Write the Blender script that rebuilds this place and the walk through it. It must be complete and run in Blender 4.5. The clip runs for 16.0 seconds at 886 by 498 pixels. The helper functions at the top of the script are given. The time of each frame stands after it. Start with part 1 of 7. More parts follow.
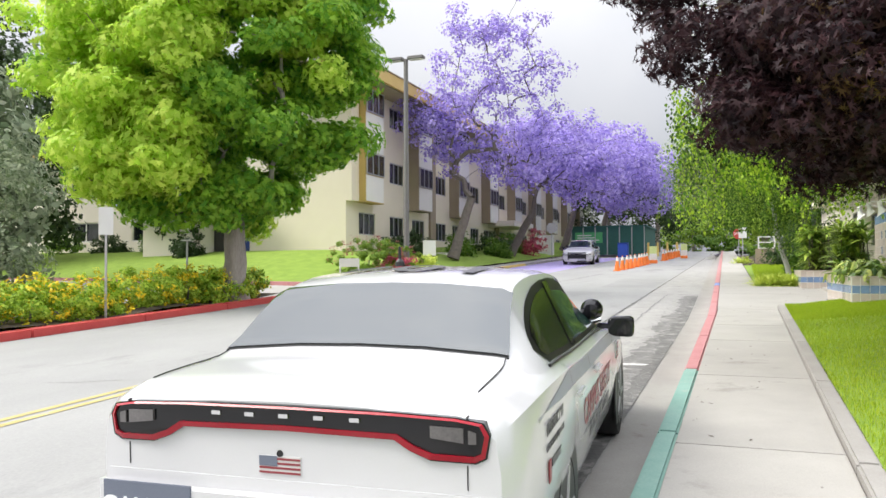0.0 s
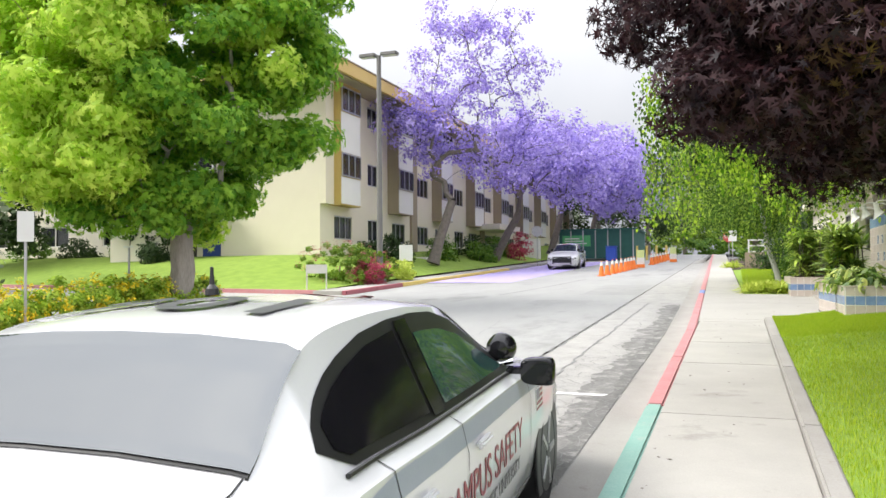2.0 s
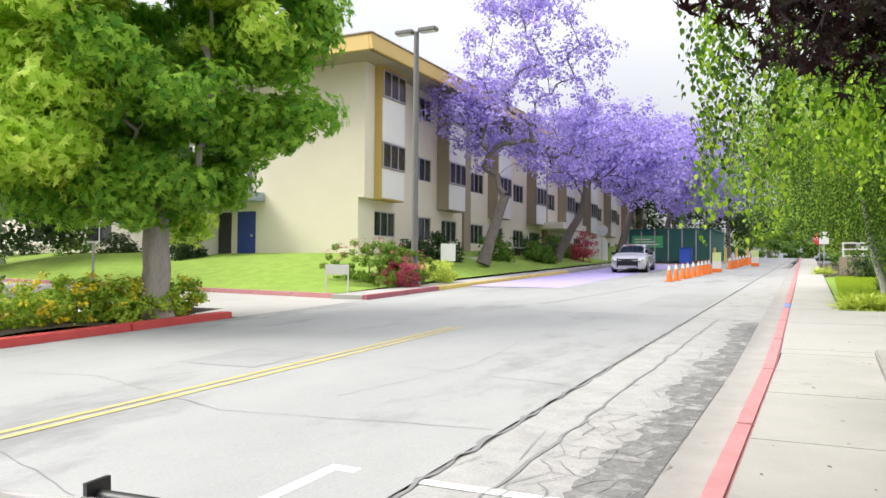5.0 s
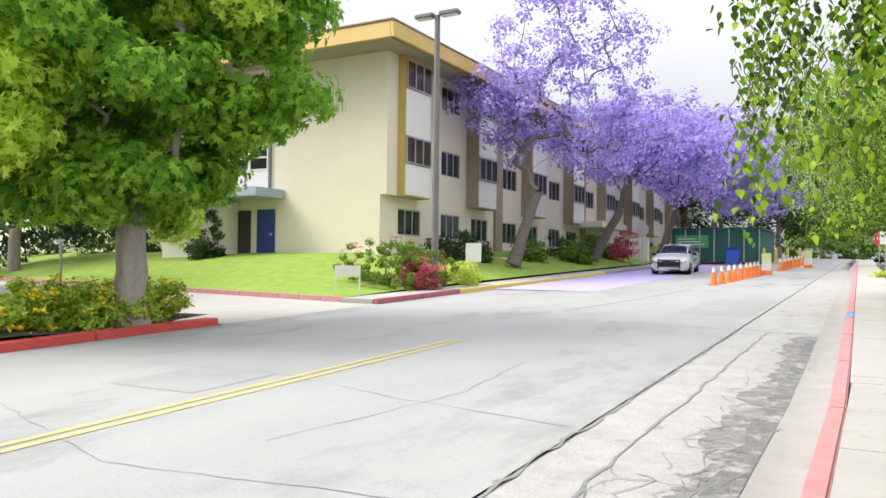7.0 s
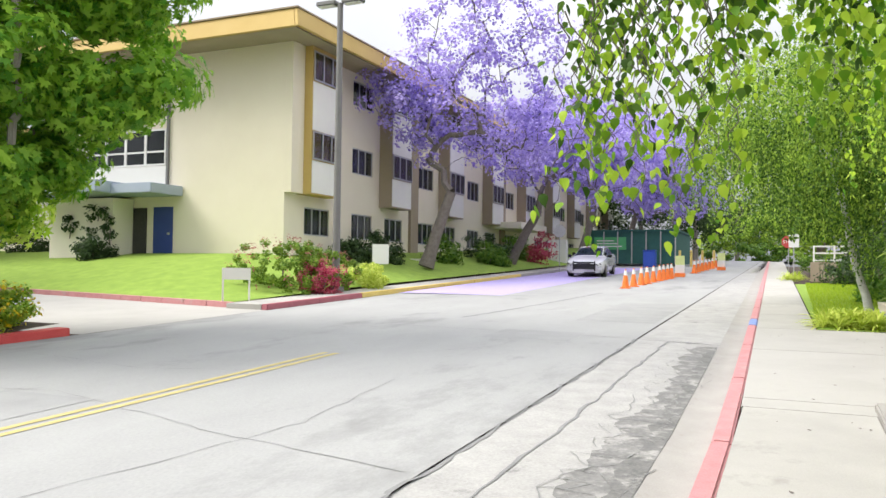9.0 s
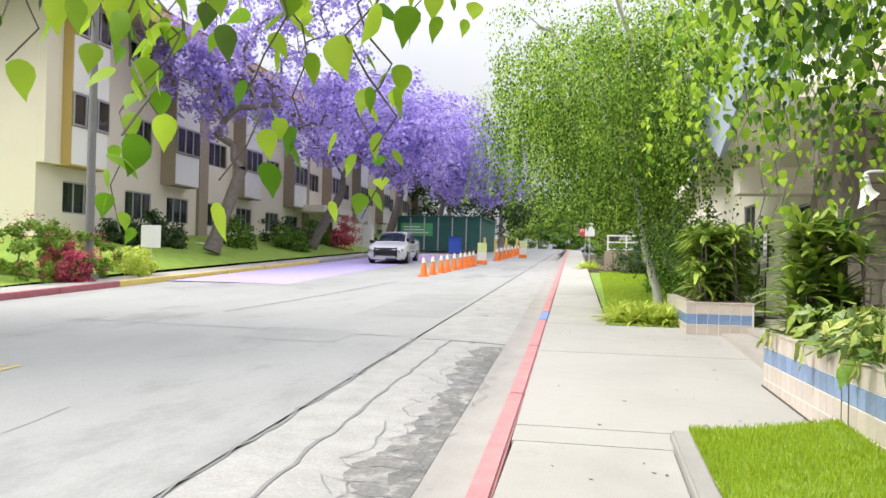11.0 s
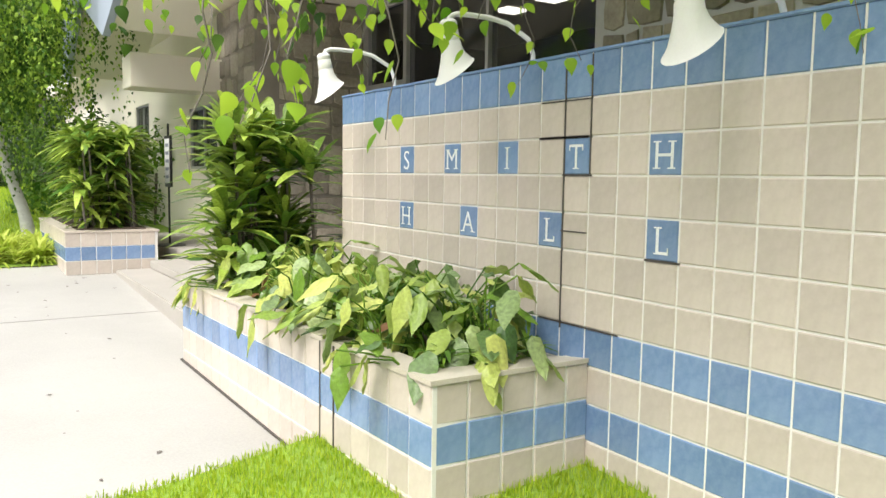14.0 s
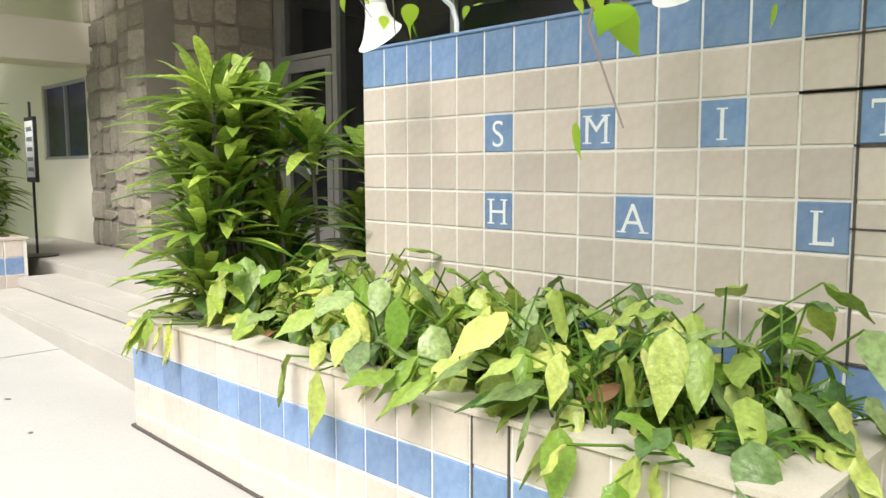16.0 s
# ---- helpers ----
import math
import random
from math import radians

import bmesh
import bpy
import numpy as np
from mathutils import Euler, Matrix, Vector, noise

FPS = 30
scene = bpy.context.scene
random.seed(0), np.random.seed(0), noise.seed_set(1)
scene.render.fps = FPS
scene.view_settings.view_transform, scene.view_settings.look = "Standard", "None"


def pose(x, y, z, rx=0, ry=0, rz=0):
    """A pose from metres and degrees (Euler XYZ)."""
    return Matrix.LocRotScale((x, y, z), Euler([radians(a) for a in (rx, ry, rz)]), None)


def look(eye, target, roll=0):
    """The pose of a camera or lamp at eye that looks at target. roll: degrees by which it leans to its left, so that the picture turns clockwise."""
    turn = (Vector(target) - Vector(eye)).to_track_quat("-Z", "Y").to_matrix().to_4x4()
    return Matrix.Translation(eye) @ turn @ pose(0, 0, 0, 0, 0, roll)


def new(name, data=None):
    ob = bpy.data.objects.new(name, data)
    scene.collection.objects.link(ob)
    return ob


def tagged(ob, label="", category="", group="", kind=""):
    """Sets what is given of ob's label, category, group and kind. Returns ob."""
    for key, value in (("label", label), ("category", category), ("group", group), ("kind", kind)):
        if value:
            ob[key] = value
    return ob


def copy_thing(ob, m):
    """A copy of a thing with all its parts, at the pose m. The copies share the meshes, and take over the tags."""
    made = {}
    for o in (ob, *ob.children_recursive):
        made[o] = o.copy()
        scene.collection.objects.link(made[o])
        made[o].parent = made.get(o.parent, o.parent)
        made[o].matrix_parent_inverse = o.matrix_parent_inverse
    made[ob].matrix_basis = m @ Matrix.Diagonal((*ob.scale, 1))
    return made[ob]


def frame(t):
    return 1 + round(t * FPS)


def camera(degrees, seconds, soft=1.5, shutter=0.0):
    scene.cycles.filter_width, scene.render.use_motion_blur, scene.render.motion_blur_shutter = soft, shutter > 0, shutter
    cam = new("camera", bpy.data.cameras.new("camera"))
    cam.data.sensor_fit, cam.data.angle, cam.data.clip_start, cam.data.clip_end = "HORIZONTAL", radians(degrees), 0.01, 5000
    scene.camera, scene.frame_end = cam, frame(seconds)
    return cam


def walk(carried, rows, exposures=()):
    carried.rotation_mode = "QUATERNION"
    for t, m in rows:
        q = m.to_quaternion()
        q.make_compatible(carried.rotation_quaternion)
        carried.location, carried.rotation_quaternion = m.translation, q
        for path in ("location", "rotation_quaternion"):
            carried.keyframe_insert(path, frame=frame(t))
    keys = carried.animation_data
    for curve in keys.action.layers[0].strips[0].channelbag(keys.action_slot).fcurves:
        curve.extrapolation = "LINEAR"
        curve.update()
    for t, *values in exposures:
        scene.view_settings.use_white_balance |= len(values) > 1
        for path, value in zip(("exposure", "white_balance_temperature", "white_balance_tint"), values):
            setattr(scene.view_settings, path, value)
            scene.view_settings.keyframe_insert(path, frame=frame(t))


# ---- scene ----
cam = camera(59.14, 16.0)
ROWS = [
    (0.0, -0.011, 0.516, 1.623, 1.387, 0.287, 21.006),
    (0.5, -0.005, 0.960, 1.642, 1.494, 0.292, 20.732),
    (1.0, 0.074, 1.412, 1.656, 1.589, 0.316, 20.706),
    (1.5, 0.121, 1.788, 1.691, 1.585, 0.346, 20.446),
    (2.0, 0.172, 2.219, 1.741, 1.596, 0.450, 20.571),
    (2.5, 0.220, 2.731, 1.790, 1.507, 0.518, 20.625),
    (3.0, 0.229, 3.407, 1.825, 1.472, 0.362, 20.884),
    (3.5, 0.258, 4.111, 1.815, 1.560, 0.155, 21.769),
    (4.0, 0.234, 4.735, 1.820, 1.571, -0.110, 23.167),
    (4.5, 0.164, 5.327, 1.849, 1.517, -0.294, 24.548),
    (5.0, 0.046, 6.004, 1.868, 1.500, -0.443, 26.068),
    (7.5, -0.239, 8.512, 1.965, 1.432, -0.643, 29.327),
    (8.0, -0.172, 8.806, 1.990, 1.356, -0.593, 27.907),
    (10.5, -0.014, 11.510, 2.059, 1.314, -1.316, 15.465),
    (11.0, 0.029, 12.050, 2.079, 0.692, -1.331, 10.651),
    (11.5, 0.102, 12.610, 2.114, -0.306, -0.961, 4.393),
    (12.0, 0.178, 13.120, 2.127, -1.578, -0.814, -4.125),
    (12.5, 0.299, 13.558, 2.139, -2.637, -0.588, -11.998),
    (13.0, 0.389, 14.023, 2.147, -3.641, -0.703, -20.096),
    (13.5, 0.412, 14.488, 2.171, -4.548, -0.863, -26.730),
    (14.0, 0.456, 14.962, 2.170, -5.281, -0.836, -32.052),
    (14.5, 0.428, 15.402, 2.163, -5.864, -0.601, -36.370),
    (15.0, 0.392, 15.874, 2.138, -6.252, -0.440, -39.797),
    (15.5, 0.322, 16.299, 2.130, -6.457, -0.191, -42.382),
    (16.0, 0.272, 16.758, 2.129, -6.013, 0.222, -44.083),
]
EXPOSURES = [(0.0, 0.58), (1.5, 0.68), (3.5, 0.86), (4.2, 0.86), (5.0, 0.70), (7.5, 0.72), (10.5, 0.70), (12.0, 0.75), (13.0, 0.92), (14.0, 0.98), (16.0, 1.0)]
walk(cam, [(t, pose(x, y, z, 90 + pitch, roll, yaw)) for t, x, y, z, pitch, roll, yaw in ROWS], EXPOSURES)

# ---- world and light ----
world = bpy.data.worlds.new("sky")
scene.world = world
world.use_nodes = True
wn = world.node_tree.nodes
wl = world.node_tree.links
sky = wn.new("ShaderNodeTexSky")
sky.sky_type, sky.sun_disc = "NISHITA", False
sky.sun_elevation, sky.sun_rotation = radians(50), radians(242.5)
sky.dust_density, sky.air_density = 4.0, 1.0
cl_co = wn.new("ShaderNodeTexCoord")
cl_noise = wn.new("ShaderNodeTexNoise")
cl_noise.inputs["Scale"].default_value, cl_noise.inputs["Detail"].default_value = 2.2, 6
cl_ramp = wn.new("ShaderNodeValToRGB")
cl_ramp.color_ramp.elements[0].position, cl_ramp.color_ramp.elements[0].color = 0.35, (12.5, 12.9, 14.0, 1)
cl_ramp.color_ramp.elements[1].position, cl_ramp.color_ramp.elements[1].color = 0.65, (15.2, 15.3, 15.8, 1)
cl_mix = wn.new("ShaderNodeMixRGB")
cl_mix.inputs[0].default_value = 0.9
wl.new(cl_co.outputs["Generated"], cl_noise.inputs["Vector"])
wl.new(cl_noise.outputs["Fac"], cl_ramp.inputs[0])
wl.new(sky.outputs[0], cl_mix.inputs[1])
wl.new(cl_ramp.outputs[0], cl_mix.inputs[2])
# overcast sky: brightest overhead, a fifth of that at the horizon
cl_sep = wn.new("ShaderNodeSeparateXYZ")
cl_up = wn.new("ShaderNodeMapRange")
cl_up.inputs[1].default_value, cl_up.inputs[2].default_value, cl_up.inputs[3].default_value, cl_up.inputs[4].default_value = 0.0, 1.0, 0.22, 1.12
cl_mul = wn.new("ShaderNodeMixRGB")
cl_mul.blend_type = "MULTIPLY"
cl_mul.inputs[0].default_value = 1.0
wl.new(cl_co.outputs["Generated"], cl_sep.inputs[0])
wl.new(cl_sep.outputs["Z"], cl_up.inputs[0])
wl.new(cl_mix.outputs[0], cl_mul.inputs[1])
wl.new(cl_up.outputs[0], cl_mul.inputs[2])
wl.new(cl_mul.outputs[0], wn["Background"].inputs[0])
wn["Background"].inputs[1].default_value = 0.1
sun_data = bpy.data.lights.new("sun", "SUN")
sun_data.energy, sun_data.angle, sun_data.color = 2.6, radians(30), (1.0, 0.96, 0.9)
sun = new("sun", sun_data)
sun.matrix_world = look((-25, -13, 31), (0, 0, 0))

# ---- materials ----


def mat(name, c1, c2=None, rough=0.7, scale=8.0, bump=0.0, fine=120.0, metal=0.0, rand=0.0, spec=0.5, patch=None, stretch=None, coat=0.0):
    """Two-scale noise colour between c1 and c2, fine bump, and a per-object shift of lightness."""
    m = bpy.data.materials.new(name)
    m.use_nodes = True
    n, l = m.node_tree.nodes, m.node_tree.links
    p = n["Principled BSDF"]
    p.inputs["Roughness"].default_value, p.inputs["Metallic"].default_value = rough, metal
    p.inputs["Specular IOR Level"].default_value = spec
    p.inputs["Coat Weight"].default_value = coat
    c2 = c2 or tuple(min(1, v * 1.15 + 0.005) for v in c1)
    co = n.new("ShaderNodeTexCoord")
    mp = n.new("ShaderNodeMapping")
    l.new(co.outputs["Object"], mp.inputs[0])
    if stretch:
        mp.inputs["Scale"].default_value = stretch
    big = n.new("ShaderNodeTexNoise")
    big.inputs["Scale"].default_value, big.inputs["Detail"].default_value, big.inputs["Roughness"].default_value = scale, 5, 0.6
    small = n.new("ShaderNodeTexNoise")
    small.inputs["Scale"].default_value, small.inputs["Detail"].default_value = fine, 3
    for q in (big, small):
        l.new(mp.outputs[0], q.inputs["Vector"])
    add = n.new("ShaderNodeMath")
    add.operation = "MULTIPLY_ADD"
    add.inputs[1].default_value = 0.45
    l.new(small.outputs["Fac"], add.inputs[0])
    sc = n.new("ShaderNodeMath")
    sc.operation = "MULTIPLY"
    sc.inputs[1].default_value = 0.6
    l.new(big.outputs["Fac"], sc.inputs[0])
    l.new(sc.outputs[0], add.inputs[2])
    ramp = n.new("ShaderNodeValToRGB")
    ramp.color_ramp.elements[0].position, ramp.color_ramp.elements[1].position = 0.32, 0.72
    ramp.color_ramp.elements[0].color, ramp.color_ramp.elements[1].color = (*c1, 1), (*c2, 1)
    l.new(add.outputs[0], ramp.inputs[0])
    out = ramp.outputs[0]
    if patch:
        pc, ps, pt = patch
        pn = n.new("ShaderNodeTexNoise")
        pn.inputs["Scale"].default_value, pn.inputs["Detail"].default_value, pn.inputs["Roughness"].default_value = ps, 8, 0.7
        l.new(mp.outputs[0], pn.inputs["Vector"])
        pr = n.new("ShaderNodeValToRGB")
        pr.color_ramp.elements[0].position, pr.color_ramp.elements[1].position = pt, pt + 0.12
        l.new(pn.outputs["Fac"], pr.inputs[0])
        mx = n.new("ShaderNodeMixRGB")
        mx.inputs[2].default_value = (*pc, 1)
        l.new(pr.outputs[0], mx.inputs[0])
        l.new(out, mx.inputs[1])
        out = mx.outputs[0]
    if rand:
        oi = n.new("ShaderNodeObjectInfo")
        hs = n.new("ShaderNodeHueSaturation")
        mr = n.new("ShaderNodeMapRange")
        mr.inputs[3].default_value, mr.inputs[4].default_value = 1 - rand, 1 + rand
        l.new(oi.outputs["Random"], mr.inputs[0])
        l.new(mr.outputs[0], hs.inputs["Value"])
        l.new(out, hs.inputs["Color"])
        out = hs.outputs[0]
    l.new(out, p.inputs["Base Color"])
    if bump:
        b = n.new("ShaderNodeBump")
        b.inputs["Strength"].default_value, b.inputs["Distance"].default_value = bump, 0.01
        l.new(add.outputs[0], b.inputs["Height"])
        l.new(b.outputs[0], p.inputs["Normal"])
    return m


def leaf_mat(name, c1, c2, glow=0.4, rough=0.5, spec=0.3, mottle=0.0):
    """Leaves: colour by island, part translucent."""
    m = bpy.data.materials.new(name)
    m.use_nodes = True
    n, l = m.node_tree.nodes, m.node_tree.links
    p = n["Principled BSDF"]
    p.inputs["Roughness"].default_value = rough
    p.inputs["Specular IOR Level"].default_value = spec
    g = n.new("ShaderNodeNewGeometry")
    ramp = n.new("ShaderNodeValToRGB")
    ramp.color_ramp.elements[0].color, ramp.color_ramp.elements[1].color = (*c1, 1), (*c2, 1)
    l.new(g.outputs["Random Per Island"], ramp.inputs[0])
    out = ramp.outputs[0]
    if mottle:
        co = n.new("ShaderNodeTexCoord")
        nz = n.new("ShaderNodeTexNoise")
        nz.inputs["Scale"].default_value, nz.inputs["Detail"].default_value = 60, 6
        l.new(co.outputs["Object"], nz.inputs["Vector"])
        hs = n.new("ShaderNodeHueSaturation")
        mr = n.new("ShaderNodeMapRange")
        mr.inputs[1].default_value, mr.inputs[2].default_value, mr.inputs[3].default_value, mr.inputs[4].default_value = 0.3, 0.7, 1 - mottle, 1 + mottle
        l.new(nz.outputs["Fac"], mr.inputs[0])
        l.new(mr.outputs[0], hs.inputs["Value"])
        l.new(out, hs.inputs["Color"])
        out = hs.outputs[0]
        b = n.new("ShaderNodeBump")
        b.inputs["Strength"].default_value, b.inputs["Distance"].default_value = 0.5, 0.01
        l.new(nz.outputs["Fac"], b.inputs["Height"])
        l.new(b.outputs[0], p.inputs["Normal"])
    l.new(out, p.inputs["Base Color"])
    t = n.new("ShaderNodeBsdfTranslucent")
    l.new(out, t.inputs["Color"])
    mx = n.new("ShaderNodeMixShader")
    mx.inputs[0].default_value = glow
    l.new(p.outputs[0], mx.inputs[1])
    l.new(t.outputs[0], mx.inputs[2])
    l.new(mx.outputs[0], n["Material Output"].inputs[0])
    return m


def glass_mat(name, tint, rough=0.03, alpha=0.3):
    m = bpy.data.materials.new(name)
    m.use_nodes = True
    n, l = m.node_tree.nodes, m.node_tree.links
    p = n["Principled BSDF"]
    p.inputs["Base Color"].default_value = (*tint, 1)
    p.inputs["Roughness"].default_value = rough
    p.inputs["Specular IOR Level"].default_value = 0.8
    t = n.new("ShaderNodeBsdfTransparent")
    mx = n.new("ShaderNodeMixShader")
    mx.inputs[0].default_value = alpha
    l.new(p.outputs[0], mx.inputs[1])
    l.new(t.outputs[0], mx.inputs[2])
    l.new(mx.outputs[0], n["Material Output"].inputs[0])
    return m


def glow_mat(name, c, s):
    m = bpy.data.materials.new(name)
    m.use_nodes = True
    p = m.node_tree.nodes["Principled BSDF"]
    p.inputs["Base Color"].default_value = (*c, 1)
    p.inputs["Emission Color"].default_value = (*c, 1)
    p.inputs["Emission Strength"].default_value = s
    return m


M_road = mat("road_asphalt", (0.27, 0.27, 0.265), (0.365, 0.365, 0.355), 0.85, 0.5, 0.25, 60, patch=((0.22, 0.22, 0.215), 0.35, 0.56), stretch=(1, 0.45, 1))
M_conc = mat("sidewalk_concrete", (0.345, 0.33, 0.305), (0.44, 0.425, 0.39), 0.85, 1.3, 0.12, 90, rand=0.05, patch=((0.29, 0.275, 0.25), 1.1, 0.6))
M_concl = mat("bright_concrete", (0.345, 0.33, 0.305), (0.43, 0.415, 0.385), 0.85, 0.9, 0.1, 80, patch=((0.37, 0.355, 0.33), 0.9, 0.58))
M_strip = mat("worn_pavement", (0.27, 0.265, 0.255), (0.42, 0.41, 0.39), 0.9, 2.5, 0.5, 40, patch=((0.13, 0.13, 0.125), 1.6, 0.6))
M_gutter = mat("gutter_concrete", (0.29, 0.275, 0.255), (0.38, 0.365, 0.34), 0.85, 2.0, 0.2, 70, patch=((0.25, 0.22, 0.2), 2.5, 0.6))
M_crack = mat("crack_tar", (0.17, 0.17, 0.168), (0.26, 0.26, 0.255), 0.8, 6, 0.2)
M_dark = mat("dark_asphalt", (0.25, 0.25, 0.246), (0.34, 0.34, 0.333), 0.9, 1.5, 0.3, 60)
M_redk = mat("red_kerb_paint", (0.44, 0.17, 0.18), (0.54, 0.27, 0.27), 0.75, 4, 0.15, 60, patch=((0.40, 0.31, 0.29), 3, 0.58))
M_redl = mat("bright_red_kerb_paint", (0.48, 0.045, 0.045), (0.62, 0.10, 0.09), 0.7, 2, 0.15, 60)
M_greenk = mat("green_kerb_paint", (0.18, 0.35, 0.30), (0.28, 0.44, 0.38), 0.7, 4, 0.15, 60, patch=((0.36, 0.40, 0.36), 3, 0.6))
M_bluek = mat("blue_kerb_paint", (0.16, 0.24, 0.52), (0.24, 0.32, 0.6), 0.7, 4, 0.1)
M_maroon = mat("maroon_kerb_paint", (0.33, 0.09, 0.12), (0.45, 0.16, 0.18), 0.7, 4, 0.1)
M_yellk = mat("yellow_paint", (0.62, 0.45, 0.10), (0.74, 0.58, 0.20), 0.7, 3, 0.1, 50, patch=((0.45, 0.40, 0.28), 4, 0.6))
M_yline = mat("worn_yellow_line", (0.40, 0.33, 0.13), (0.56, 0.47, 0.20), 0.8, 3, 0.1, 50, patch=((0.34, 0.33, 0.29), 4, 0.56))
M_whitep = mat("white_road_paint", (0.68, 0.68, 0.66), (0.8, 0.8, 0.78), 0.7, 3, 0.1)
M_grass_soil = mat("lawn_soil", (0.15, 0.25, 0.025), (0.27, 0.385, 0.055), 0.95, 2.2, 0.8, 150)
M_soil = mat("dark_soil", (0.05, 0.035, 0.025), (0.09, 0.065, 0.045), 0.95, 6, 0.8, 60)
M_blade = leaf_mat("grass_blade", (0.26, 0.42, 0.015), (0.55, 0.64, 0.06), 0.45)
M_bark = mat("grey_bark", (0.22, 0.19, 0.165), (0.42, 0.38, 0.34), 0.95, 6, 1.0, 45, stretch=(1, 1, 0.18))
M_birch = mat("white_birch_bark", (0.42, 0.41, 0.39), (0.62, 0.61, 0.59), 0.85, 5, 0.3, 60, patch=((0.08, 0.075, 0.07), 9, 0.6), stretch=(1, 1, 2.5))
M_jbark = mat("jacaranda_bark", (0.10, 0.085, 0.075), (0.22, 0.19, 0.165), 0.95, 7, 0.8, 45)
M_gum = leaf_mat("sweetgum_leaf", (0.10, 0.30, 0.025), (0.42, 0.66, 0.07), 0.5)
M_gumtip = leaf_mat("sweetgum_tip_leaf", (0.40, 0.64, 0.05), (0.76, 0.90, 0.17), 0.55)
M_olive = leaf_mat("olive_leaf", (0.14, 0.20, 0.10), (0.40, 0.45, 0.31), 0.35)
M_darkleaf = leaf_mat("dark_leaf", (0.02, 0.045, 0.015), (0.07, 0.12, 0.035), 0.3)
M_maple = leaf_mat("purple_maple_leaf", (0.014, 0.007, 0.012), (0.058, 0.022, 0.026), 0.3)
M_maple2 = leaf_mat("bronze_maple_leaf", (0.06, 0.025, 0.012), (0.14, 0.09, 0.025), 0.35)
M_jac = leaf_mat("jacaranda_blossom", (0.30, 0.22, 0.64), (0.62, 0.53, 0.92), 0.4, 0.7)
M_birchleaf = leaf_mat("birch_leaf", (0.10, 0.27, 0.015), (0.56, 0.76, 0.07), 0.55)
# darker copy of the birch leaf: canopy shade put into the colour
M_birchshade = leaf_mat("shaded_birch_leaf", (0.025, 0.07, 0.01), (0.14, 0.26, 0.035), 0.45)
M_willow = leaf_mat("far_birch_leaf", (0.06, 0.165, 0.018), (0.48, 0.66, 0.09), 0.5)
M_shrub = leaf_mat("shrub_leaf", (0.045, 0.13, 0.015), (0.20, 0.34, 0.04), 0.38)
M_shrubl = leaf_mat("fresh_shrub_leaf", (0.09, 0.20, 0.02), (0.32, 0.44, 0.06), 0.4)
M_lantana = leaf_mat("lantana_leaf", (0.19, 0.36, 0.03), (0.58, 0.72, 0.10), 0.48)
M_yflower = leaf_mat("yellow_flower", (0.62, 0.46, 0.01), (0.85, 0.70, 0.04), 0.2)
M_pink = leaf_mat("pink_flower", (0.45, 0.04, 0.09), (0.62, 0.14, 0.2), 0.2)
M_pinkdull = leaf_mat("dusty_pink_flower", (0.36, 0.09, 0.10), (0.52, 0.22, 0.19), 0.25)
M_lime = leaf_mat("lime_strap_leaf", (0.38, 0.50, 0.05), (0.70, 0.76, 0.18), 0.45)
M_dracaena = leaf_mat("dracaena_leaf", (0.05, 0.15, 0.018), (0.46, 0.58, 0.10), 0.3, 0.3, 0.6, 0.3)
M_pothos = leaf_mat("broad_leaf", (0.16, 0.30, 0.03), (0.62, 0.66, 0.18), 0.3, 0.35, 0.6, 0.2)
M_pothosd = leaf_mat("dark_broad_leaf", (0.06, 0.14, 0.03), (0.34, 0.44, 0.16), 0.25, 0.3, 0.7, 0.3)
M_dryleaf = leaf_mat("dry_leaf", (0.16, 0.07, 0.035), (0.34, 0.19, 0.09), 0.2)
M_tan = mat("tan_glazed_tile", (0.52, 0.45, 0.39), (0.625, 0.55, 0.485), 0.35, 2.5, 0.05, 40, rand=0.09, spec=0.5)
M_blue = mat("blue_glazed_tile", (0.13, 0.22, 0.40), (0.22, 0.32, 0.50), 0.22, 5, 0.08, 50, rand=0.14, spec=0.6)
M_grout = mat("pale_grout", (0.74, 0.72, 0.68), (0.86, 0.84, 0.80), 0.9, 5, 0.2)
M_grout_dark = mat("stained_grout", (0.06, 0.05, 0.045), (0.10, 0.09, 0.08), 0.9, 5, 0.2)
M_letter = mat("white_glaze", (0.75, 0.76, 0.76), None, 0.4)
M_cream = mat("cream_stucco", (0.70, 0.64, 0.50), (0.77, 0.71, 0.57), 0.9, 0.5, 0.15, 120)
M_cream2 = mat("pale_cream_stucco", (0.75, 0.70, 0.60), (0.82, 0.77, 0.67), 0.9, 0.6, 0.15, 120)
M_mustard = mat("mustard_trim", (0.47, 0.33, 0.10), (0.54, 0.39, 0.14), 0.8, 0.8, 0.1)
M_brown = mat("taupe_stucco", (0.30, 0.245, 0.17), (0.36, 0.30, 0.22), 0.9, 0.8, 0.1)
M_panel = mat("white_panel", (0.72, 0.71, 0.66), (0.78, 0.77, 0.72), 0.7, 1)
M_frame = mat("aluminium_frame", (0.42, 0.42, 0.42), (0.5, 0.5, 0.5), 0.45, 8, metal=0.6)
M_glass = glass_mat("window_glass", (0.02, 0.025, 0.03), 0.03, 0.55)
M_curtain = mat("grey_curtain", (0.16, 0.17, 0.18), (0.32, 0.33, 0.34), 0.9, 3, stretch=(8, 8, 0.2))
# near-black for rooms behind openings: their lack of light put into the colour
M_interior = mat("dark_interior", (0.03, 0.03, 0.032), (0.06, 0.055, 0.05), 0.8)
M_bluedoor = mat("blue_door_paint", (0.02, 0.045, 0.20), (0.03, 0.06, 0.25), 0.5, 2)
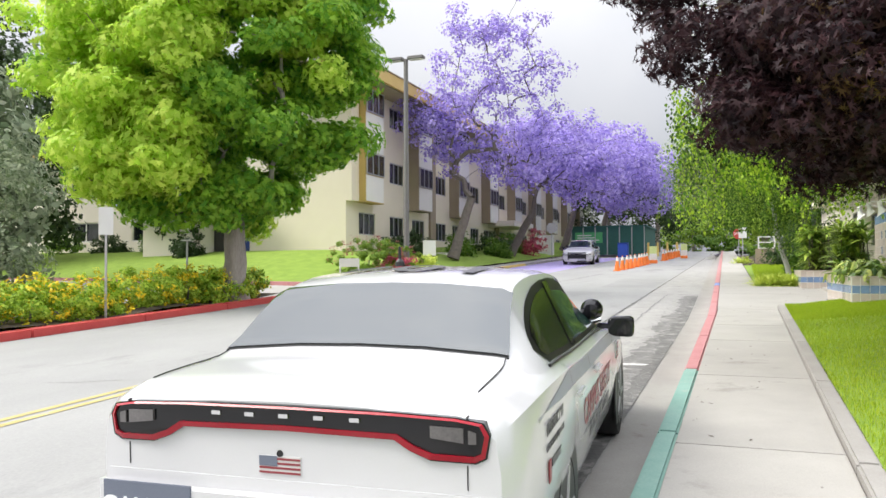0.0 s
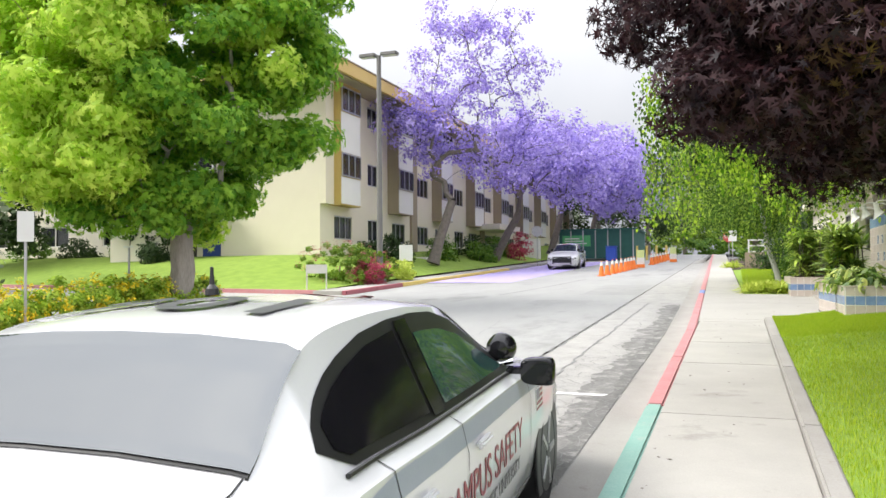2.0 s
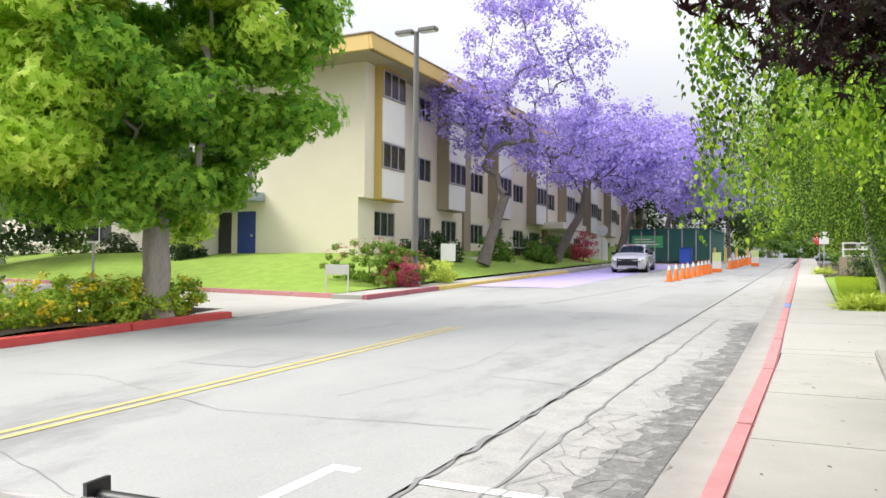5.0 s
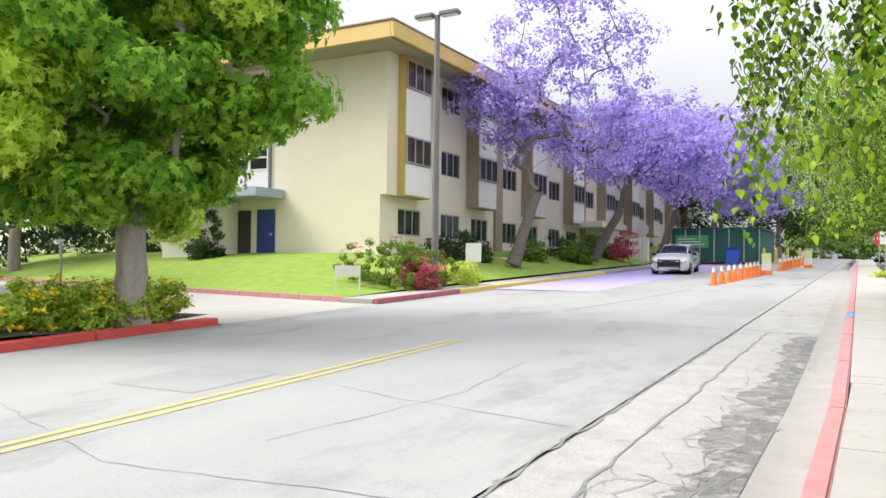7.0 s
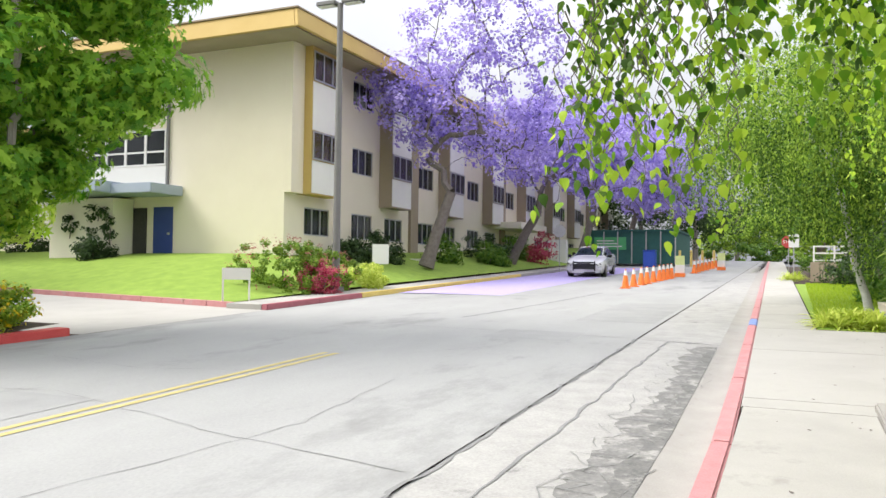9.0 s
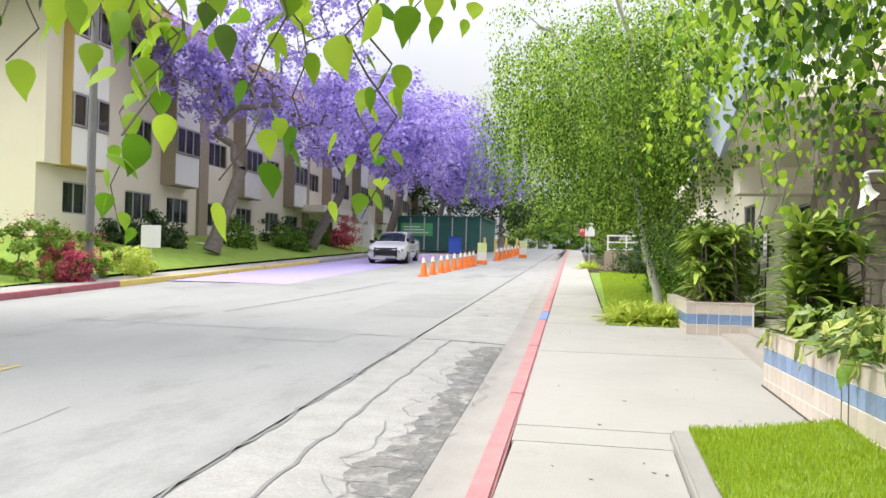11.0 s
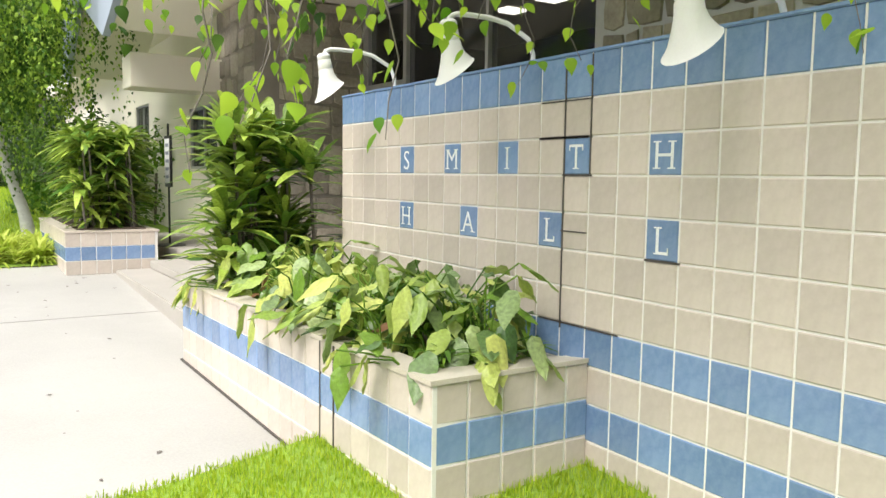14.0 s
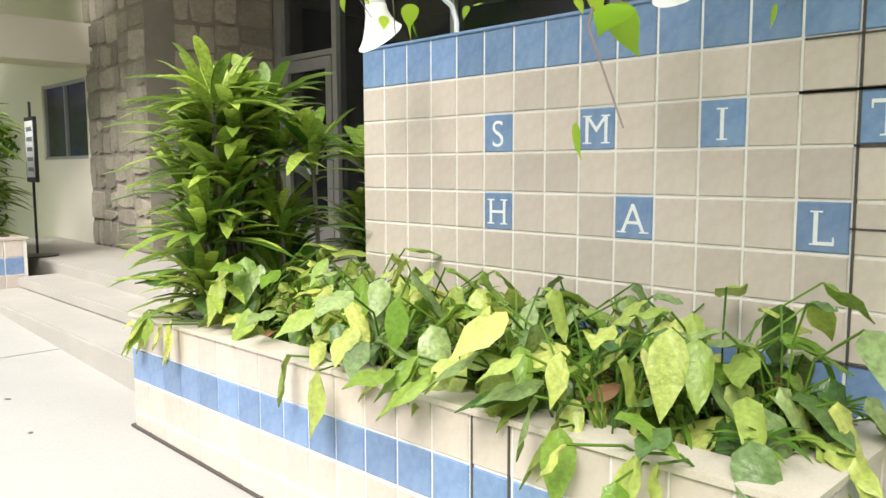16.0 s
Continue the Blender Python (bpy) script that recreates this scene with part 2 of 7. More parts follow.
M_roofgrey = mat("grey_blue_fascia", (0.30, 0.35, 0.44), (0.38, 0.43, 0.52), 0.7, 1, 0.05)
M_roof = mat("roof_gravel", (0.3, 0.29, 0.28), (0.4, 0.39, 0.37), 0.9, 2, 0.2)
M_stone = mat("flagstone", (0.24, 0.21, 0.17), (0.42, 0.38, 0.31), 0.85, 3, 0.6, 25, rand=0.3)
M_mortar = mat("dark_mortar", (0.22, 0.20, 0.17), (0.30, 0.27, 0.23), 0.95, 6, 0.4)
M_carwhite = mat("white_car_paint", (0.62, 0.62, 0.63), (0.65, 0.65, 0.66), 0.18, 1, spec=0.5, coat=0.6)
M_black = mat("black_plastic", (0.012, 0.012, 0.013), (0.02, 0.02, 0.02), 0.4, 8)
M_gloss = mat("gloss_black", (0.006, 0.006, 0.008), None, 0.08, 8, coat=0.0)
M_cglass = glass_mat("car_glass", (0.010, 0.022, 0.021), 0.04, 0.0)
M_sglass = glass_mat("front_door_glass", (0.022, 0.06, 0.055), 0.03, 0.0)
M_rglass = glass_mat("rear_screen_glass", (0.05, 0.06, 0.064), 0.02, 0.0)
M_rglass.node_tree.nodes["Principled BSDF"].inputs["IOR"].default_value = 2.0
M_redlamp = mat("red_lamp_lens", (0.30, 0.002, 0.012), (0.42, 0.006, 0.022), 0.25, 4, coat=0.1)
M_greylamp = mat("smoked_lamp_lens", (0.09, 0.085, 0.085), (0.15, 0.14, 0.14), 0.1, 20, coat=0.6)
M_chrome = mat("chrome", (0.75, 0.75, 0.76), None, 0.08, 4, metal=1.0)
M_slate = mat("slate_stripe", (0.13, 0.15, 0.20), (0.16, 0.18, 0.23), 0.3, 4)
M_slate_light = mat("pale_slate_stripe", (0.26, 0.29, 0.36), (0.3, 0.33, 0.4), 0.3, 4)
M_letdark = mat("charcoal_lettering", (0.07, 0.07, 0.075), None, 0.4)
M_letred = mat("dark_red_lettering", (0.24, 0.04, 0.05), None, 0.4)
M_tyre = mat("tyre_rubber", (0.012, 0.012, 0.012), (0.025, 0.025, 0.025), 0.8, 12, 0.1)
M_steel = mat("galvanised_steel", (0.40, 0.40, 0.40), (0.52, 0.52, 0.52), 0.5, 10, metal=0.5)
M_polegrey = mat("grey_pole_paint", (0.15, 0.145, 0.14), (0.2, 0.195, 0.19), 0.6, 3)
M_signback = mat("sign_white", (0.66, 0.66, 0.64), (0.74, 0.74, 0.72), 0.5, 2)
M_orange = mat("orange_cone_plastic", (0.80, 0.16, 0.02), (0.88, 0.24, 0.05), 0.5, 5)
M_lampw = mat("white_enamel", (0.78, 0.77, 0.73), (0.84, 0.83, 0.8), 0.35, 4, spec=0.5, patch=((0.55, 0.5, 0.42), 14, 0.68))
M_greenbin = mat("green_fence_screen", (0.02, 0.09, 0.075), (0.035, 0.13, 0.11), 0.8, 3)
M_signgreen = mat("green_banner", (0.06, 0.35, 0.12), (0.1, 0.42, 0.16), 0.6, 2)
M_bluebin = mat("blue_bin", (0.02, 0.07, 0.40), (0.04, 0.1, 0.5), 0.5)
M_lightspot = glow_mat("ceiling_light_glow", (1.0, 0.95, 0.85), 3.0)
M_purple = mat("fallen_petals", (0.36, 0.30, 0.58), (0.47, 0.41, 0.68), 0.9, 6, 0.2, 40)

# ---- mesh helpers ----


def finish(name, bm, material, parent=None, label="", smooth=False, m=None):
    me = bpy.data.meshes.new(name)
    bm.normal_update()
    bm.to_mesh(me)
    bm.free()
    me.materials.append(material)
    if smooth:
        me.shade_smooth()
        me.set_sharp_from_angle(angle=radians(38))
    ob = new(name, me)
    if m:
        ob.matrix_basis = m
    if parent:
        ob.parent = parent
    if label:
        ob["label"] = label
    return ob


def part(name, bm, material, parent, label="", smooth=False, m=None):
    return finish(name, bm, material, parent, label, smooth, m)


def thing(name, m, label, category, group="", kind=""):
    ob = new(name)
    ob.matrix_basis = m
    ob.empty_display_size = 0.1
    return tagged(ob, label, category, group, kind)


def box(bm, x0, x1, y0, y1, z0, z1, bevel=0.0, slope=0.0):
    """A box; slope lifts it along y."""
    vs = [bm.verts.new((x, y, z + slope * y)) for x in (x0, x1) for y in (y0, y1) for z in (z0, z1)]
    fs = []
    for q in ((0, 1, 3, 2), (4, 6, 7, 5), (0, 4, 5, 1), (2, 3, 7, 6), (0, 2, 6, 4), (1, 5, 7, 3)):
        fs.append(bm.faces.new([vs[i] for i in q]))
    if bevel:
        es = {e for f in fs for e in f.edges}
        bmesh.ops.bevel(bm, geom=list(es), offset=bevel, segments=2, affect="EDGES")
    return bm


def boxes(*args, bevel=0.0):
    bm = bmesh.new()
    for a in args:
        box(bm, *a, bevel=bevel)
    return bm


def tube(bm, pts, radii, sides=8, caps=True):
    """A round tube along points."""
    rings = []
    pts = [Vector(p) for p in pts]
    for i, p in enumerate(pts):
        d = (pts[min(i + 1, len(pts) - 1)] - pts[max(i - 1, 0)]).normalized()
        a = d.cross(Vector((0.31, 0.95, 0.05)))
        if a.length < 0.1:
            a = d.cross(Vector((1, 0, 0)))
        a.normalize()
        b = d.cross(a)
        r = radii[i] if isinstance(radii, (list, tuple)) else radii
        rings.append([bm.verts.new(p + (a * math.cos(2 * math.pi * k / sides) + b * math.sin(2 * math.pi * k / sides)) * r) for k in range(sides)])
    for i in range(len(rings) - 1):
        for k in range(sides):
            bm.faces.new((rings[i][k], rings[i][(k + 1) % sides], rings[i + 1][(k + 1) % sides], rings[i + 1][k]))
    if caps:
        bm.faces.new(rings[0][::-1])
        bm.faces.new(rings[-1])
    return bm


def lathe(bm, profile, sides=20, m=None):
    rings = []
    for r, z in profile:
        rings.append([bm.verts.new((r * math.cos(2 * math.pi * k / sides), r * math.sin(2 * math.pi * k / sides), z)) for k in range(sides)])
    for i in range(len(rings) - 1):
        for k in range(sides):
            bm.faces.new((rings[i][k], rings[i][(k + 1) % sides], rings[i + 1][(k + 1) % sides], rings[i + 1][k]))
    if m:
        bm.transform(m)
    return bm


def cloud(name, material, parent, P, N, S, tv, tf, label="", kind="", spin=True, seed=1):
    """Many small leaves in one mesh: at P, facing N, of size S, shaped by tv and tf."""
    rng = np.random.default_rng(seed)
    n = len(P)
    N = N / np.maximum(np.linalg.norm(N, axis=1, keepdims=True), 1e-6)
    R = rng.normal(size=(n, 3)) if spin is True else np.tile(np.array(spin, float), (n, 1)) + rng.normal(size=(n, 3)) * 0.18
    A = R - (R * N).sum(1, keepdims=True) * N
    A /= np.maximum(np.linalg.norm(A, axis=1, keepdims=True), 1e-6)
    B = np.cross(N, A)
    tv = np.array(tv, float)
    V = P[:, None] + S[:, None, None] * (tv[None, :, 0:1] * B[:, None] + tv[None, :, 1:2] * A[:, None] + tv[None, :, 2:3] * N[:, None])
    k, q = len(tv), len(tf[0])
    F = (np.arange(n)[:, None, None] * k + np.array(tf)[None]).reshape(-1)
    me = bpy.data.meshes.new(name)
    me.vertices.add(n * k)
    me.vertices.foreach_set("co", V.reshape(-1).astype(np.float32))
    nf = len(F) // q
    me.loops.add(len(F))
    me.loops.foreach_set("vertex_index", F.astype(np.int32))
    me.polygons.add(nf)
    me.polygons.foreach_set("loop_start", (np.arange(nf) * q).astype(np.int32))
    me.update(calc_edges=True)
    me.validate()
    me.materials.append(material)
    ob = new(name, me)
    if parent:
        ob.parent = parent
    if label:
        ob["label"] = label
    if kind:
        ob["kind"] = kind
    return ob


STAR_V = [(0, 0, 0), (0.12, 0.3, 0), (0, 1.0, -0.12), (-0.12, 0.3, 0), (0.28, 0.16, 0), (0.75, 0.72, -0.12), (-0.75, 0.72, -0.12), (-0.28, 0.16, 0), (0.24, -0.06, 0), (0.85, 0.05, -0.1), (-0.85, 0.05, -0.1), (-0.24, -0.06, 0)]
STAR_F = [(0, 1, 2, 3), (0, 4, 5, 1), (0, 3, 6, 7), (0, 8, 9, 4), (0, 7, 10, 11)]
GUM_V = [(0, 0, 0), (0.2, 0.42, 0), (0, 1.0, -0.12), (-0.2, 0.42, 0), (0.42, 0.22, 0), (0.78, 0.72, -0.12), (-0.78, 0.72, -0.12), (-0.42, 0.22, 0), (0.3, -0.14, 0), (0.9, 0.05, -0.1), (-0.9, 0.05, -0.1), (-0.3, -0.14, 0)]
OVAL_V = [(0, -0.5, 0), (0.3, -0.15, -0.06), (0.28, 0.2, -0.06), (0, 0.62, -0.1), (-0.28, 0.2, -0.06), (-0.3, -0.15, -0.06), (0, 0, 0.03)]
OVAL_F = [(6, 0, 1), (6, 1, 2), (6, 2, 3), (6, 3, 4), (6, 4, 5), (6, 5, 0)]
HEART_V = [(0, 0, 0), (0.26, 0.06, 0.01), (0.36, 0.3, -0.04), (0.22, 0.62, -0.06), (0.03, 1.0, -0.16), (-0.22, 0.62, -0.03), (-0.36, 0.3, -0.02), (-0.26, 0.06, 0.02), (0, 0.4, 0.06)]
HEART_F = [(8, i, i + 1) for i in range(7)] + [(8, 7, 0)]
OVATE_V = [(0, 0, 0), (0.2, 0.04, 0.01), (0.35, 0.18, -0.02), (0.37, 0.38, -0.04), (0.26, 0.63, -0.06), (0.11, 0.84, -0.1), (0.02, 1.05, -0.16), (-0.12, 0.82, -0.07), (-0.27, 0.6, -0.03), (-0.37, 0.36, -0.01), (-0.35, 0.17, 0.02), (-0.19, 0.04, 0.02), (0, 0.42, 0.05)]
OVATE_F = [(12, i, i + 1) for i in range(11)] + [(12, 11, 0)]
QUAD_V = [(-0.5, -0.5, 0), (0.5, -0.4, 0.1), (0.45, 0.5, 0), (-0.4, 0.45, 0.12)]
QUAD_F = [(0, 1, 2, 3)]


def blob_points(blobs, n, seed, shell=0.45, clump=0.0, sub=40):
    """Points and outward directions over uneven ellipsoid clumps, weighted by their size."""
    rng = np.random.default_rng(seed)
    C = np.array([b[0] for b in blobs], float)
    R = np.array([b[1] for b in blobs], float)
    w = R.prod(1) ** 0.66
    P, N = [], []
    # twig clumps inside every ellipsoid
    count = np.maximum(6, (sub * w / w.max())).astype(int)
    centres, rads, nor = [], [], []
    for c, r, k in zip(C, R, count):
        d = rng.normal(size=(k, 3))
        d /= np.linalg.norm(d, axis=1, keepdims=True)
        f = 1 - shell * rng.random((k, 1)) ** 1.5
        centres.append(c + d * r * f)
        rads.append(np.full(k, clump or 0.28 * r.mean()))
        nor.append(d / r)
    centres, rads, nor = np.concatenate(centres), np.concatenate(rads), np.concatenate(nor)
    i = rng.integers(0, len(centres), n)
    d = rng.normal(size=(n, 3))
    d /= np.linalg.norm(d, axis=1, keepdims=True)
    P = centres[i] + d * rads[i, None] * (0.35 + 0.75 * rng.random((n, 1)) ** 0.6) * np.array([1, 1, 0.75])
    nn = nor[i] / np.linalg.norm(nor[i], axis=1, keepdims=True)
    N = 0.6 * nn + 0.6 * d + np.array([0, 0, 0.4]) + 0.5 * rng.normal(size=(n, 3))
    return P, N


def limbs(bm, base, top, r0, tips, r1=0.04, bend=0.25, seed=3, sides=9):
    """A tapered trunk and limbs from its top to the tips."""
    rng = random.Random(seed)
    base, top = Vector(base), Vector(top)
    pts, rad = [], []
    for i in range(7):
        f = i / 6
        pts.append(base.lerp(top, f) + Vector((rng.uniform(-1, 1), rng.uniform(-1, 1), 0)) * 0.05 * (0 < i < 6))
        rad.append(r0 * (1.35 - 0.35 * min(1, f * 5)) * (1 - 0.35 * f))
    tube(bm, pts, rad, sides + 3)
    for tip in tips:
        tip = Vector(tip)
        a = top.lerp(base, rng.uniform(0.0, 0.25))
        pts = []
        for i in range(6):
            f = i / 5
            p = a.lerp(tip, f)
            p.z += bend * math.sin(f * math.pi) * (tip - a).length * 0.35
            p += Vector((rng.uniform(-1, 1), rng.uniform(-1, 1), rng.uniform(-1, 1))) * 0.06 * (tip - a).length * (0 < i)
            pts.append(p)
        rr = r0 * rng.uniform(0.35, 0.55)
        tube(bm, pts, [rr + (r1 - rr) * i / 5 for i in range(6)], 6)
        for q in (2, 3, 4):
            e = pts[q] + Vector((rng.uniform(-1, 1), rng.uniform(-1, 1), rng.uniform(0.1, 1))) * (tip - a).length * 0.3
            tube(bm, [pts[q], pts[q].lerp(e, 0.5) + Vector((0, 0, 0.1)), e], [rr * 0.35, rr * 0.22, r1 * 0.4], 5)
    return bm


def letters(text, size, material, parent, m, name="lettering", label="", depth=0.0008, bold=0.0, width=None):
    """Flat raised lettering; m: baseline centre, x along the text, z out of the face."""
    cu = bpy.data.curves.new(name, "FONT")
    cu.body, cu.size, cu.align_x, cu.extrude, cu.offset = text, size, "CENTER", depth, bold
    tmp = bpy.data.objects.new(name, cu)
    scene.collection.objects.link(tmp)
    dg = bpy.context.evaluated_depsgraph_get()
    me = bpy.data.meshes.new_from_object(tmp.evaluated_get(dg))
    bpy.data.objects.remove(tmp)
    if width:
        xs = [v.co.x for v in me.vertices]
        k = width / (max(xs) - min(xs))
        for v in me.vertices:
            v.co.x *= k
    me.materials.clear()
    me.materials.append(material)
    ob = new(name, me)
    ob.matrix_basis = m
    ob.parent = parent
    if label:
        ob["label"] = label
    return ob


def pierced(bm, u0, u1, z0, z1, holes, place):
    """A wall of thickness with rectangular openings; place(u, z, deep) gives the point."""
    us = sorted({u0, u1, *[h[0] for h in holes], *[h[1] for h in holes]})
    zs = sorted({z0, z1, *[h[2] for h in holes], *[h[3] for h in holes]})
    solid = lambda i, j: 0 <= i < len(us) - 1 and 0 <= j < len(zs) - 1 and not any(h[0] <= us[i] + 1e-6 and us[i + 1] - 1e-6 <= h[1] and h[2] <= zs[j] + 1e-6 and zs[j + 1] - 1e-6 <= h[3] for h in holes)
    cache = {}

    def v(i, j, d):
        if (i, j, d) not in cache:
            cache[(i, j, d)] = bm.verts.new(place(us[i], zs[j], d))
        return cache[(i, j, d)]

    for i in range(len(us) - 1):
        for j in range(len(zs) - 1):
            if not solid(i, j):
                continue
            bm.faces.new((v(i, j, 0), v(i + 1, j, 0), v(i + 1, j + 1, 0), v(i, j + 1, 0)))
            bm.faces.new((v(i, j, 1), v(i, j + 1, 1), v(i + 1, j + 1, 1), v(i + 1, j, 1)))
            for di, dj, a, b in ((-1, 0, (i, j), (i, j + 1)), (1, 0, (i + 1, j), (i + 1, j + 1)), (0, -1, (i, j), (i + 1, j)), (0, 1, (i, j + 1), (i + 1, j + 1))):
                if not solid(i + di, j + dj):
                    bm.faces.new((v(*a, 0), v(*b, 0), v(*b, 1), v(*a, 1)))
    bmesh.ops.recalc_face_normals(bm, faces=bm.faces)
    return bm


GRADE = 0.0381


def road_z(y):
    return -0.079 + GRADE * y


def walk_z(y):
    return road_z(y) + 0.14

# ---- ground, road and pavements ----


def veer(ob, x_from=-1.3, x_to=5.0, y_from=17.0, rate=0.02):
    """Bends the near kerb line gently towards the street as it runs uphill."""
    for o in (ob, *ob.children):
        if o.type == "MESH":
            for v in o.data.vertices:
                if x_from < v.co.x < x_to:
                    v.co.x -= rate * max(0.0, v.co.y - y_from)
    return ob



def sheet(name, material, x0, x1, y0, y1, zf, nx, ny, label, category, kind="structure", smooth=True):
    bm = bmesh.new()
    g = [[bm.verts.new((x0 + (x1 - x0) * i / nx, y0 + (y1 - y0) * j / ny, zf(x0 + (x1 - x0) * i / nx, y0 + (y1 - y0) * j / ny))) for i in range(nx + 1)] for j in range(ny + 1)]
    for j in range(ny):
        for i in range(nx):
            bm.faces.new((g[j][i], g[j][i + 1], g[j + 1][i + 1], g[j + 1][i]))
    return tagged(finish(name, bm, material, smooth=smooth), label, category, kind=kind)


def base_z(y):
    return road_z(max(-60, min(y, 85)))


def left_rise(x, y):
    """The bank up to the long building."""
    f = max(0.0, min(1.0, (-13.4 - x) / 6.0))
    g = max(0.0, min(1.0, (y - lawn_edge(x)) / 7.0))
    return 0.15 + 1.15 * f * g * (1.5 - 0.5 * g)


def lawn_edge(x):
    return 26.65 + 0.2 * max(0.0, -13.76 - x)


sheet("ground", M_soil, -1500, 1500, -1500, 1500, lambda x, y: base_z(y) - 0.3, 60, 150, "bare dark soil under the whole street", "ground")
sheet("road", M_road, -12.42, -2.59, -45, 85, lambda x, y: base_z(y) + 0.03 * (1 - ((x + 6.6) / 6) ** 2), 10, 26, "worn light-grey asphalt street with patches and cracks", "road")
road_strip = sheet("road_strip", M_strip, -2.586, -1.04, -45, 85, lambda x, y: base_z(y), 2, 26, "cracked rough pavement strip beside the gutter", "road")
sheet("cross_street", M_road, -60, 40, 85.0, 105, lambda x, y: base_z(85) - 0.004, 10, 3, "pale cross street at the far end", "road")
gutter = sheet("gutter", M_gutter, -1.038, -0.66, -45, 85, lambda x, y: base_z(y) + 0.004 - 0.02 * math.sin((x + 1.038) / 0.378 * 3.14), 4, 26, "stained concrete gutter along the red kerb", "gutter")
sheet("driveway", M_concl, -60, -12.424, 20.5, 31.5, lambda x, y: base_z(y) + 0.004, 8, 4, "pale concrete driveway mouth opening on the street", "driveway")
veer(road_strip, -1.2)
veer(gutter)
sheet("parking_yard", M_concl, -60, -15.6, -30, 20.496, lambda x, y: base_z(y) + 0.004, 8, 8, "pale concrete yard behind the flower bed", "yard")


def kerb_run(name, material, x0, x1, y0, y1, h, label, step=3.0):
    bm = bmesh.new()
    n = max(1, round((y1 - y0) / step))
    for i in range(n):
        a, b = y0 + (y1 - y0) * i / n + 0.006, y0 + (y1 - y0) * (i + 1) / n - 0.006
        box(bm, x0, x1, a, b, -0.079 - 0.25, -0.079 + h, bevel=0.018, slope=GRADE)
    return tagged(finish(name, bm, material), label, "kerb", kind="structure")


veer(kerb_run("kerb_green", M_greenk, -0.66, -0.505, -30, 10.02, 0.142, "faded green-painted concrete kerb"))
veer(kerb_run("kerb_red", M_redk, -0.66, -0.505, 10.03, 25.9, 0.142, "faded red-painted concrete kerb"))
veer(kerb_run("kerb_blue", M_bluek, -0.66, -0.505, 25.92, 27.2, 0.142, "short blue-painted piece of kerb"))
veer(kerb_run("kerb_far", M_redk, -0.66, -0.505, 27.22, 80, 0.142, "faded red-painted concrete kerb running uphill"))
kerb_run("island_kerb", M_redl, -12.78, -12.43, -30, 20.3, 0.15, "bright red-painted kerb of the flower bed")
kerb_run("left_kerb_maroon", M_maroon, -12.62, -12.43, 26.3, 31.2, 0.15, "maroon-painted kerb beside the driveway")
kerb_run("left_kerb_yellow", M_yellk, -12.62, -12.43, 31.22, 47, 0.15, "yellow-painted loading kerb")
kerb_run("left_kerb_far", M_gutter, -12.62, -12.43, 47.02, 85, 0.15, "bare concrete kerb")
kerb_run("lawn_kerb", M_gutter, 0.65, 0.80, -30, 18.2, 0.21, "raised concrete edging along the lawn")


def slabs(name, material, x0, x1, ys, label):
    """Pavement slabs in a row, each its own piece on one floor."""
    root = thing(name, pose(0, 0, 0), label, "pavement", kind="structure")
    for a, b in zip(ys, ys[1:]):
        bm = bmesh.new()
        box(bm, x0, x1, a + 0.006, b - 0.006, -0.079 - 0.1, -0.079 + 0.14, bevel=0.006, slope=GRADE)
        part("slab", bm, material, root)
    return root


slabs("pavement", M_conc, -0.50, 0.645, [-30 + 3.05 * i for i in range(15)] + [14.8, 17.87], "grey concrete sidewalk slabs with dirty joints")
veer(slabs("pavement_forecourt", M_concl, -0.50, 2.45, [17.87, 18.35], "bright concrete forecourt edge"), x_to=0)
veer(slabs("pavement_entrance", M_concl, -0.50, 2.6, [18.35, 22.3, 25.4], "bright smooth concrete forecourt at the entrance steps"), x_to=0)
veer(veer(slabs("pavement_uphill", M_conc, -0.50, 0.34, [25.4 + 3.05 * i for i in range(18)], "grey concrete sidewalk slabs running uphill"), x_to=0), 0.1, y_from=25.4)
slabs("left_pavement", M_concl, -13.75, -12.63, [26.3 + 3.05 * i for i in range(17)], "pale concrete sidewalk along the far kerb")

# lawns


def lawn_mound(x, y):
    """The turf swells towards the sign wall."""
    return 0.05 * min(1, x - 0.8) + 0.095 * max(0.0, min(2.0, x - 1.15)) * max(0.0, min(1.0, (y - 13.5) / 2.5))


sheet("lawn", M_grass_soil, 0.803, 14, -30, 18.34, lambda x, y: walk_z(y) + 0.05 + lawn_mound(x, y) + 0.012 * noise.noise(Vector((x * 2, y * 2, 0))), 40, 130, "bright green mown lawn inside the concrete edging", "lawn")
lawn_uphill = sheet("lawn_uphill", M_grass_soil, 0.36, 14, 25.42, 42, lambda x, y: walk_z(y) + 0.008, 12, 16, "shaded green lawn strip beside the sidewalk", "lawn")
veer(lawn_uphill, 0.0, 1.0, 25.4)
bm = bmesh.new()
cols = []
for i in range(47):
    x = -13.76 - i * 1.0
    y0 = lawn_edge(x)
    cols.append([bm.verts.new((x, y0, base_z(y0) - 0.1))] + [bm.verts.new((x, y, base_z(y) + left_rise(x, y))) for y in (y0 + (92 - y0) * (j / 40) ** 1.6 for j in range(41))])
for a, b in zip(cols, cols[1:]):
    for j in range(41):
        bm.faces.new((a[j], a[j + 1], b[j + 1], b[j]))
bmesh.ops.recalc_face_normals(bm, faces=bm.faces)
tagged(finish("bank_lawn", bm, M_grass_soil, smooth=True), "bright green lawn bank rising to the building", "lawn", kind="structure")
bm = bmesh.new()
pts = [(-13.76 - i * 1.0, lawn_edge(-13.76 - i * 1.0) - 0.09) for i in range(46)]
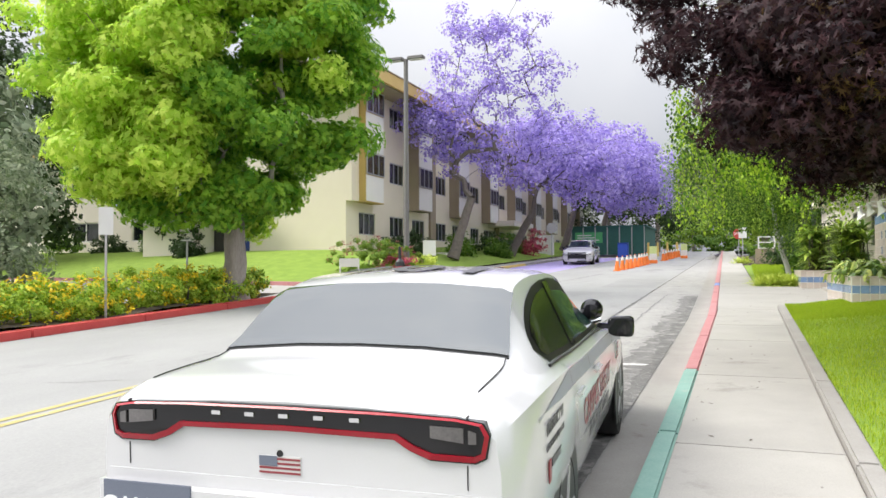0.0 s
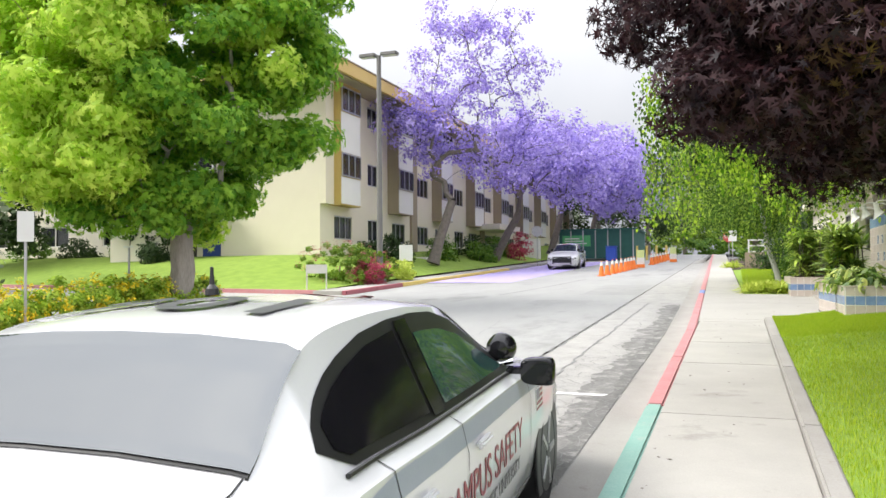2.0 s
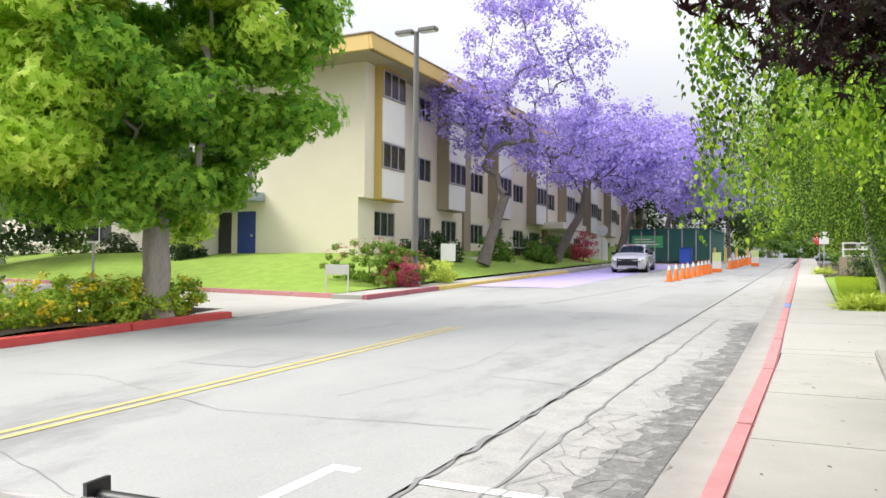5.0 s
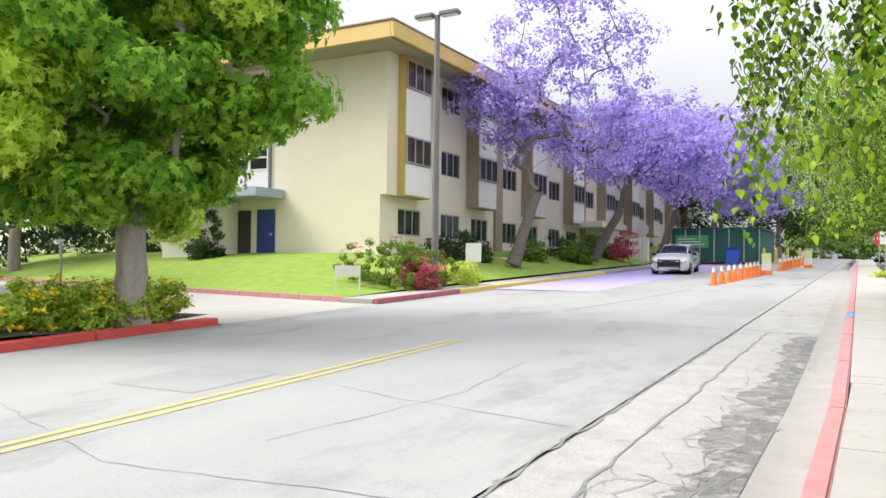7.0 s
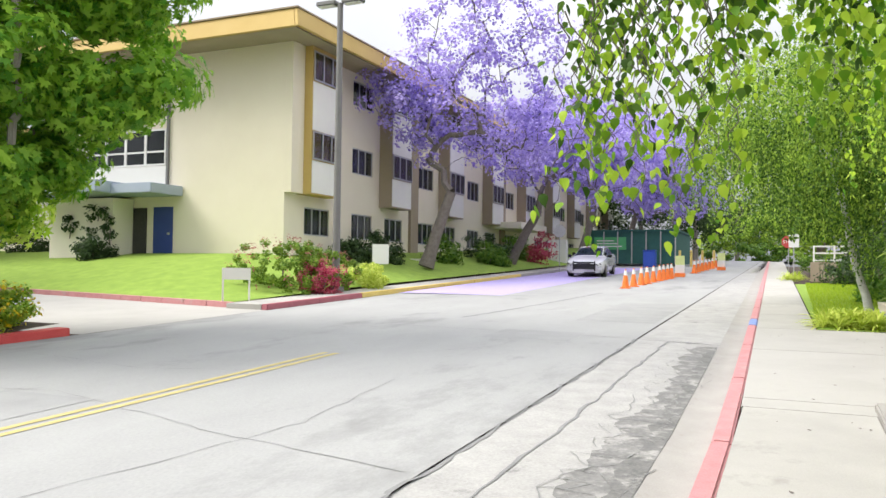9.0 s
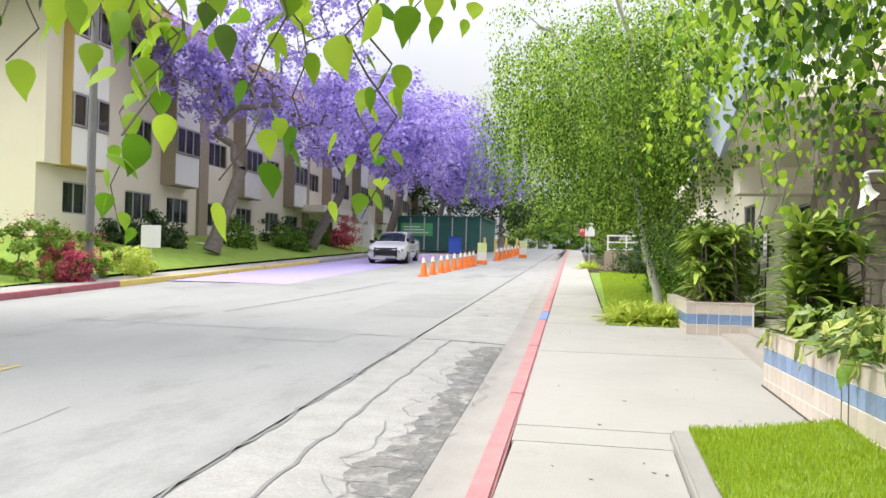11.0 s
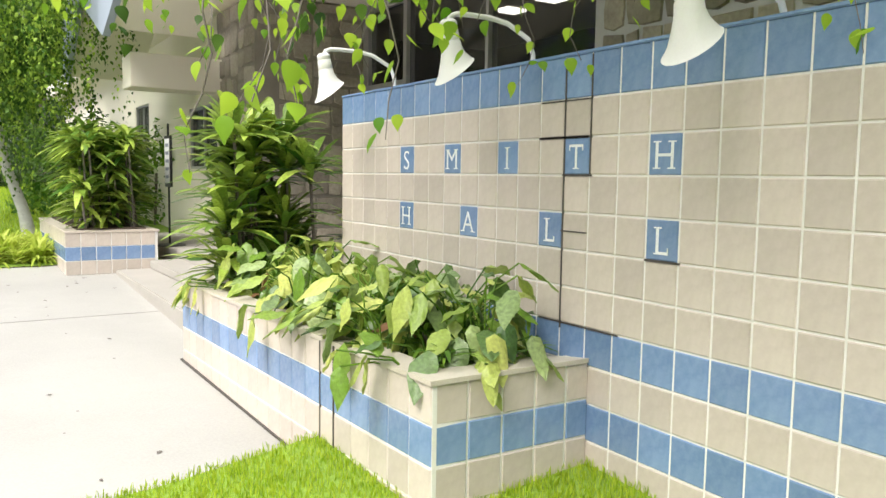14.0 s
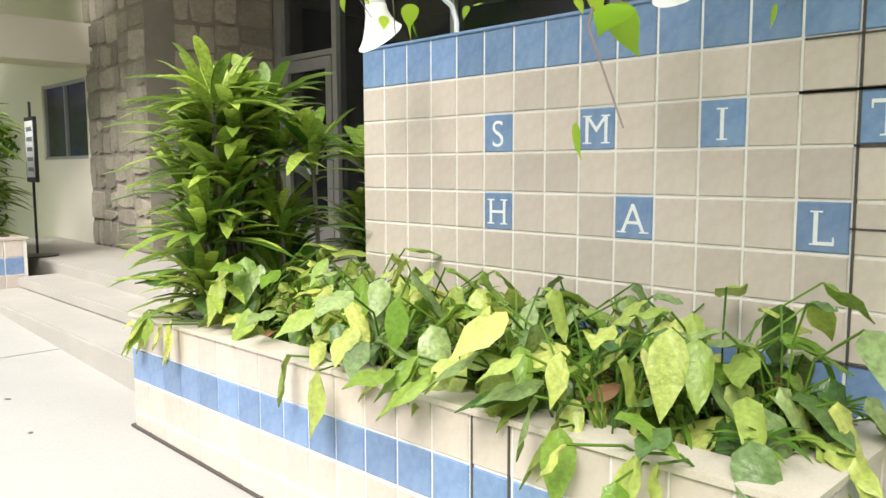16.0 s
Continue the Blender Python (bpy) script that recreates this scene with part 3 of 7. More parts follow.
for (ax, ay), (bx, by) in zip(pts, pts[1:]):
    lo = [bm.verts.new((x, y, base_z(y) - 0.1)) for x, y in ((ax - 0.01, ay - 0.08), (bx + 0.01, by - 0.08), (bx + 0.01, by + 0.085), (ax - 0.01, ay + 0.085))]
    hi = [bm.verts.new((v.co.x, v.co.y + (0.02 if k < 2 else 0), base_z(v.co.y) + 0.155)) for k, v in enumerate(lo)]
    bm.faces.new(hi)
    for k in range(4):
        bm.faces.new((lo[k], lo[(k + 1) % 4], hi[(k + 1) % 4], hi[k]))
bmesh.ops.recalc_face_normals(bm, faces=bm.faces)
tagged(finish("driveway_kerb", bm, M_redk), "faded red kerb along the lawn edge", "kerb", kind="structure")

# road marks
marks = [("centre_line", M_yline, -6.72, -6.62, -30, 20.1, "faded yellow centre line"), ("centre_line", M_yline, -6.52, -6.42, -30, 20.1, "faded yellow centre line"),
         ("parking_mark", M_whitep, -3.36, -1.05, 10.95, 11.07, "white parking bay line"), ("parking_mark", M_whitep, -3.36, -3.25, 9.4, 10.94, "white parking bay line")]
for nm, m_, x0, x1, y0, y1, lb in marks:
    sheet(nm, m_, x0, x1, y0, y1, lambda x, y: base_z(y) + 0.036 * (x < -2.59) + 0.006 * (x >= -2.59) if not (-3.4 < x < -1) else base_z(y) + 0.024 - 0.018 * max(0, min(1, (x + 3.3) / 0.8)), 12, 12, lb, "road mark")
sheet("fallen_petals", M_purple, -12.35, -8.6, 33.5, 62, lambda x, y: base_z(y) + 0.038 - 0.015 * abs(x + 10.4) / 2 * 0.5, 4, 10, "carpet of fallen purple blossom on the street", "petals", kind="stuff")


def ribbon(name, pts, w, material, label, zoff=0.03, seed=1):
    """A thin wandering crack or tar seam lying on the road."""
    rng = random.Random(seed)
    bm = bmesh.new()
    prev = None
    dense = []
    for (ax, ay), (bx, by) in zip(pts, pts[1:]):
        k = max(2, int(math.hypot(bx - ax, by - ay) / 0.22))
        for i in range(k):
            dense.append((ax + (bx - ax) * i / k, ay + (by - ay) * i / k))
    dense.append(pts[-1])
    for i, (x, y) in enumerate(dense):
        a, b = dense[max(0, i - 1)], dense[min(len(dense) - 1, i + 1)]
        dx, dy = b[0] - a[0], b[1] - a[1]
        d = math.hypot(dx, dy) or 1
        x += rng.uniform(-1, 1) * 0.03
        y += rng.uniform(-1, 1) * 0.03
        ww = w * rng.uniform(0.4, 1.2)
        z = base_z(y) + (zoff if x > -2.59 else 0.03 * (1 - ((x + 6.6) / 6) ** 2) + 0.004)
        v = (bm.verts.new((x - dy / d * ww, y + dx / d * ww, z)), bm.verts.new((x + dy / d * ww, y - dx / d * ww, z)))
        if prev:
            bm.faces.new((prev[0], prev[1], v[1], v[0]))
        prev = v
    return tagged(finish(name, bm, material), label, "crack", kind="structure")


ribbon("seam", [(-2.59, -20), (-2.58, 23.8)], 0.03, M_crack, "dark tar seam along the lane edge", 0.006)
ribbon("seam", [(-2.03, -20), (-2.04, 23.75)], 0.018, M_crack, "dark seam in the rough strip", 0.006, 2)
ribbon("seam", [(-9.5, 24.3), (-5.0, 24.0), (-2.2, 23.85), (-1.15, 23.6)], 0.02, M_crack, "transverse pavement joint", 0.006, 3)
ribbon("seam", [(-6.9, 26.2), (-6.3, 31), (-5.9, 36)], 0.07, M_crack, "long tar patch edge", 0.006, 4)
crack_lines = [((-12.0, 12.6), (-8.5, 13.2), (-5.5, 12.2), (-2.7, 12.6)), ((-9.5, 15.8), (-7.8, 16.2), (-5, 15.4), (-2.7, 15.0)), ((-11.8, 18.5), (-8.2, 17.8), (-6.6, 18.3)),
               ((-8, 10.5), (-6, 10.2), (-4.2, 9.6), (-3.0, 9.9)), ((-5.5, 20.5), (-4.6, 21.8), (-3.2, 22.3), (-2.6, 22.2)), ((-10.5, 22.6), (-8, 22.2), (-5.6, 23.0)), ((-4.8, 13.3), (-4.3, 16.0), (-4.6, 18.4)), ((-8.6, 7.4), (-6.9, 8.2), (-5.0, 7.8))]
for k, cl in enumerate(crack_lines):
    ribbon("crack", list(cl), 0.006, M_crack, "fine crack in the asphalt", 0.006, 10 + k)


def crack_net(x0, x1, y0, y1, cx, cy, keep, width, seed, z_up):
    """Alligator cracking: the jittered edges of small cells, some of them missing."""
    rng = random.Random(seed)
    nx, ny = round((x1 - x0) / cx), round((y1 - y0) / cy)
    g = {(i, j): (x0 + (i + 0.5 * (j % 2) + rng.uniform(-0.33, 0.33)) * cx, y0 + (j + rng.uniform(-0.33, 0.33)) * cy) for i in range(nx + 1) for j in range(ny + 1)}
    bm = bmesh.new()
    for (i, j), (ax, ay) in g.items():
        for k in ((i + 1, j), (i, j + 1)):
            if k not in g or rng.random() > keep:
                continue
            bx, by = g[k]
            mx, my = (ax + bx) / 2 + rng.uniform(-0.03, 0.03), (ay + by) / 2 + rng.uniform(-0.04, 0.04)
            for (px, py), (qx, qy) in (((ax, ay), (mx, my)), ((mx, my), (bx, by))):
                d = math.hypot(qx - px, qy - py) or 1
                ox, oy = -(qy - py) / d * width * rng.uniform(0.4, 1.2), (qx - px) / d * width * rng.uniform(0.4, 1.2)
                bm.faces.new([bm.verts.new((x, y, base_z(y) + z_up)) for x, y in ((px - ox, py - oy), (qx - ox, qy - oy), (qx + ox, qy + oy), (px + ox, py + oy))])
    return tagged(finish("crack_network", bm, M_crack), "alligator cracking in the rough strip", "crack", kind="stuff")


crack_net(-1.95, -1.15, 7.5, 14.0, 0.2, 0.27, 0.72, 0.005, 5, 0.0095)
crack_net(-1.7, -1.12, 14.0, 23.4, 0.19, 0.26, 0.6, 0.005, 6, 0.0095)
crack_net(-2.5, -2.1, 8.5, 13.0, 0.3, 0.7, 0.4, 0.004, 7, 0.0095)
for x0, x1, y0, y1 in ((-5.2, -3.6, 22.95, 24.3), (-9.6, -7.4, 33.0, 36.5), (-4.4, -2.7, 26.5, 32), (-8.4, -7.0, 14.5, 16.0)):
    sheet("road_patch", M_dark, x0, x1, y0, y1, lambda x, y: base_z(y) + 0.03 * (1 - ((x + 6.6) / 6) ** 2) + 0.004, 3, 3, "darker asphalt repair patch", "road patch")
M_dirt = mat("gutter_dirt", (0.10, 0.10, 0.098), (0.22, 0.215, 0.205), 0.95, 4, 0.6, 30, patch=((0.36, 0.35, 0.33), 3.2, 0.52))
M_dirt2 = mat("gutter_grime", (0.13, 0.128, 0.124), (0.25, 0.245, 0.235), 0.95, 5, 0.6, 30, patch=((0.33, 0.32, 0.305), 4.5, 0.5))


def ragged_strip(name, m_, xa, xb, y0, y1, up, seed, wob, label):
    """A strip of dirt along the gutter with an uneven inner edge."""
    rng = random.Random(seed)
    bm = bmesh.new()
    last, y, w = None, y0, 0.0
    while y < y1:
        w = 0.72 * w + rng.uniform(-1, 1) * wob
        xl = min(xb - 0.01, xa + w + 0.5 * wob * math.sin(y * 0.9 + seed))
        row = (bm.verts.new((xl, y, base_z(y) + up)), bm.verts.new((xb, y, base_z(y) + up)))
        if last:
            bm.faces.new((last[0], last[1], row[1], row[0]))
        last, y = row, y + rng.uniform(0.05, 0.13)
    return tagged(finish(name, bm, m_), label, "road patch")


veer(ragged_strip("gutter_dirt", M_dirt2, -1.5, -1.05, -20, 23.4, 0.004, 3, 0.07, "grimy asphalt beside the gutter"), -1.1)
veer(ragged_strip("gutter_dirt", M_dirt, -1.25, -1.055, -20, 23.4, 0.007, 5, 0.045, "dark dirty asphalt beside the gutter"), -1.1)

# ---- tiled sign wall and planters ----


def serifs(ob, ch):
    """Adds small serif bars to the stems of a capital letter."""
    xs = [v.co.x for v in ob.data.vertices]
    ys = [v.co.y for v in ob.data.vertices]
    a, b, lo, hi = min(xs), max(xs), min(ys), max(ys)
    st = 0.008
    feet = {"I": [(0, 0), (0, 1)], "T": [(0, 0)], "H": [(a + st, 0), (b - st, 0), (a + st, 1), (b - st, 1)], "M": [(a + st, 0), (b - st, 0), (a + st, 1), (b - st, 1)], "A": [(a + 0.004, 0), (b - 0.004, 0)], "L": [(a + st, 0), (a + st, 1)]}.get(ch, [])
    bm = bmesh.new()
    bm.from_mesh(ob.data)
    for x, up in feet:
        y = hi - 0.005 if up else lo
        box(bm, x - 0.018, x + 0.018, y, y + 0.005, -0.001, 0.0022)
    for x in {"T": (a, b - 0.005), "L": (b - 0.005,)}.get(ch, ()):
        y = hi - 0.026 if ch == "T" else lo
        box(bm, x, x + 0.005, y, y + 0.026, -0.001, 0.0022)
    bm.to_mesh(ob.data)
    bm.free()
    return ob


TILE = 0.1617


def tile_mesh(name, w, h, material):
    bm = bmesh.new()
    box(bm, -w / 2, w / 2, -h / 2, h / 2, 0, 0.011, bevel=0.0)
    top = [f for f in bm.faces if f.calc_center_median().z > 0.01]
    bmesh.ops.bevel(bm, geom=list({e for f in top for e in f.edges}), offset=0.004, segments=1, affect="EDGES")
    me = bpy.data.meshes.new(name)
    bm.to_mesh(me)
    bm.free()
    me.materials.append(material)
    return me


ME_TAN, ME_BLUE = tile_mesh("tile", TILE - 0.009, 0.152, M_tan), tile_mesh("tile", TILE - 0.009, 0.152, M_blue)
ME_CAP = tile_mesh("tile", TILE - 0.009, 0.176, M_blue)


def lay_tile(me, parent, m, label=""):
    ob = new("tile", me)
    ob.matrix_basis = m
    ob.parent = parent
    if label:
        ob["label"] = label
    return ob


def face(px, py, pz, ax, ay):
    """A pose on an upright face: x along (ax, ay), y up, z outward."""
    a = Vector((ax, ay, 0)).normalized()
    u = Vector((0, 0, 1))
    o = a.cross(u)
    return Matrix(((a.x, u.x, o.x, px), (a.y, u.y, o.y, py), (a.z, u.z, o.z, pz), (0, 0, 0, 1)))


WX, WY0, WY1 = 2.69, 16.10, 19.82
sign_wall = thing("sign_wall", pose(0, 0, 0), "free-standing tan and blue tiled sign wall beside the entrance planter", "sign wall")
part("core", boxes((WX + 0.0065, WX + 0.33, WY0 + 0.0065, WY1 - 0.002, 0.45, 2.685)), M_grout, sign_wall)
part("coping", boxes((WX - 0.004, WX + 0.34, WY0 - 0.004, WY1, 2.685, 2.70), bevel=0.004), M_blue, sign_wall)
ROWZ = [2.597] + [2.425 - 0.16 * i for i in range(11)]
BLUE_ROWS = {0, 7, 9}
S_COLS = {(5, 2): "S", (8, 2): "M", (11, 2): "I", (14, 2): "T", (17, 2): "H", (5, 4): "H", (9, 4): "A", (13, 4): "L", (17, 4): "L"}
for j, zc in enumerate(ROWZ):
    for i in range(23):
        yc = WY1 - TILE * (i + 0.5)
        sg = S_COLS.get((i, j))
        me = ME_CAP if j == 0 else (ME_BLUE if j in BLUE_ROWS or sg else ME_TAN)
        t = lay_tile(me, sign_wall, face(WX + 0.012, yc, zc, 0, -1), "blue letter tile" if sg else "")
        if sg:
            serifs(letters(sg, 0.155, M_letter, t, pose(0, -0.055, 0.0115), "letter", "white raised serif capital letter", 0.0012, -0.0012), sg)
# end face of the wall
for j, zc in enumerate(ROWZ):
    for i in range(2):
        me = ME_CAP if j == 0 else (ME_BLUE if j in BLUE_ROWS else ME_TAN)
        lay_tile(me, sign_wall, face(WX + 0.087 + TILE * i, WY0 + 0.012, zc, 1, 0))
bm = bmesh.new()
for zc, a, b in ((2.265, 17.4, 17.72), (2.105, 17.38, 17.56)):
    box(bm, WX - 0.002, WX + 0.004, a, b, zc + 0.076, zc + 0.084)
box(bm, WX - 0.002, WX + 0.004, 17.545, 17.553, 1.52, 2.68)
box(bm, WX - 0.002, WX + 0.004, 17.384, 17.391, 2.19, 2.68)
for zj, a, b in ((2.5, 17.39, 17.71), (2.345, 17.39, 17.72), (1.945, 17.4, 17.56), (1.545, 17.2, 17.7)):
    box(bm, WX - 0.002, WX + 0.004, a, b, zj - 0.003, zj + 0.003)
box(bm, WX - 0.002, WX + 0.004, 16.9, 17.07, 1.861, 1.869)
part("stained_joint", bm, M_grout_dark, sign_wall, "dark stained crack along the tile joints")

PA, PE, PC, PD = (1.92, 17.36), (1.80, 20.55), (2.69, 17.36), (2.69, 20.55)
planter = thing("tiled_planter", pose(0, 0, 0), "long low tan and blue tiled planter full of broad-leaved plants", "planter")
bm = bmesh.new()
for (ax, ay), (bx, by), w in ((PA, PE, 0.14), (PC, (PA[0] + 0.04, PA[1]), 0.14), ((PE[0] + 0.04, PE[1]), PD, 0.14)):
    d = Vector((bx - ax, by - ay, 0))
    n_ = Vector((-d.y, d.x, 0)).normalized() * -1
    q = [Vector((ax, ay, 0)) + n_ * 0.0065, Vector((bx, by, 0)) + n_ * 0.0065, Vector((bx, by, 0)) + n_ * w, Vector((ax, ay, 0)) + n_ * w]
    lo, hi = [bm.verts.new((p.x, p.y, 0.5)) for p in q], [bm.verts.new((p.x, p.y, 1.405)) for p in q]
    bm.faces.new(hi)
    for k in range(4):
        bm.faces.new((lo[k], lo[(k + 1) % 4], hi[(k + 1) % 4], hi[k]))
bmesh.ops.recalc_face_normals(bm, faces=bm.faces)
part("core", bm, M_grout, planter)
bm = bmesh.new()
ring_o = [(1.912, 17.352), (1.792, 20.558), (2.685, 20.558), (2.685, 17.352)]
ring_i = [(2.055, 17.5), (1.945, 20.42), (2.56, 20.42), (2.56, 17.5)]
for k, k2 in ((0, 1), (1, 2), (3, 0)):
    q = [ring_o[k], ring_o[k2], ring_i[k2], ring_i[k]]
    lo, hi = [bm.verts.new((x, y, 1.405)) for x, y in q], [bm.verts.new((x, y, 1.424)) for x, y in q]
    bm.faces.new(hi)
    for i in range(4):
        bm.faces.new((lo[i], lo[(i + 1) % 4], hi[(i + 1) % 4], hi[i]))
bmesh.ops.recalc_face_normals(bm, faces=bm.faces)
part("cap", bm, mat("glazed_cap", (0.48, 0.42, 0.34), (0.62, 0.57, 0.49), 0.4, 4, 0.1), planter, "pale tan glazed cap tiles")
for y in (18.165, 18.305):
    x = 1.92 - 0.12 * (y - 17.36) / 3.19
    part("stained_joint", boxes((x - 0.0035, x + 0.006, y - 0.0025, y + 0.0025, 0.72, 1.404)), M_grout_dark, planter, "dark stained crack along a tile joint")
    part("stained_joint", boxes((x - 0.006, x + 0.15, y - 0.002, y + 0.002, 1.41, 1.4255)), M_grout_dark, planter, "dark stained crack along a tile joint")
bm = bmesh.new()
lo = [bm.verts.new(v) for v in ((1.910, 17.5, walk_z(17.6)), (1.786, 20.57, walk_z(20.57)), (1.86, 20.57, walk_z(20.57)), (1.98, 17.5, walk_z(17.6)))]
hi = [bm.verts.new((v.co.x, v.co.y, v.co.z + 0.012)) for v in lo]
bm.faces.new(hi)
for k in range(4):
    bm.faces.new((lo[k], lo[(k + 1) % 4], hi[(k + 1) % 4], hi[k]))
part("foot_joint", bm, M_grout_dark, planter, "dark crumbled joint along the foot")
part("soil", boxes((2.0, 2.62, 17.45, 20.45, 0.9, 1.33)), M_soil, planter, "dark planting soil")
ld = Vector((PE[0] - PA[0], PE[1] - PA[1], 0)).normalized()
ln = math.hypot(PE[0] - PA[0], PE[1] - PA[1])
for j, zc in enumerate((1.328, 1.168, 1.008, 0.848)):
    me = ME_BLUE if j == 1 else ME_TAN
    n_c = 20
    for i in range(n_c):
        f = (i + 0.5) / n_c * ln
        o = Vector((-ld.y, ld.x, 0))
        lay_tile(me, planter, face(PA[0] + ld.x * f - o.x * 0.0 + 0.012, PA[1] + ld.y * f, zc, -ld.x, -ld.y))
    for i in range(5):
        w = (PC[0] - PA[0]) / 4.75
        t = lay_tile(me, planter, face(PA[0] + w * (i + 0.5) + 0.005 - (0.02 if i == 4 else 0), PA[1] + 0.012, zc, 1, 0))
        if i == 4:
            t.matrix_basis = t.matrix_basis @ Matrix.Diagonal((0.72, 1, 1, 1))
P2 = (1.50, 24.58)
planter_far = thing("tiled_planter", pose(0, 0, 0), "low tiled planter with a blue band, full of strap-leaved shrubs", "planter")
part("core", boxes((P2[0] + 0.0065, 2.5, P2[1] + 0.0065, 27.6, 0.6, 1.475), bevel=0.004), M_grout, planter_far)
part("cap", boxes((P2[0] - 0.006, 2.52, P2[1] - 0.006, 27.62, 1.475, 1.50), bevel=0.004), M_tan, planter_far)
part("soil", boxes((P2[0] + 0.15, 2.4, P2[1] + 0.15, 27.5, 1.46, 1.515)), M_soil, planter_far)
for j, zc in enumerate((1.40, 1.24, 1.08)):
    me = ME_BLUE if j == 1 else ME_TAN
    for i in range(6):
        lay_tile(me, planter_far, face(P2[0] + TILE * (i + 0.5), P2[1] + 0.012, zc, 1, 0))
    for i in range(18):
        lay_tile(me, planter_far, face(P2[0] + 0.012, P2[1] + TILE * (i + 0.5), zc, 0, -1))

# entrance steps and porch
porch = thing("entrance_steps", pose(0, 0, 0), "two broad grey concrete steps up to the entrance porch", "steps", kind="structure")
M_porch = mat("porch_concrete", (0.36, 0.335, 0.30), (0.46, 0.43, 0.39), 0.75, 1.5, 0.1, 80)
part("step", boxes((2.02, 6.0, 20.56, 24.57, 0.5, 1.045), bevel=0.012), M_porch, porch)
part("step", boxes((2.40, 6.0, 20.56, 24.57, 1.047, 1.14), bevel=0.012), M_porch, porch)
part("step", boxes((2.75, 6.0, 20.2, 27.6, 0.6, 1.24), bevel=0.012), M_porch, porch)

# ---- the hall behind the sign wall ----
HX, DX = 3.72, 5.2
hall = thing("entrance_hall", pose(0, 0, 0), "low cream stucco hall with stone entrance, dark glazing and flat canopy", "building")
win_h = [(26.32, 27.88, 2.24, 3.19), (30.9, 32.2, 2.5, 3.5)]
bm = bmesh.new()
pierced(bm, 26.2, 44.0, 0.6, 5.4, win_h, lambda u, z, d: (HX + 0.2 * d, u, z))
part("wall", bm, M_cream2, hall)
bm = bmesh.new()
for y0, y1, z0, z1 in ((24.6, 26.19, 0.9, 4.4),):
    box(bm, HX - 0.02, HX + 0.3, y0, y1, z0, z1)
box(bm, HX + 0.3, DX + 0.4, 24.62, 24.9, 0.9, 4.4)
part("stone_backing", bm, M_mortar, hall)
part("stone_backing", boxes((DX, DX + 0.3, 12.6, 17.4, 0.9, 4.4)), M_mortar, hall)
glz = [(23.5, 24.45, 1.25, 3.30), (23.5, 24.45, 3.36, 4.3), (21.75, 23.42, 1.3, 4.3), (20.1, 21.7, 1.3, 4.3)]
bm = bmesh.new()
pierced(bm, 17.4, 24.6, 0.9, 4.4, glz, lambda u, z, d: (DX + 0.12 * d, u, z))
part("glazing_frame", bm, M_frame, hall, "grey aluminium entrance framing")
for k, (u0, u1, z0, z1) in enumerate(glz):
    part("glass", boxes((DX + 0.05, DX + 0.06, u0, u1, z0, z1)), M_glass, hall, "dark reflecting glass")
dr = part("door", boxes((DX + 0.0, DX + 0.045, 23.52, 23.62, 1.26, 3.29), (DX, DX + 0.045, 24.33, 24.43, 1.26, 3.29), (DX, DX + 0.045, 23.62, 24.33, 1.26, 1.5), (DX, DX + 0.045, 23.62, 24.33, 3.17, 3.29)), M_frame, hall, "glazed aluminium entrance door")
part("notice", boxes((DX + 0.02, DX + 0.045, 23.9, 24.1, 2.45, 2.75)), M_signback, hall, "white paper notice behind the glass")
part("notice", boxes((DX + 0.02, DX + 0.045, 23.85, 24.08, 2.05, 2.35)), M_signback, hall, "white paper notice behind the glass")
for u0, u1, z0, z1 in win_h:
    wd = part("window", boxes((HX + 0.02, HX + 0.08, u0, u0 + 0.04, z0, z1), (HX + 0.02, HX + 0.08, u1 - 0.04, u1, z0, z1), (HX + 0.02, HX + 0.08, u0, u1, z1 - 0.04, z1), (HX + 0.02, HX + 0.08, u0, u1, z0, z0 + 0.04), (HX + 0.02, HX + 0.08, (u0 + u1) / 2 - 0.02, (u0 + u1) / 2 + 0.02, z0, z1)), M_frame, hall, "aluminium sliding window")
    part("pane", boxes((HX + 0.05, HX + 0.06, u0, u1, z0, z1)), M_glass, wd)
    part("curtain", boxes((HX + 0.14, HX + 0.16, u0, u1, z0, z1)), M_signback, wd, "pale drawn blind")
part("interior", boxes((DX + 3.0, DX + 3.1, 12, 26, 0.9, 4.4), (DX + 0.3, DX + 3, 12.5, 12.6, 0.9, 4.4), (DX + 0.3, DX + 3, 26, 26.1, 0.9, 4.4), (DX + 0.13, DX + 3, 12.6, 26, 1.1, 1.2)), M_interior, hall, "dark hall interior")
part("ceiling", boxes((DX + 0.13, DX + 3, 12.6, 26, 4.3, 4.4)), M_cream2, hall)
for y in (19.0, 20.8, 22.2, 23.0):
    part("ceiling_light", boxes((DX + 1.2, DX + 1.5, y, y + 0.25, 4.27, 4.299)), M_lightspot, hall, "lit recessed ceiling light")
part("soffit", boxes((3.3, DX + 3, 12.5, 27.6, 4.41, 4.5)), M_cream2, hall, "cream porch soffit")
part("roof_slab", boxes((3.2, DX + 4, 12.3, 44.0, 4.502, 4.9), bevel=0.02), M_cream2, hall)
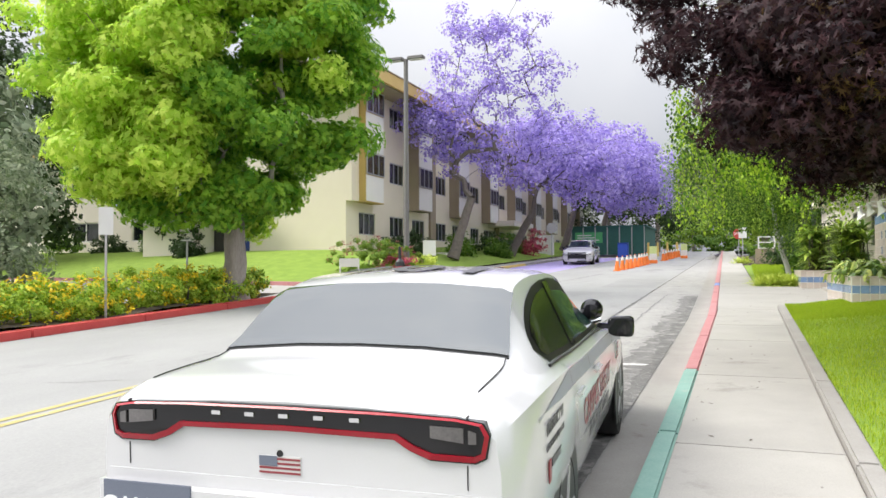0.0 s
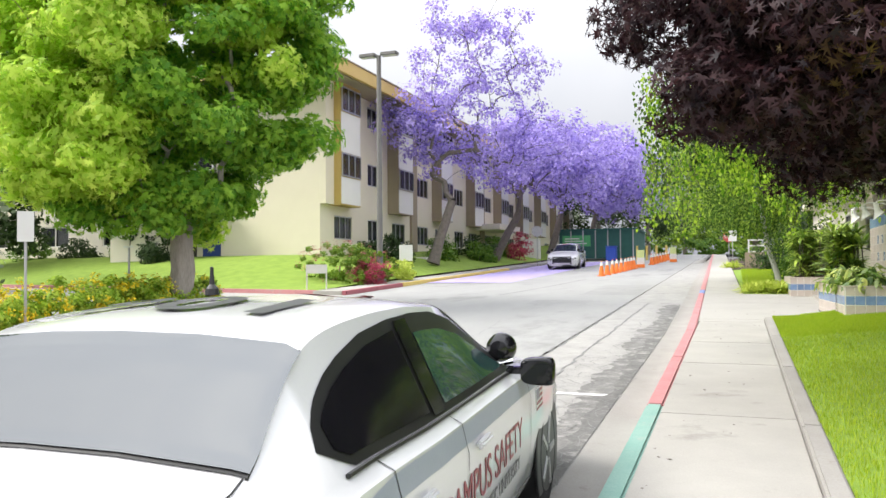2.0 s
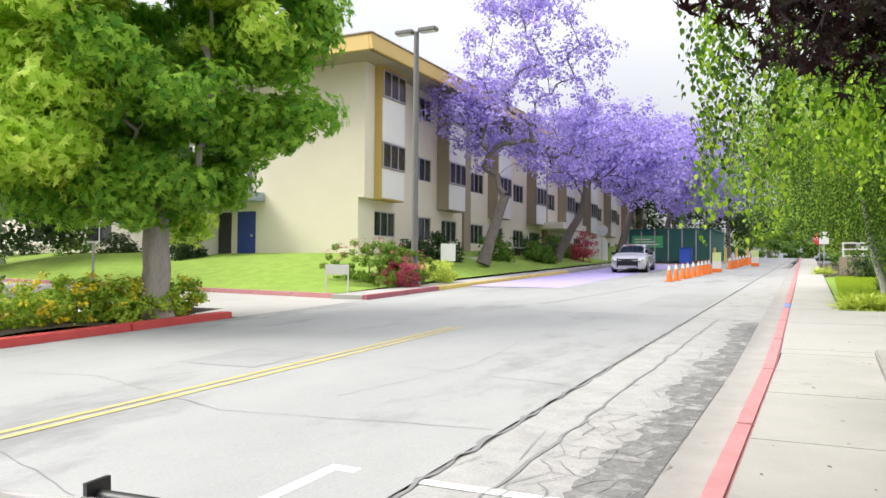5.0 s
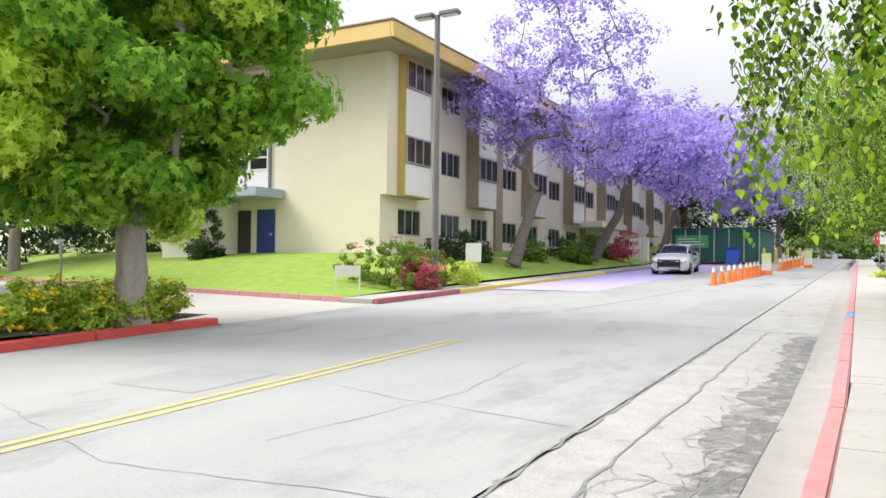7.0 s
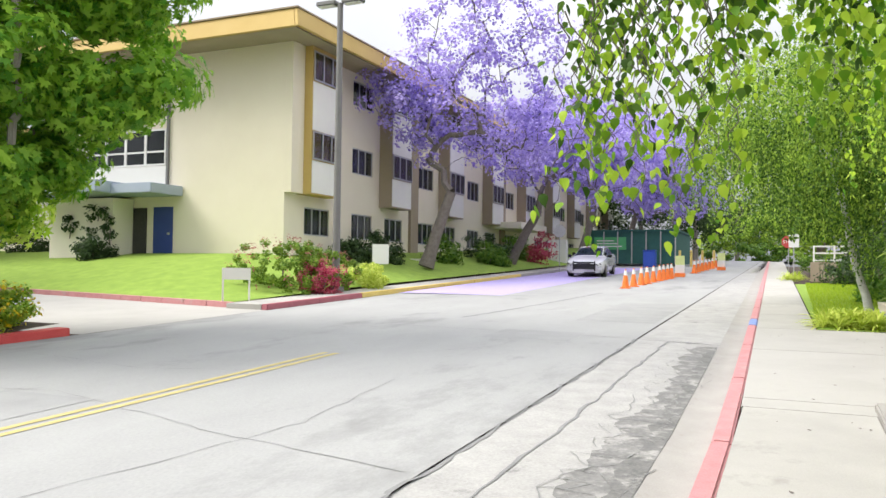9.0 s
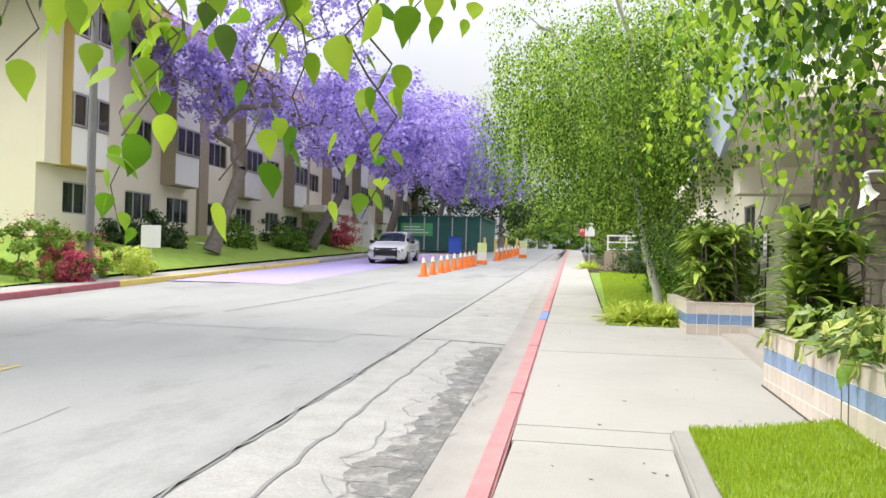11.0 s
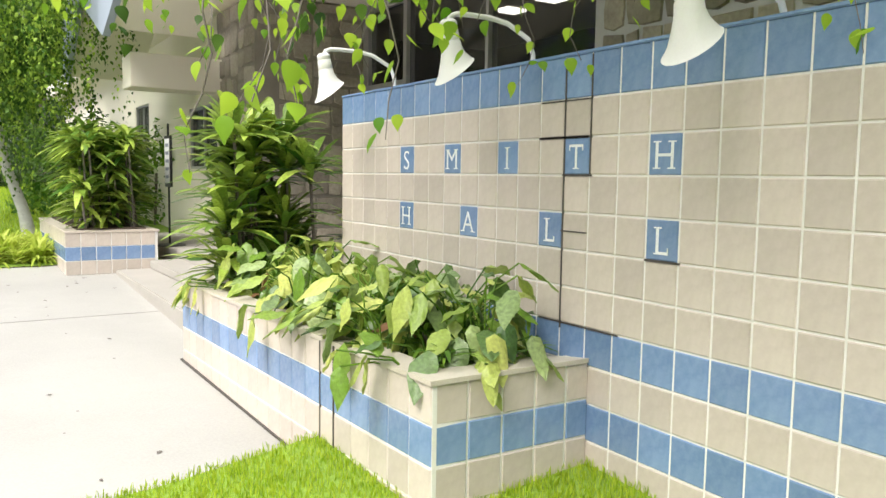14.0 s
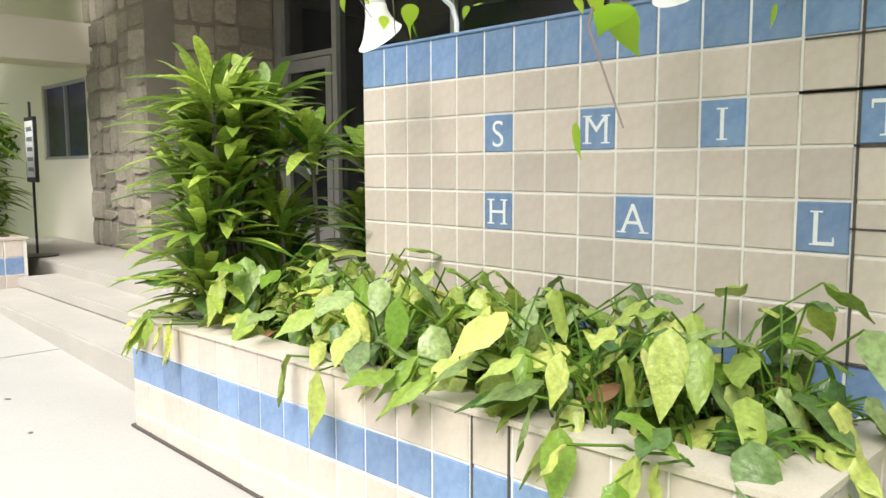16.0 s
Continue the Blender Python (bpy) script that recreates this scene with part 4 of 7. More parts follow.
# folded canopy: rising and falling pale plates
ZIG = [(29.6, 3.75), (27.6, 4.75), (25.6, 3.95), (23.4, 4.75), (21.2, 3.95)]
for (ya, za), (yb, zb) in zip(ZIG, ZIG[1:]):
    bm = bmesh.new()
    lo = [bm.verts.new(v) for v in ((2.2, ya, za), (3.3, ya, za), (3.3, yb, zb), (2.2, yb, zb))]
    hi = [bm.verts.new((v.co.x, v.co.y, v.co.z + 0.16)) for v in lo]
    bm.faces.new(lo), bm.faces.new(hi)
    for k in range(4):
        bm.faces.new((lo[k], lo[(k + 1) % 4], hi[(k + 1) % 4], hi[k]))
    bmesh.ops.recalc_face_normals(bm, faces=bm.faces)
    part("canopy_plate", bm, M_cream2, hall, "sloping cream canopy plate")
    bm = bmesh.new()
    lo = [bm.verts.new(v) for v in ((2.1, ya, za - 0.1), (2.1, yb, zb - 0.1), (2.1, yb, zb + 0.75), (2.1, ya, za + 0.75))]
    hi = [bm.verts.new((v.co.x + 0.09, v.co.y, v.co.z)) for v in lo]
    bm.faces.new(lo), bm.faces.new(hi)
    for k in range(4):
        bm.faces.new((lo[k], lo[(k + 1) % 4], hi[(k + 1) % 4], hi[k]))
    bmesh.ops.recalc_face_normals(bm, faces=bm.faces)
    part("fascia", bm, M_roofgrey, hall, "pale grey-blue canopy fascia")
part("beam", boxes((2.5, 3.72, 26.0, 26.6, 3.30, 3.75), bevel=0.01), M_cream2, hall, "short cream beam end")
part("end_wall", boxes((DX + 0.3, 14, 12.3, 12.5, 0.5, 4.5), (8.3, 14, 44, 44.2, 0.6, 5.4)), M_cream2, hall)

# stone pieces on the entrance walls
rs = random.Random(11)


def stones(y0, y1, z0, z1, place, n):
    cells = []

    def split(a, b, c, d, depth):
        if (b - a) * (d - c) < 0.11 * rs.uniform(0.5, 1.6) or depth > 7:
            cells.append((a, b, c, d))
            return
        if (b - a) > (d - c) * rs.uniform(0.6, 1.3):
            s = a + (b - a) * rs.uniform(0.35, 0.65)
            split(a, s, c, d, depth + 1), split(s, b, c, d, depth + 1)
        else:
            s = c + (d - c) * rs.uniform(0.35, 0.65)
            split(a, b, c, s, depth + 1), split(a, b, s, d, depth + 1)

    split(y0, y1, z0, z1, 0)
    for a, b, c, d in cells:
        bm = bmesh.new()
        jj = lambda: rs.uniform(-0.035, 0.035)
        q = [(a + 0.006 + abs(jj()), c + 0.006 + abs(jj())), ((a + b) / 2, c + 0.006), (b - 0.006 - abs(jj()), c + 0.006 + abs(jj())), (b - 0.006, (c + d) / 2), (b - 0.006 - abs(jj()), d - 0.006 - abs(jj())), (a + 0.006 + abs(jj()), d - 0.006 - abs(jj())), (a + 0.006, (c + d) / 2)]
        h = rs.uniform(0.008, 0.03)
        lo, hi = [bm.verts.new(place(u, z, 0)) for u, z in q], [bm.verts.new(place(u + ((a + b) / 2 - u) * 0.06, z + ((c + d) / 2 - z) * 0.06, h)) for u, z in q]
        bm.faces.new(hi)
        for k in range(7):
            bm.faces.new((lo[k], lo[(k + 1) % 7], hi[(k + 1) % 7], hi[k]))
        bmesh.ops.recalc_face_normals(bm, faces=bm.faces)
        part("stone", bm, M_stone, hall)


stones(24.6, 26.18, 1.24, 4.4, lambda u, z, h: (HX - 0.02 - h, u, z), 0)
stones(HX, DX, 1.24, 4.4, lambda u, z, h: (u, 24.62 - h, z), 0)
stones(15.0, 20.0, 2.0, 4.4, lambda u, z, h: (DX - h, u, z), 0)


# gooseneck lamps on the sign wall
def sign_lamp(x, y, z):
    ob = thing("gooseneck_lamp", pose(x, y, z), "white enamelled gooseneck lamp arching over the sign wall", "lamp", "sign wall lamps")
    bm = bmesh.new()
    tube(bm, [(0.53, -0.02, -0.45), (0.53, -0.02, 0.02), (0.50, -0.015, 0.1), (0.36, -0.01, 0.17), (0.25, 0, 0.19), (0.1, 0, 0.19), (0.03, 0, 0.185), (-0.005, 0, 0.17), (-0.02, 0, 0.14)], 0.014, 10)
    part("arm", bm, M_lampw, ob, smooth=True)
    bm = bmesh.new()
    lathe(bm, [(0.0, 0.135), (0.03, 0.135), (0.046, 0.12), (0.046, 0.095), (0.043, 0.09), (0.047, 0.085), (0.05, 0.03), (0.047, 0.025), (0.052, 0.018), (0.056, -0.02), (0.068, -0.06), (0.088, -0.105), (0.105, -0.13), (0.112, -0.135), (0.107, -0.132), (0.08, -0.10), (0.045, -0.02), (0.0, 0.0)], 28)
    for v in bm.verts:
        if v.co.z < 0.018:
            v.co.z += 0.55 * v.co.x * min(1.0, (0.018 - v.co.z) / 0.12)
    bm.transform(pose(0, 0, 0.02, 0, -10, 0))
    part("shade", bm, M_lampw, ob, "white shade with a straight neck and a slanted flared rim", smooth=True)
    bm = bmesh.new()
    lathe(bm, [(0.0, 0.0), (0.02, -0.02), (0.03, -0.05), (0.026, -0.07), (0.0, -0.08)], 12)
    bm.transform(pose(0.01, 0, 0.02, 0, -10, 0))
    part("bulb", bm, M_letter, ob, smooth=True)
    return ob


for y, z in ((16.60, 2.67), (17.92, 2.73), (19.28, 2.75)):
    sign_lamp(2.34, y, z).scale = (0.84, 0.84, 0.84)

# notice stand on the porch
stand = thing("notice_stand", pose(2.80, 25.3, 1.24), "black metal notice stand on the porch", "notice stand")
bm = bmesh.new()
lathe(bm, [(0, 0), (0.2, 0.0), (0.2, 0.015), (0.03, 0.03), (0, 0.03)], 20)
part("base", bm, M_black, stand)
bm = bmesh.new()
tube(bm, [(0, 0, 0.02), (0, 0, 1.55)], 0.013, 8)
part("pole", bm, M_black, stand)
fr = part("board", boxes((-0.015, 0.015, -0.15, 0.15, 0.75, 1.4), bevel=0.004), M_black, stand)
part("poster", boxes((-0.019, -0.016, -0.12, 0.12, 0.8, 1.36)), M_signback, fr, "pale printed notice with dark bars")
for k in range(5):
    part("text_bar", boxes((-0.022, -0.0195, -0.09, 0.07 + 0.01 * (k % 2), 0.86 + k * 0.1, 0.9 + k * 0.1)), M_slate, fr)

# ---- long building across the street ----
FX, BY0, BY1 = -19.0, 36.1, 100.0
apt = thing("apartment_building", pose(0, 0, 0), "long three-storey cream stucco building with white bay panels and mustard fascia", "building")
holes, bays = [], []
k = 0
y = 36.95
while y < 96:
    bays.append(y)
    for z0, z1, wy in ((3.42, 4.62, 0.6), (3.42, 4.62, 4.5), (6.52, 7.75, 4.5), (9.75, 10.95, 4.5)):
        if y + wy + 1.95 < 98:
            holes.append((y + wy, y + wy + 1.95, z0, z1))
    y += 7.15
bm = bmesh.new()
pierced(bm, BY0 + 0.3, BY1, 1.6, 11.3, holes, lambda u, z, d: (FX - 0.3 * d, u, z))
part("facade_wall", bm, M_cream, apt)
part("end_wall", boxes((-31.0, FX, BY0, BY0 + 0.298, 1.6, 11.3), (-31.0, -30.7, BY0 + 0.3, BY1, 1.6, 11.3), (-31, FX - 0.3, BY1 - 0.3, BY1, 1.6, 11.3)), M_cream, apt)
# solid dark block stands in for the dim rooms behind the windows
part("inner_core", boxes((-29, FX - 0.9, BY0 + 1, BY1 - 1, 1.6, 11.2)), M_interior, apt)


def far_window(parent, u0, u1, z0, z1, x, split=3):
    w = u1 - u0
    lights = [(u0 + w * i / split + 0.04, u0 + w * (i + 1) / split - 0.04, z0 + 0.06, z1 - 0.06) for i in range(split)]
    wd = part("window", pierced(bmesh.new(), u0, u1, z0, z1, lights, lambda u, z, d: (x - 0.04 - 0.06 * d, u, z)), M_frame, parent, "aluminium sliding window with dark glass")
    for i in range(split):
        part("pane", boxes((x - 0.08, x - 0.07, u0 + w * i / split + 0.03, u0 + w * (i + 1) / split - 0.03, z0 + 0.06, z1 - 0.06)), M_glass, wd)
    part("curtain", boxes((x - 0.25, x - 0.23, u0 + w * 0.3, u1 - w * 0.3, z0, z1)), M_curtain, wd, "pale curtain behind the glass")
    return wd


for u0, u1, z0, z1 in holes:
    far_window(apt, u0, u1, z0, z1, FX, 3)
for k, y in enumerate(bays):
    # bays after the first are brown: shade on their sides put into the colour
    bay = part("bay", boxes((FX + 0.002, FX + 0.70, y, y + 2.2, 5.1, 11.3)), M_mustard if k == 0 else M_brown, apt, "projecting window bay")
    for z0, z1 in ((5.16, 6.52), (7.78, 9.82)):
        part("panel", boxes((FX + 0.703, FX + 0.73, y + 0.05, y + 2.15, z0, z1), bevel=0.006), M_panel, bay, "smooth white panel")
    for z0, z1 in ((6.56, 7.74), (9.86, 11.1)):
        wd = far_window(bay, y + 0.06, y + 2.14, z0, z1, FX + 0.83, 3)
        wd["label"] = "bay window with dark glass"
for k in range(3):
    part("pilaster", boxes((FX + 0.003, FX + 0.16, 47.4 + k * 14.3, 48.3 + k * 14.3, 2.0, 11.3)), M_brown, apt)
part("bay_return", boxes((FX + 0.003, FX + 0.33, BY0, bays[0] - 0.003, 5.12, 11.3)), M_cream, apt)
part("roof", boxes((-31.8, -17.55, 34.6, 100.6, 11.3, 11.42)), M_brown, apt, "brown boarded eaves")
bm = boxes((-17.56, -17.4, 34.5, 100.7, 11.24, 12.02), (-31.8, -17.56, 34.5, 34.65, 11.24, 12.02), bevel=0.02)
for v in bm.verts:
    if v.co.z < 11.6:
        v.co.x += 0.22 * (v.co.x > -18)
        v.co.y -= 0.22 * (v.co.y < 35)
part("fascia", bm, M_mustard, apt, "deep mustard-yellow fascia leaning outwards")
part("coping", boxes((-17.62, -17.36, 34.44, 100.7, 12.022, 12.08), (-31.8, -17.62, 34.44, 34.7, 12.022, 12.08)), M_brown, apt, "thin brown roof coping")
part("roof_deck", boxes((-31.8, -17.57, 34.66, 100.6, 11.8, 11.9)), M_roof, apt)
bd = part("door", boxes((-25.96, -24.84, BY0 - 0.03, BY0 - 0.002, 2.5, 4.63), bevel=0.005), M_bluedoor, apt, "royal blue painted door")
part("handle", boxes((-25.1, -25.0, BY0 - 0.08, BY0 - 0.032, 3.4, 3.5)), M_steel, bd)
part("base_trim", boxes((-24.8, FX, BY0 - 0.04, BY0 - 0.002, 2.3, 2.55)), M_cream2, apt)
# entry wing
wing = thing("entry_wing", pose(0, 0, 0), "low cream entry wing with grey canopy and climbing vine", "building")
part("wall", boxes((-31.0, -27.15, 34.9, 36.09, 1.6, 4.98)), M_cream2, wing)
part("doorway", boxes((-27.1, -26.35, 36.02, 36.095, 2.5, 4.6)), M_interior, wing, "dark glazed side doorway")
part("downpipe", boxes((-25.22, -25.12, 35.98, 36.095, 5.2, 11.2)), M_polegrey, wing, "dark downpipe at the corner")
part("canopy", boxes((-26.6, -24.3, 34.2, 36.08, 5.08, 5.5), bevel=0.03), M_roofgrey, wing, "flat grey canopy over the door")
bm = boxes((-32.0, -26.55, 33.4, 36.07, 5.0, 5.5), bevel=0.03)
for v in bm.verts:
    v.co.z += 0.1 * (v.co.x + 32) / 5
part("canopy", bm, M_roofgrey, wing, "sloping grey canopy over the entry")
part("upper_wall", boxes((-31.0, -25.25, 36.1 - 0.1, 36.09, 5.5, 6.45)), M_panel, wing)
sw = part("window", pierced(bmesh.new(), -30.0, -25.27, 6.47, 8.1, [(-30 + 1.183 * i + 0.07, -30 + 1.183 * (i + 1) - 0.07, a_, b_) for i in range(4) for a_, b_ in ((6.55, 7.05), (7.13, 8.02))], lambda u, z, d: (u, 35.99 + 0.08 * d, z)), M_panel, wing, "white-framed stair window over the entry")
part("pane", boxes((-29.95, -25.32, 36.03, 36.04, 6.52, 8.05)), M_glass, sw)
# dark sheet behind the pane: the dim stairwell painted as a backing
part("blind", boxes((-29.95, -25.32, 36.06, 36.085, 6.52, 8.05)), M_interior, sw)
wing_holes = [(-36.5, -34.2, 3.4, 4.7), (-41.5, -39.2, 3.4, 4.7), (-46.5, -44.2, 3.4, 4.7), (-36.5, -34.2, 6.6, 7.9), (-41.5, -39.2, 6.6, 7.9)]
bm = bmesh.new()
pierced(bm, -60, -31.01, 1.6, 9.0, wing_holes, lambda u, z, d: (u, 40.0 + 0.3 * d, z))
part("wing_wall", bm, M_cream2, wing)
part("wing_roof", boxes((-60, -31.01, 39.0, 52, 9.0, 9.4)), M_mustard, wing)
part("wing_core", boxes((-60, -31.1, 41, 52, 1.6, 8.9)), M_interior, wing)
for u0, u1, z0, z1 in wing_holes:
    um = (u0 + u1) / 2
    wd = part("window", pierced(bmesh.new(), u0, u1, z0, z1, [(u0 + 0.08, um - 0.04, z0 + 0.08, z1 - 0.08), (um + 0.04, u1 - 0.08, z0 + 0.08, z1 - 0.08)], lambda u, z, d: (u, 40.05 + 0.07 * d, z)), M_panel, wing, "white-framed window")
    part("pane", boxes((u0, u1, 40.08, 40.09, z0, z1)), M_glass, wd)
    part("curtain", boxes((u0 + 1.2, u1, 40.2, 40.22, z0, z1)), M_signback, wd, "pale blind")

# ---- street furniture ----
lamp = thing("street_lamp", pose(-13.55, 31.4, 1.38), "tall grey steel street lamp with twin flat heads", "street lamp")
bm = bmesh.new()
tube(bm, [(0, 0, 0), (0, 0, 5), (0, 0, 9.3)], [0.13, 0.11, 0.095], 10)
part("pole", bm, M_polegrey, lamp, smooth=True)
part("base_plate", boxes((-0.2, 0.2, -0.2, 0.2, -0.1, 0.05), bevel=0.02), M_polegrey, lamp)
for s, a in ((-1, 0), (1, 0)):
    bm = boxes((0.12, 0.85, -0.17, 0.17, 9.25, 9.40), bevel=0.03)
    bm.transform(Matrix.Rotation(math.pi * (s < 0), 4, "Z"))
    hd = part("lamp_head", bm, M_polegrey, lamp, "flat shoebox lamp head")
    bm = boxes((0.2, 0.8, -0.13, 0.13, 9.235, 9.249))
    bm.transform(Matrix.Rotation(math.pi * (s < 0), 4, "Z"))
    part("lens", bm, M_signback, hd)


def post_sign(x, y, z, h, w, bh, label, face_m=M_signback, turn=0.0, post=M_steel):
    ob = thing("post_sign", pose(x, y, z, 0, 0, turn), label, "sign")
    bm = bmesh.new()
    tube(bm, [(0, 0, -0.2), (0, 0, h)], 0.028, 8)
    part("post", bm, post, ob)
    part("plate", boxes((-w / 2, w / 2, -0.032, -0.029, h - bh, h + 0.02), bevel=0.001), face_m, ob)
    return ob


post_sign(-12.95, 13.75, 0.6, 2.36, 0.30, 0.58, "plain white sign on a galvanised post in the flower bed", turn=40)
post_sign(-14.0, 17.7, 0.65, 1.75, 0.3, 0.02, "bare galvanised post in the flower bed")
post_sign(-14.1, 35.4, 1.55, 1.38, 0.62, 0.72, "small white notice board on a post by the lawn", turn=20)
post_sign(0.0, 50.0, 2.0, 1.9, 0.45, 0.6, "small white parking sign by the kerb")
board = thing("yard_sign", pose(-14.0, 27.0, 1.18, 0, 0, 36), "low white blank yard sign on two white legs in the lawn", "sign")
part("panel", boxes((-0.38, 0.38, -0.03, 0.03, 0.5, 0.82), bevel=0.004), M_panel, board)
for s in (-0.35, 0.35):
    part("leg", boxes((s - 0.025, s + 0.025, -0.025, 0.025, -0.15, 0.5), bevel=0.004), M_panel, board)

# cones
cone0 = thing("traffic_cone", pose(-5.7, 38.9, road_z(38.9) + 0.02), "orange plastic traffic cone with a white collar", "traffic cone", "cones along the lane")
part("foot", boxes((-0.18, 0.18, -0.18, 0.18, 0, 0.04), bevel=0.01), M_orange, cone0)
bm = bmesh.new()
lathe(bm, [(0.14, 0.04), (0.095, 0.32), (0.06, 0.55), (0.03, 0.71), (0.0, 0.715)], 16)
part("body", bm, M_orange, cone0, smooth=True)
bm = bmesh.new()
lathe(bm, [(0.074, 0.49), (0.064, 0.55), (0.04, 0.67)], 16)
part("collar", bm, M_signback, cone0, "white reflective collar")
for x, y in ((-5.62, 40.1), (-5.56, 41.4), (-5.5, 42.4), (-5.45, 43.7), (-5.4, 45.0), (-5.37, 46.0), (-5.33, 47.0), (-5.3, 48.0), (-4.95, 54.3), (-4.92, 56.0), (-4.9, 57.8), (-4.86, 59.5), (-4.82, 61.3), (-4.78, 63.0), (-4.75, 65)):
    copy_thing(cone0, pose(x, y, road_z(y) + 0.02, 0, 0, x * 700))
for x, y in ((-5.1, 49.5), (-4.0, 60.0)):
    sgn = thing("cone_sign", pose(x, y, road_z(y) + 0.02), "lime green and white warning panel standing in the lane", "sign", "lane panels")
    part("panel", boxes((-0.22, 0.22, -0.03, 0.03, 0.2, 1.05), bevel=0.004), mat("lime_sheet", (0.55, 0.63, 0.24), (0.62, 0.70, 0.32), 0.5), sgn)
    part("lower_panel", boxes((-0.22, 0.22, -0.036, -0.031, 0.2, 0.6)), M_signback, sgn)
    part("foot", boxes((-0.24, 0.24, -0.2, 0.2, 0, 0.2), bevel=0.02), M_orange, sgn)

# far end: fence, bin, stop sign, hedge, railing
fence = thing("screened_fence", pose(-13.5, 66, road_z(66) + 0.2), "dark green screened fence enclosure with a green banner", "fence")
part("screen", boxes((0, 6.0, 0, 0.06, 0, 2.3), (6.0, 6.06, 0, 8, 0, 2.3)), M_greenbin, fence)
for k in range(7):
    part("post", boxes((k - 0.04, k + 0.04, -0.08, -0.002, 0, 2.5)), M_steel, fence)
part("banner", boxes((0.3, 2.6, -0.03, -0.004, 1.0, 1.9)), M_signgreen, fence, "green printed banner")
for k in range(3):
    part("text_bar", boxes((0.5, 2.3 - 0.3 * k, -0.036, -0.031, 1.2 + 0.2 * k, 1.28 + 0.2 * k)), M_signback, fence)
part("roof", boxes((-0.1, 6.2, -0.1, 8, 2.3, 2.42)), M_greenbin, fence)
bin_ = thing("blue_bin", pose(-9.0, 64.5, road_z(64.5) + 0.02), "blue wheeled recycling bin", "bin")
part("body", boxes((-0.4, 0.4, -0.4, 0.4, 0, 1.1), bevel=0.05), M_bluebin, bin_)
part("lid", boxes((-0.43, 0.43, -0.43, 0.43, 1.105, 1.18), bevel=0.03), M_bluebin, bin_)
for k in range(4):
    bl = thing("bollard", pose(-7.2 + k * 0.75, 66, road_z(66) + 0.0), "short yellow painted steel bollard", "bollard", "far bollards")
    bm = bmesh.new()
    lathe(bm, [(0.09, 0), (0.09, 1.1), (0.06, 1.17), (0, 1.18)], 12)
    part("post", bm, M_yellk, bl)


def stop_sign(x, y, z, turn, back):
    ob = thing("stop_sign", pose(x, y, z, 0, 0, turn), "octagonal stop sign on a steel post" if not back else "back of an octagonal sign on a steel post", "sign")
    bm = bmesh.new()
    tube(bm, [(0, 0, -0.1), (0, 0, 2.6)], 0.03, 8)
    part("post", bm, M_steel, ob)
    bm = bmesh.new()
    lathe(bm, [(0, 0.0), (0.38, 0.0), (0.38, 0.012), (0, 0.012)], 8, pose(0, -0.05, 2.3, 90, 0, 0) @ pose(0, 0, 0, 0, 0, 22.5))
    pl = part("plate", bm, M_steel if back else M_redl, ob)
    if not back:
        letters("STOP", 0.25, M_letter, pl, pose(0, -0.075, 2.22, 90, 0, 0))
    return ob


stop_sign(-12.3, 53.5, road_z(53) + 0.1, 10, True)
stop_sign(-0.25, 57.5, 1.55, 0, False)
rail = thing("white_railing", pose(0.9, 52, road_z(52) + 0.3), "white painted metal railing by the far path", "railing")
for k in range(5):
    part("post", boxes((k * 0.9 - 0.04, k * 0.9 + 0.04, -0.04, 0.04, 0, 1.2)), M_panel, rail)
for z in (0.5, 0.85, 1.18):
    part("rail", boxes((-0.05, 3.7, -0.03, 0.03, z, z + 0.07)), M_panel, rail)
bench = thing("low_wall", pose(1.0, 44, walk_z(44)), "low brown wall beside the far lawn", "wall")
part("body", boxes((-0.4, 4, 0, 0.4, 0, 0.8), bevel=0.02), M_brown, bench)
for y0, x in ((44.5, -17.5), (48.5, -17.3), (54, -17.5)):
    pb = thing("raised_bed", pose(x, y0, 1.9), "low cream raised bed at the foot of the building", "planter", "raised beds")
    part("body", boxes((0, 0.8, 0, 2.6, -0.3, 0.65), bevel=0.02), M_panel, pb)
pl = thing("gate_pillar", pose(-15.5, 62, 2.5), "white stuccoed gate pillar", "pillar")
part("body", boxes((0, 1.3, 0, 0.5, -0.3, 1.7), bevel=0.03), M_panel, pl)
porchr = thing("entry_canopy", pose(FX, 60, 4.9), "flat cream entry canopy on the long building", "canopy")
part("slab", boxes((0, 2.2, 0, 6, 0, 0.45), bevel=0.02), M_cream2, porchr)

# ---- patrol cars ----
ST = [0.0, 0.06, 0.14, 0.42, 0.70, 0.85, 1.0, 1.15, 1.3, 1.5, 1.8, 2.2, 2.7, 3.0, 3.4, 3.78, 4.2, 4.6, 4.85, 4.97, 5.04]
ZT = [1.05, 1.105, 1.118, 1.13, 1.14, 1.25, 1.36, 1.445, 1.482, 1.50, 1.508, 1.50, 1.455, 1.35, 1.175, 1.025, 0.965, 0.895, 0.82, 0.755, 0.66]
WT = [0.72, 0.74, 0.75, 0.75, 0.735, 0.70, 0.67, 0.65, 0.64, 0.635, 0.63, 0.63, 0.62, 0.62, 0.65, 0.72, 0.72, 0.70, 0.64, 0.6, 0.55]
ZB = [0.98, 1.03, 1.045, 1.06, 1.06, 1.055, 1.05, 1.045, 1.04, 1.025, 1.01, 1.0, 0.99, 0.985, 0.975, 0.96, 0.91, 0.845, 0.775, 0.71, 0.6]
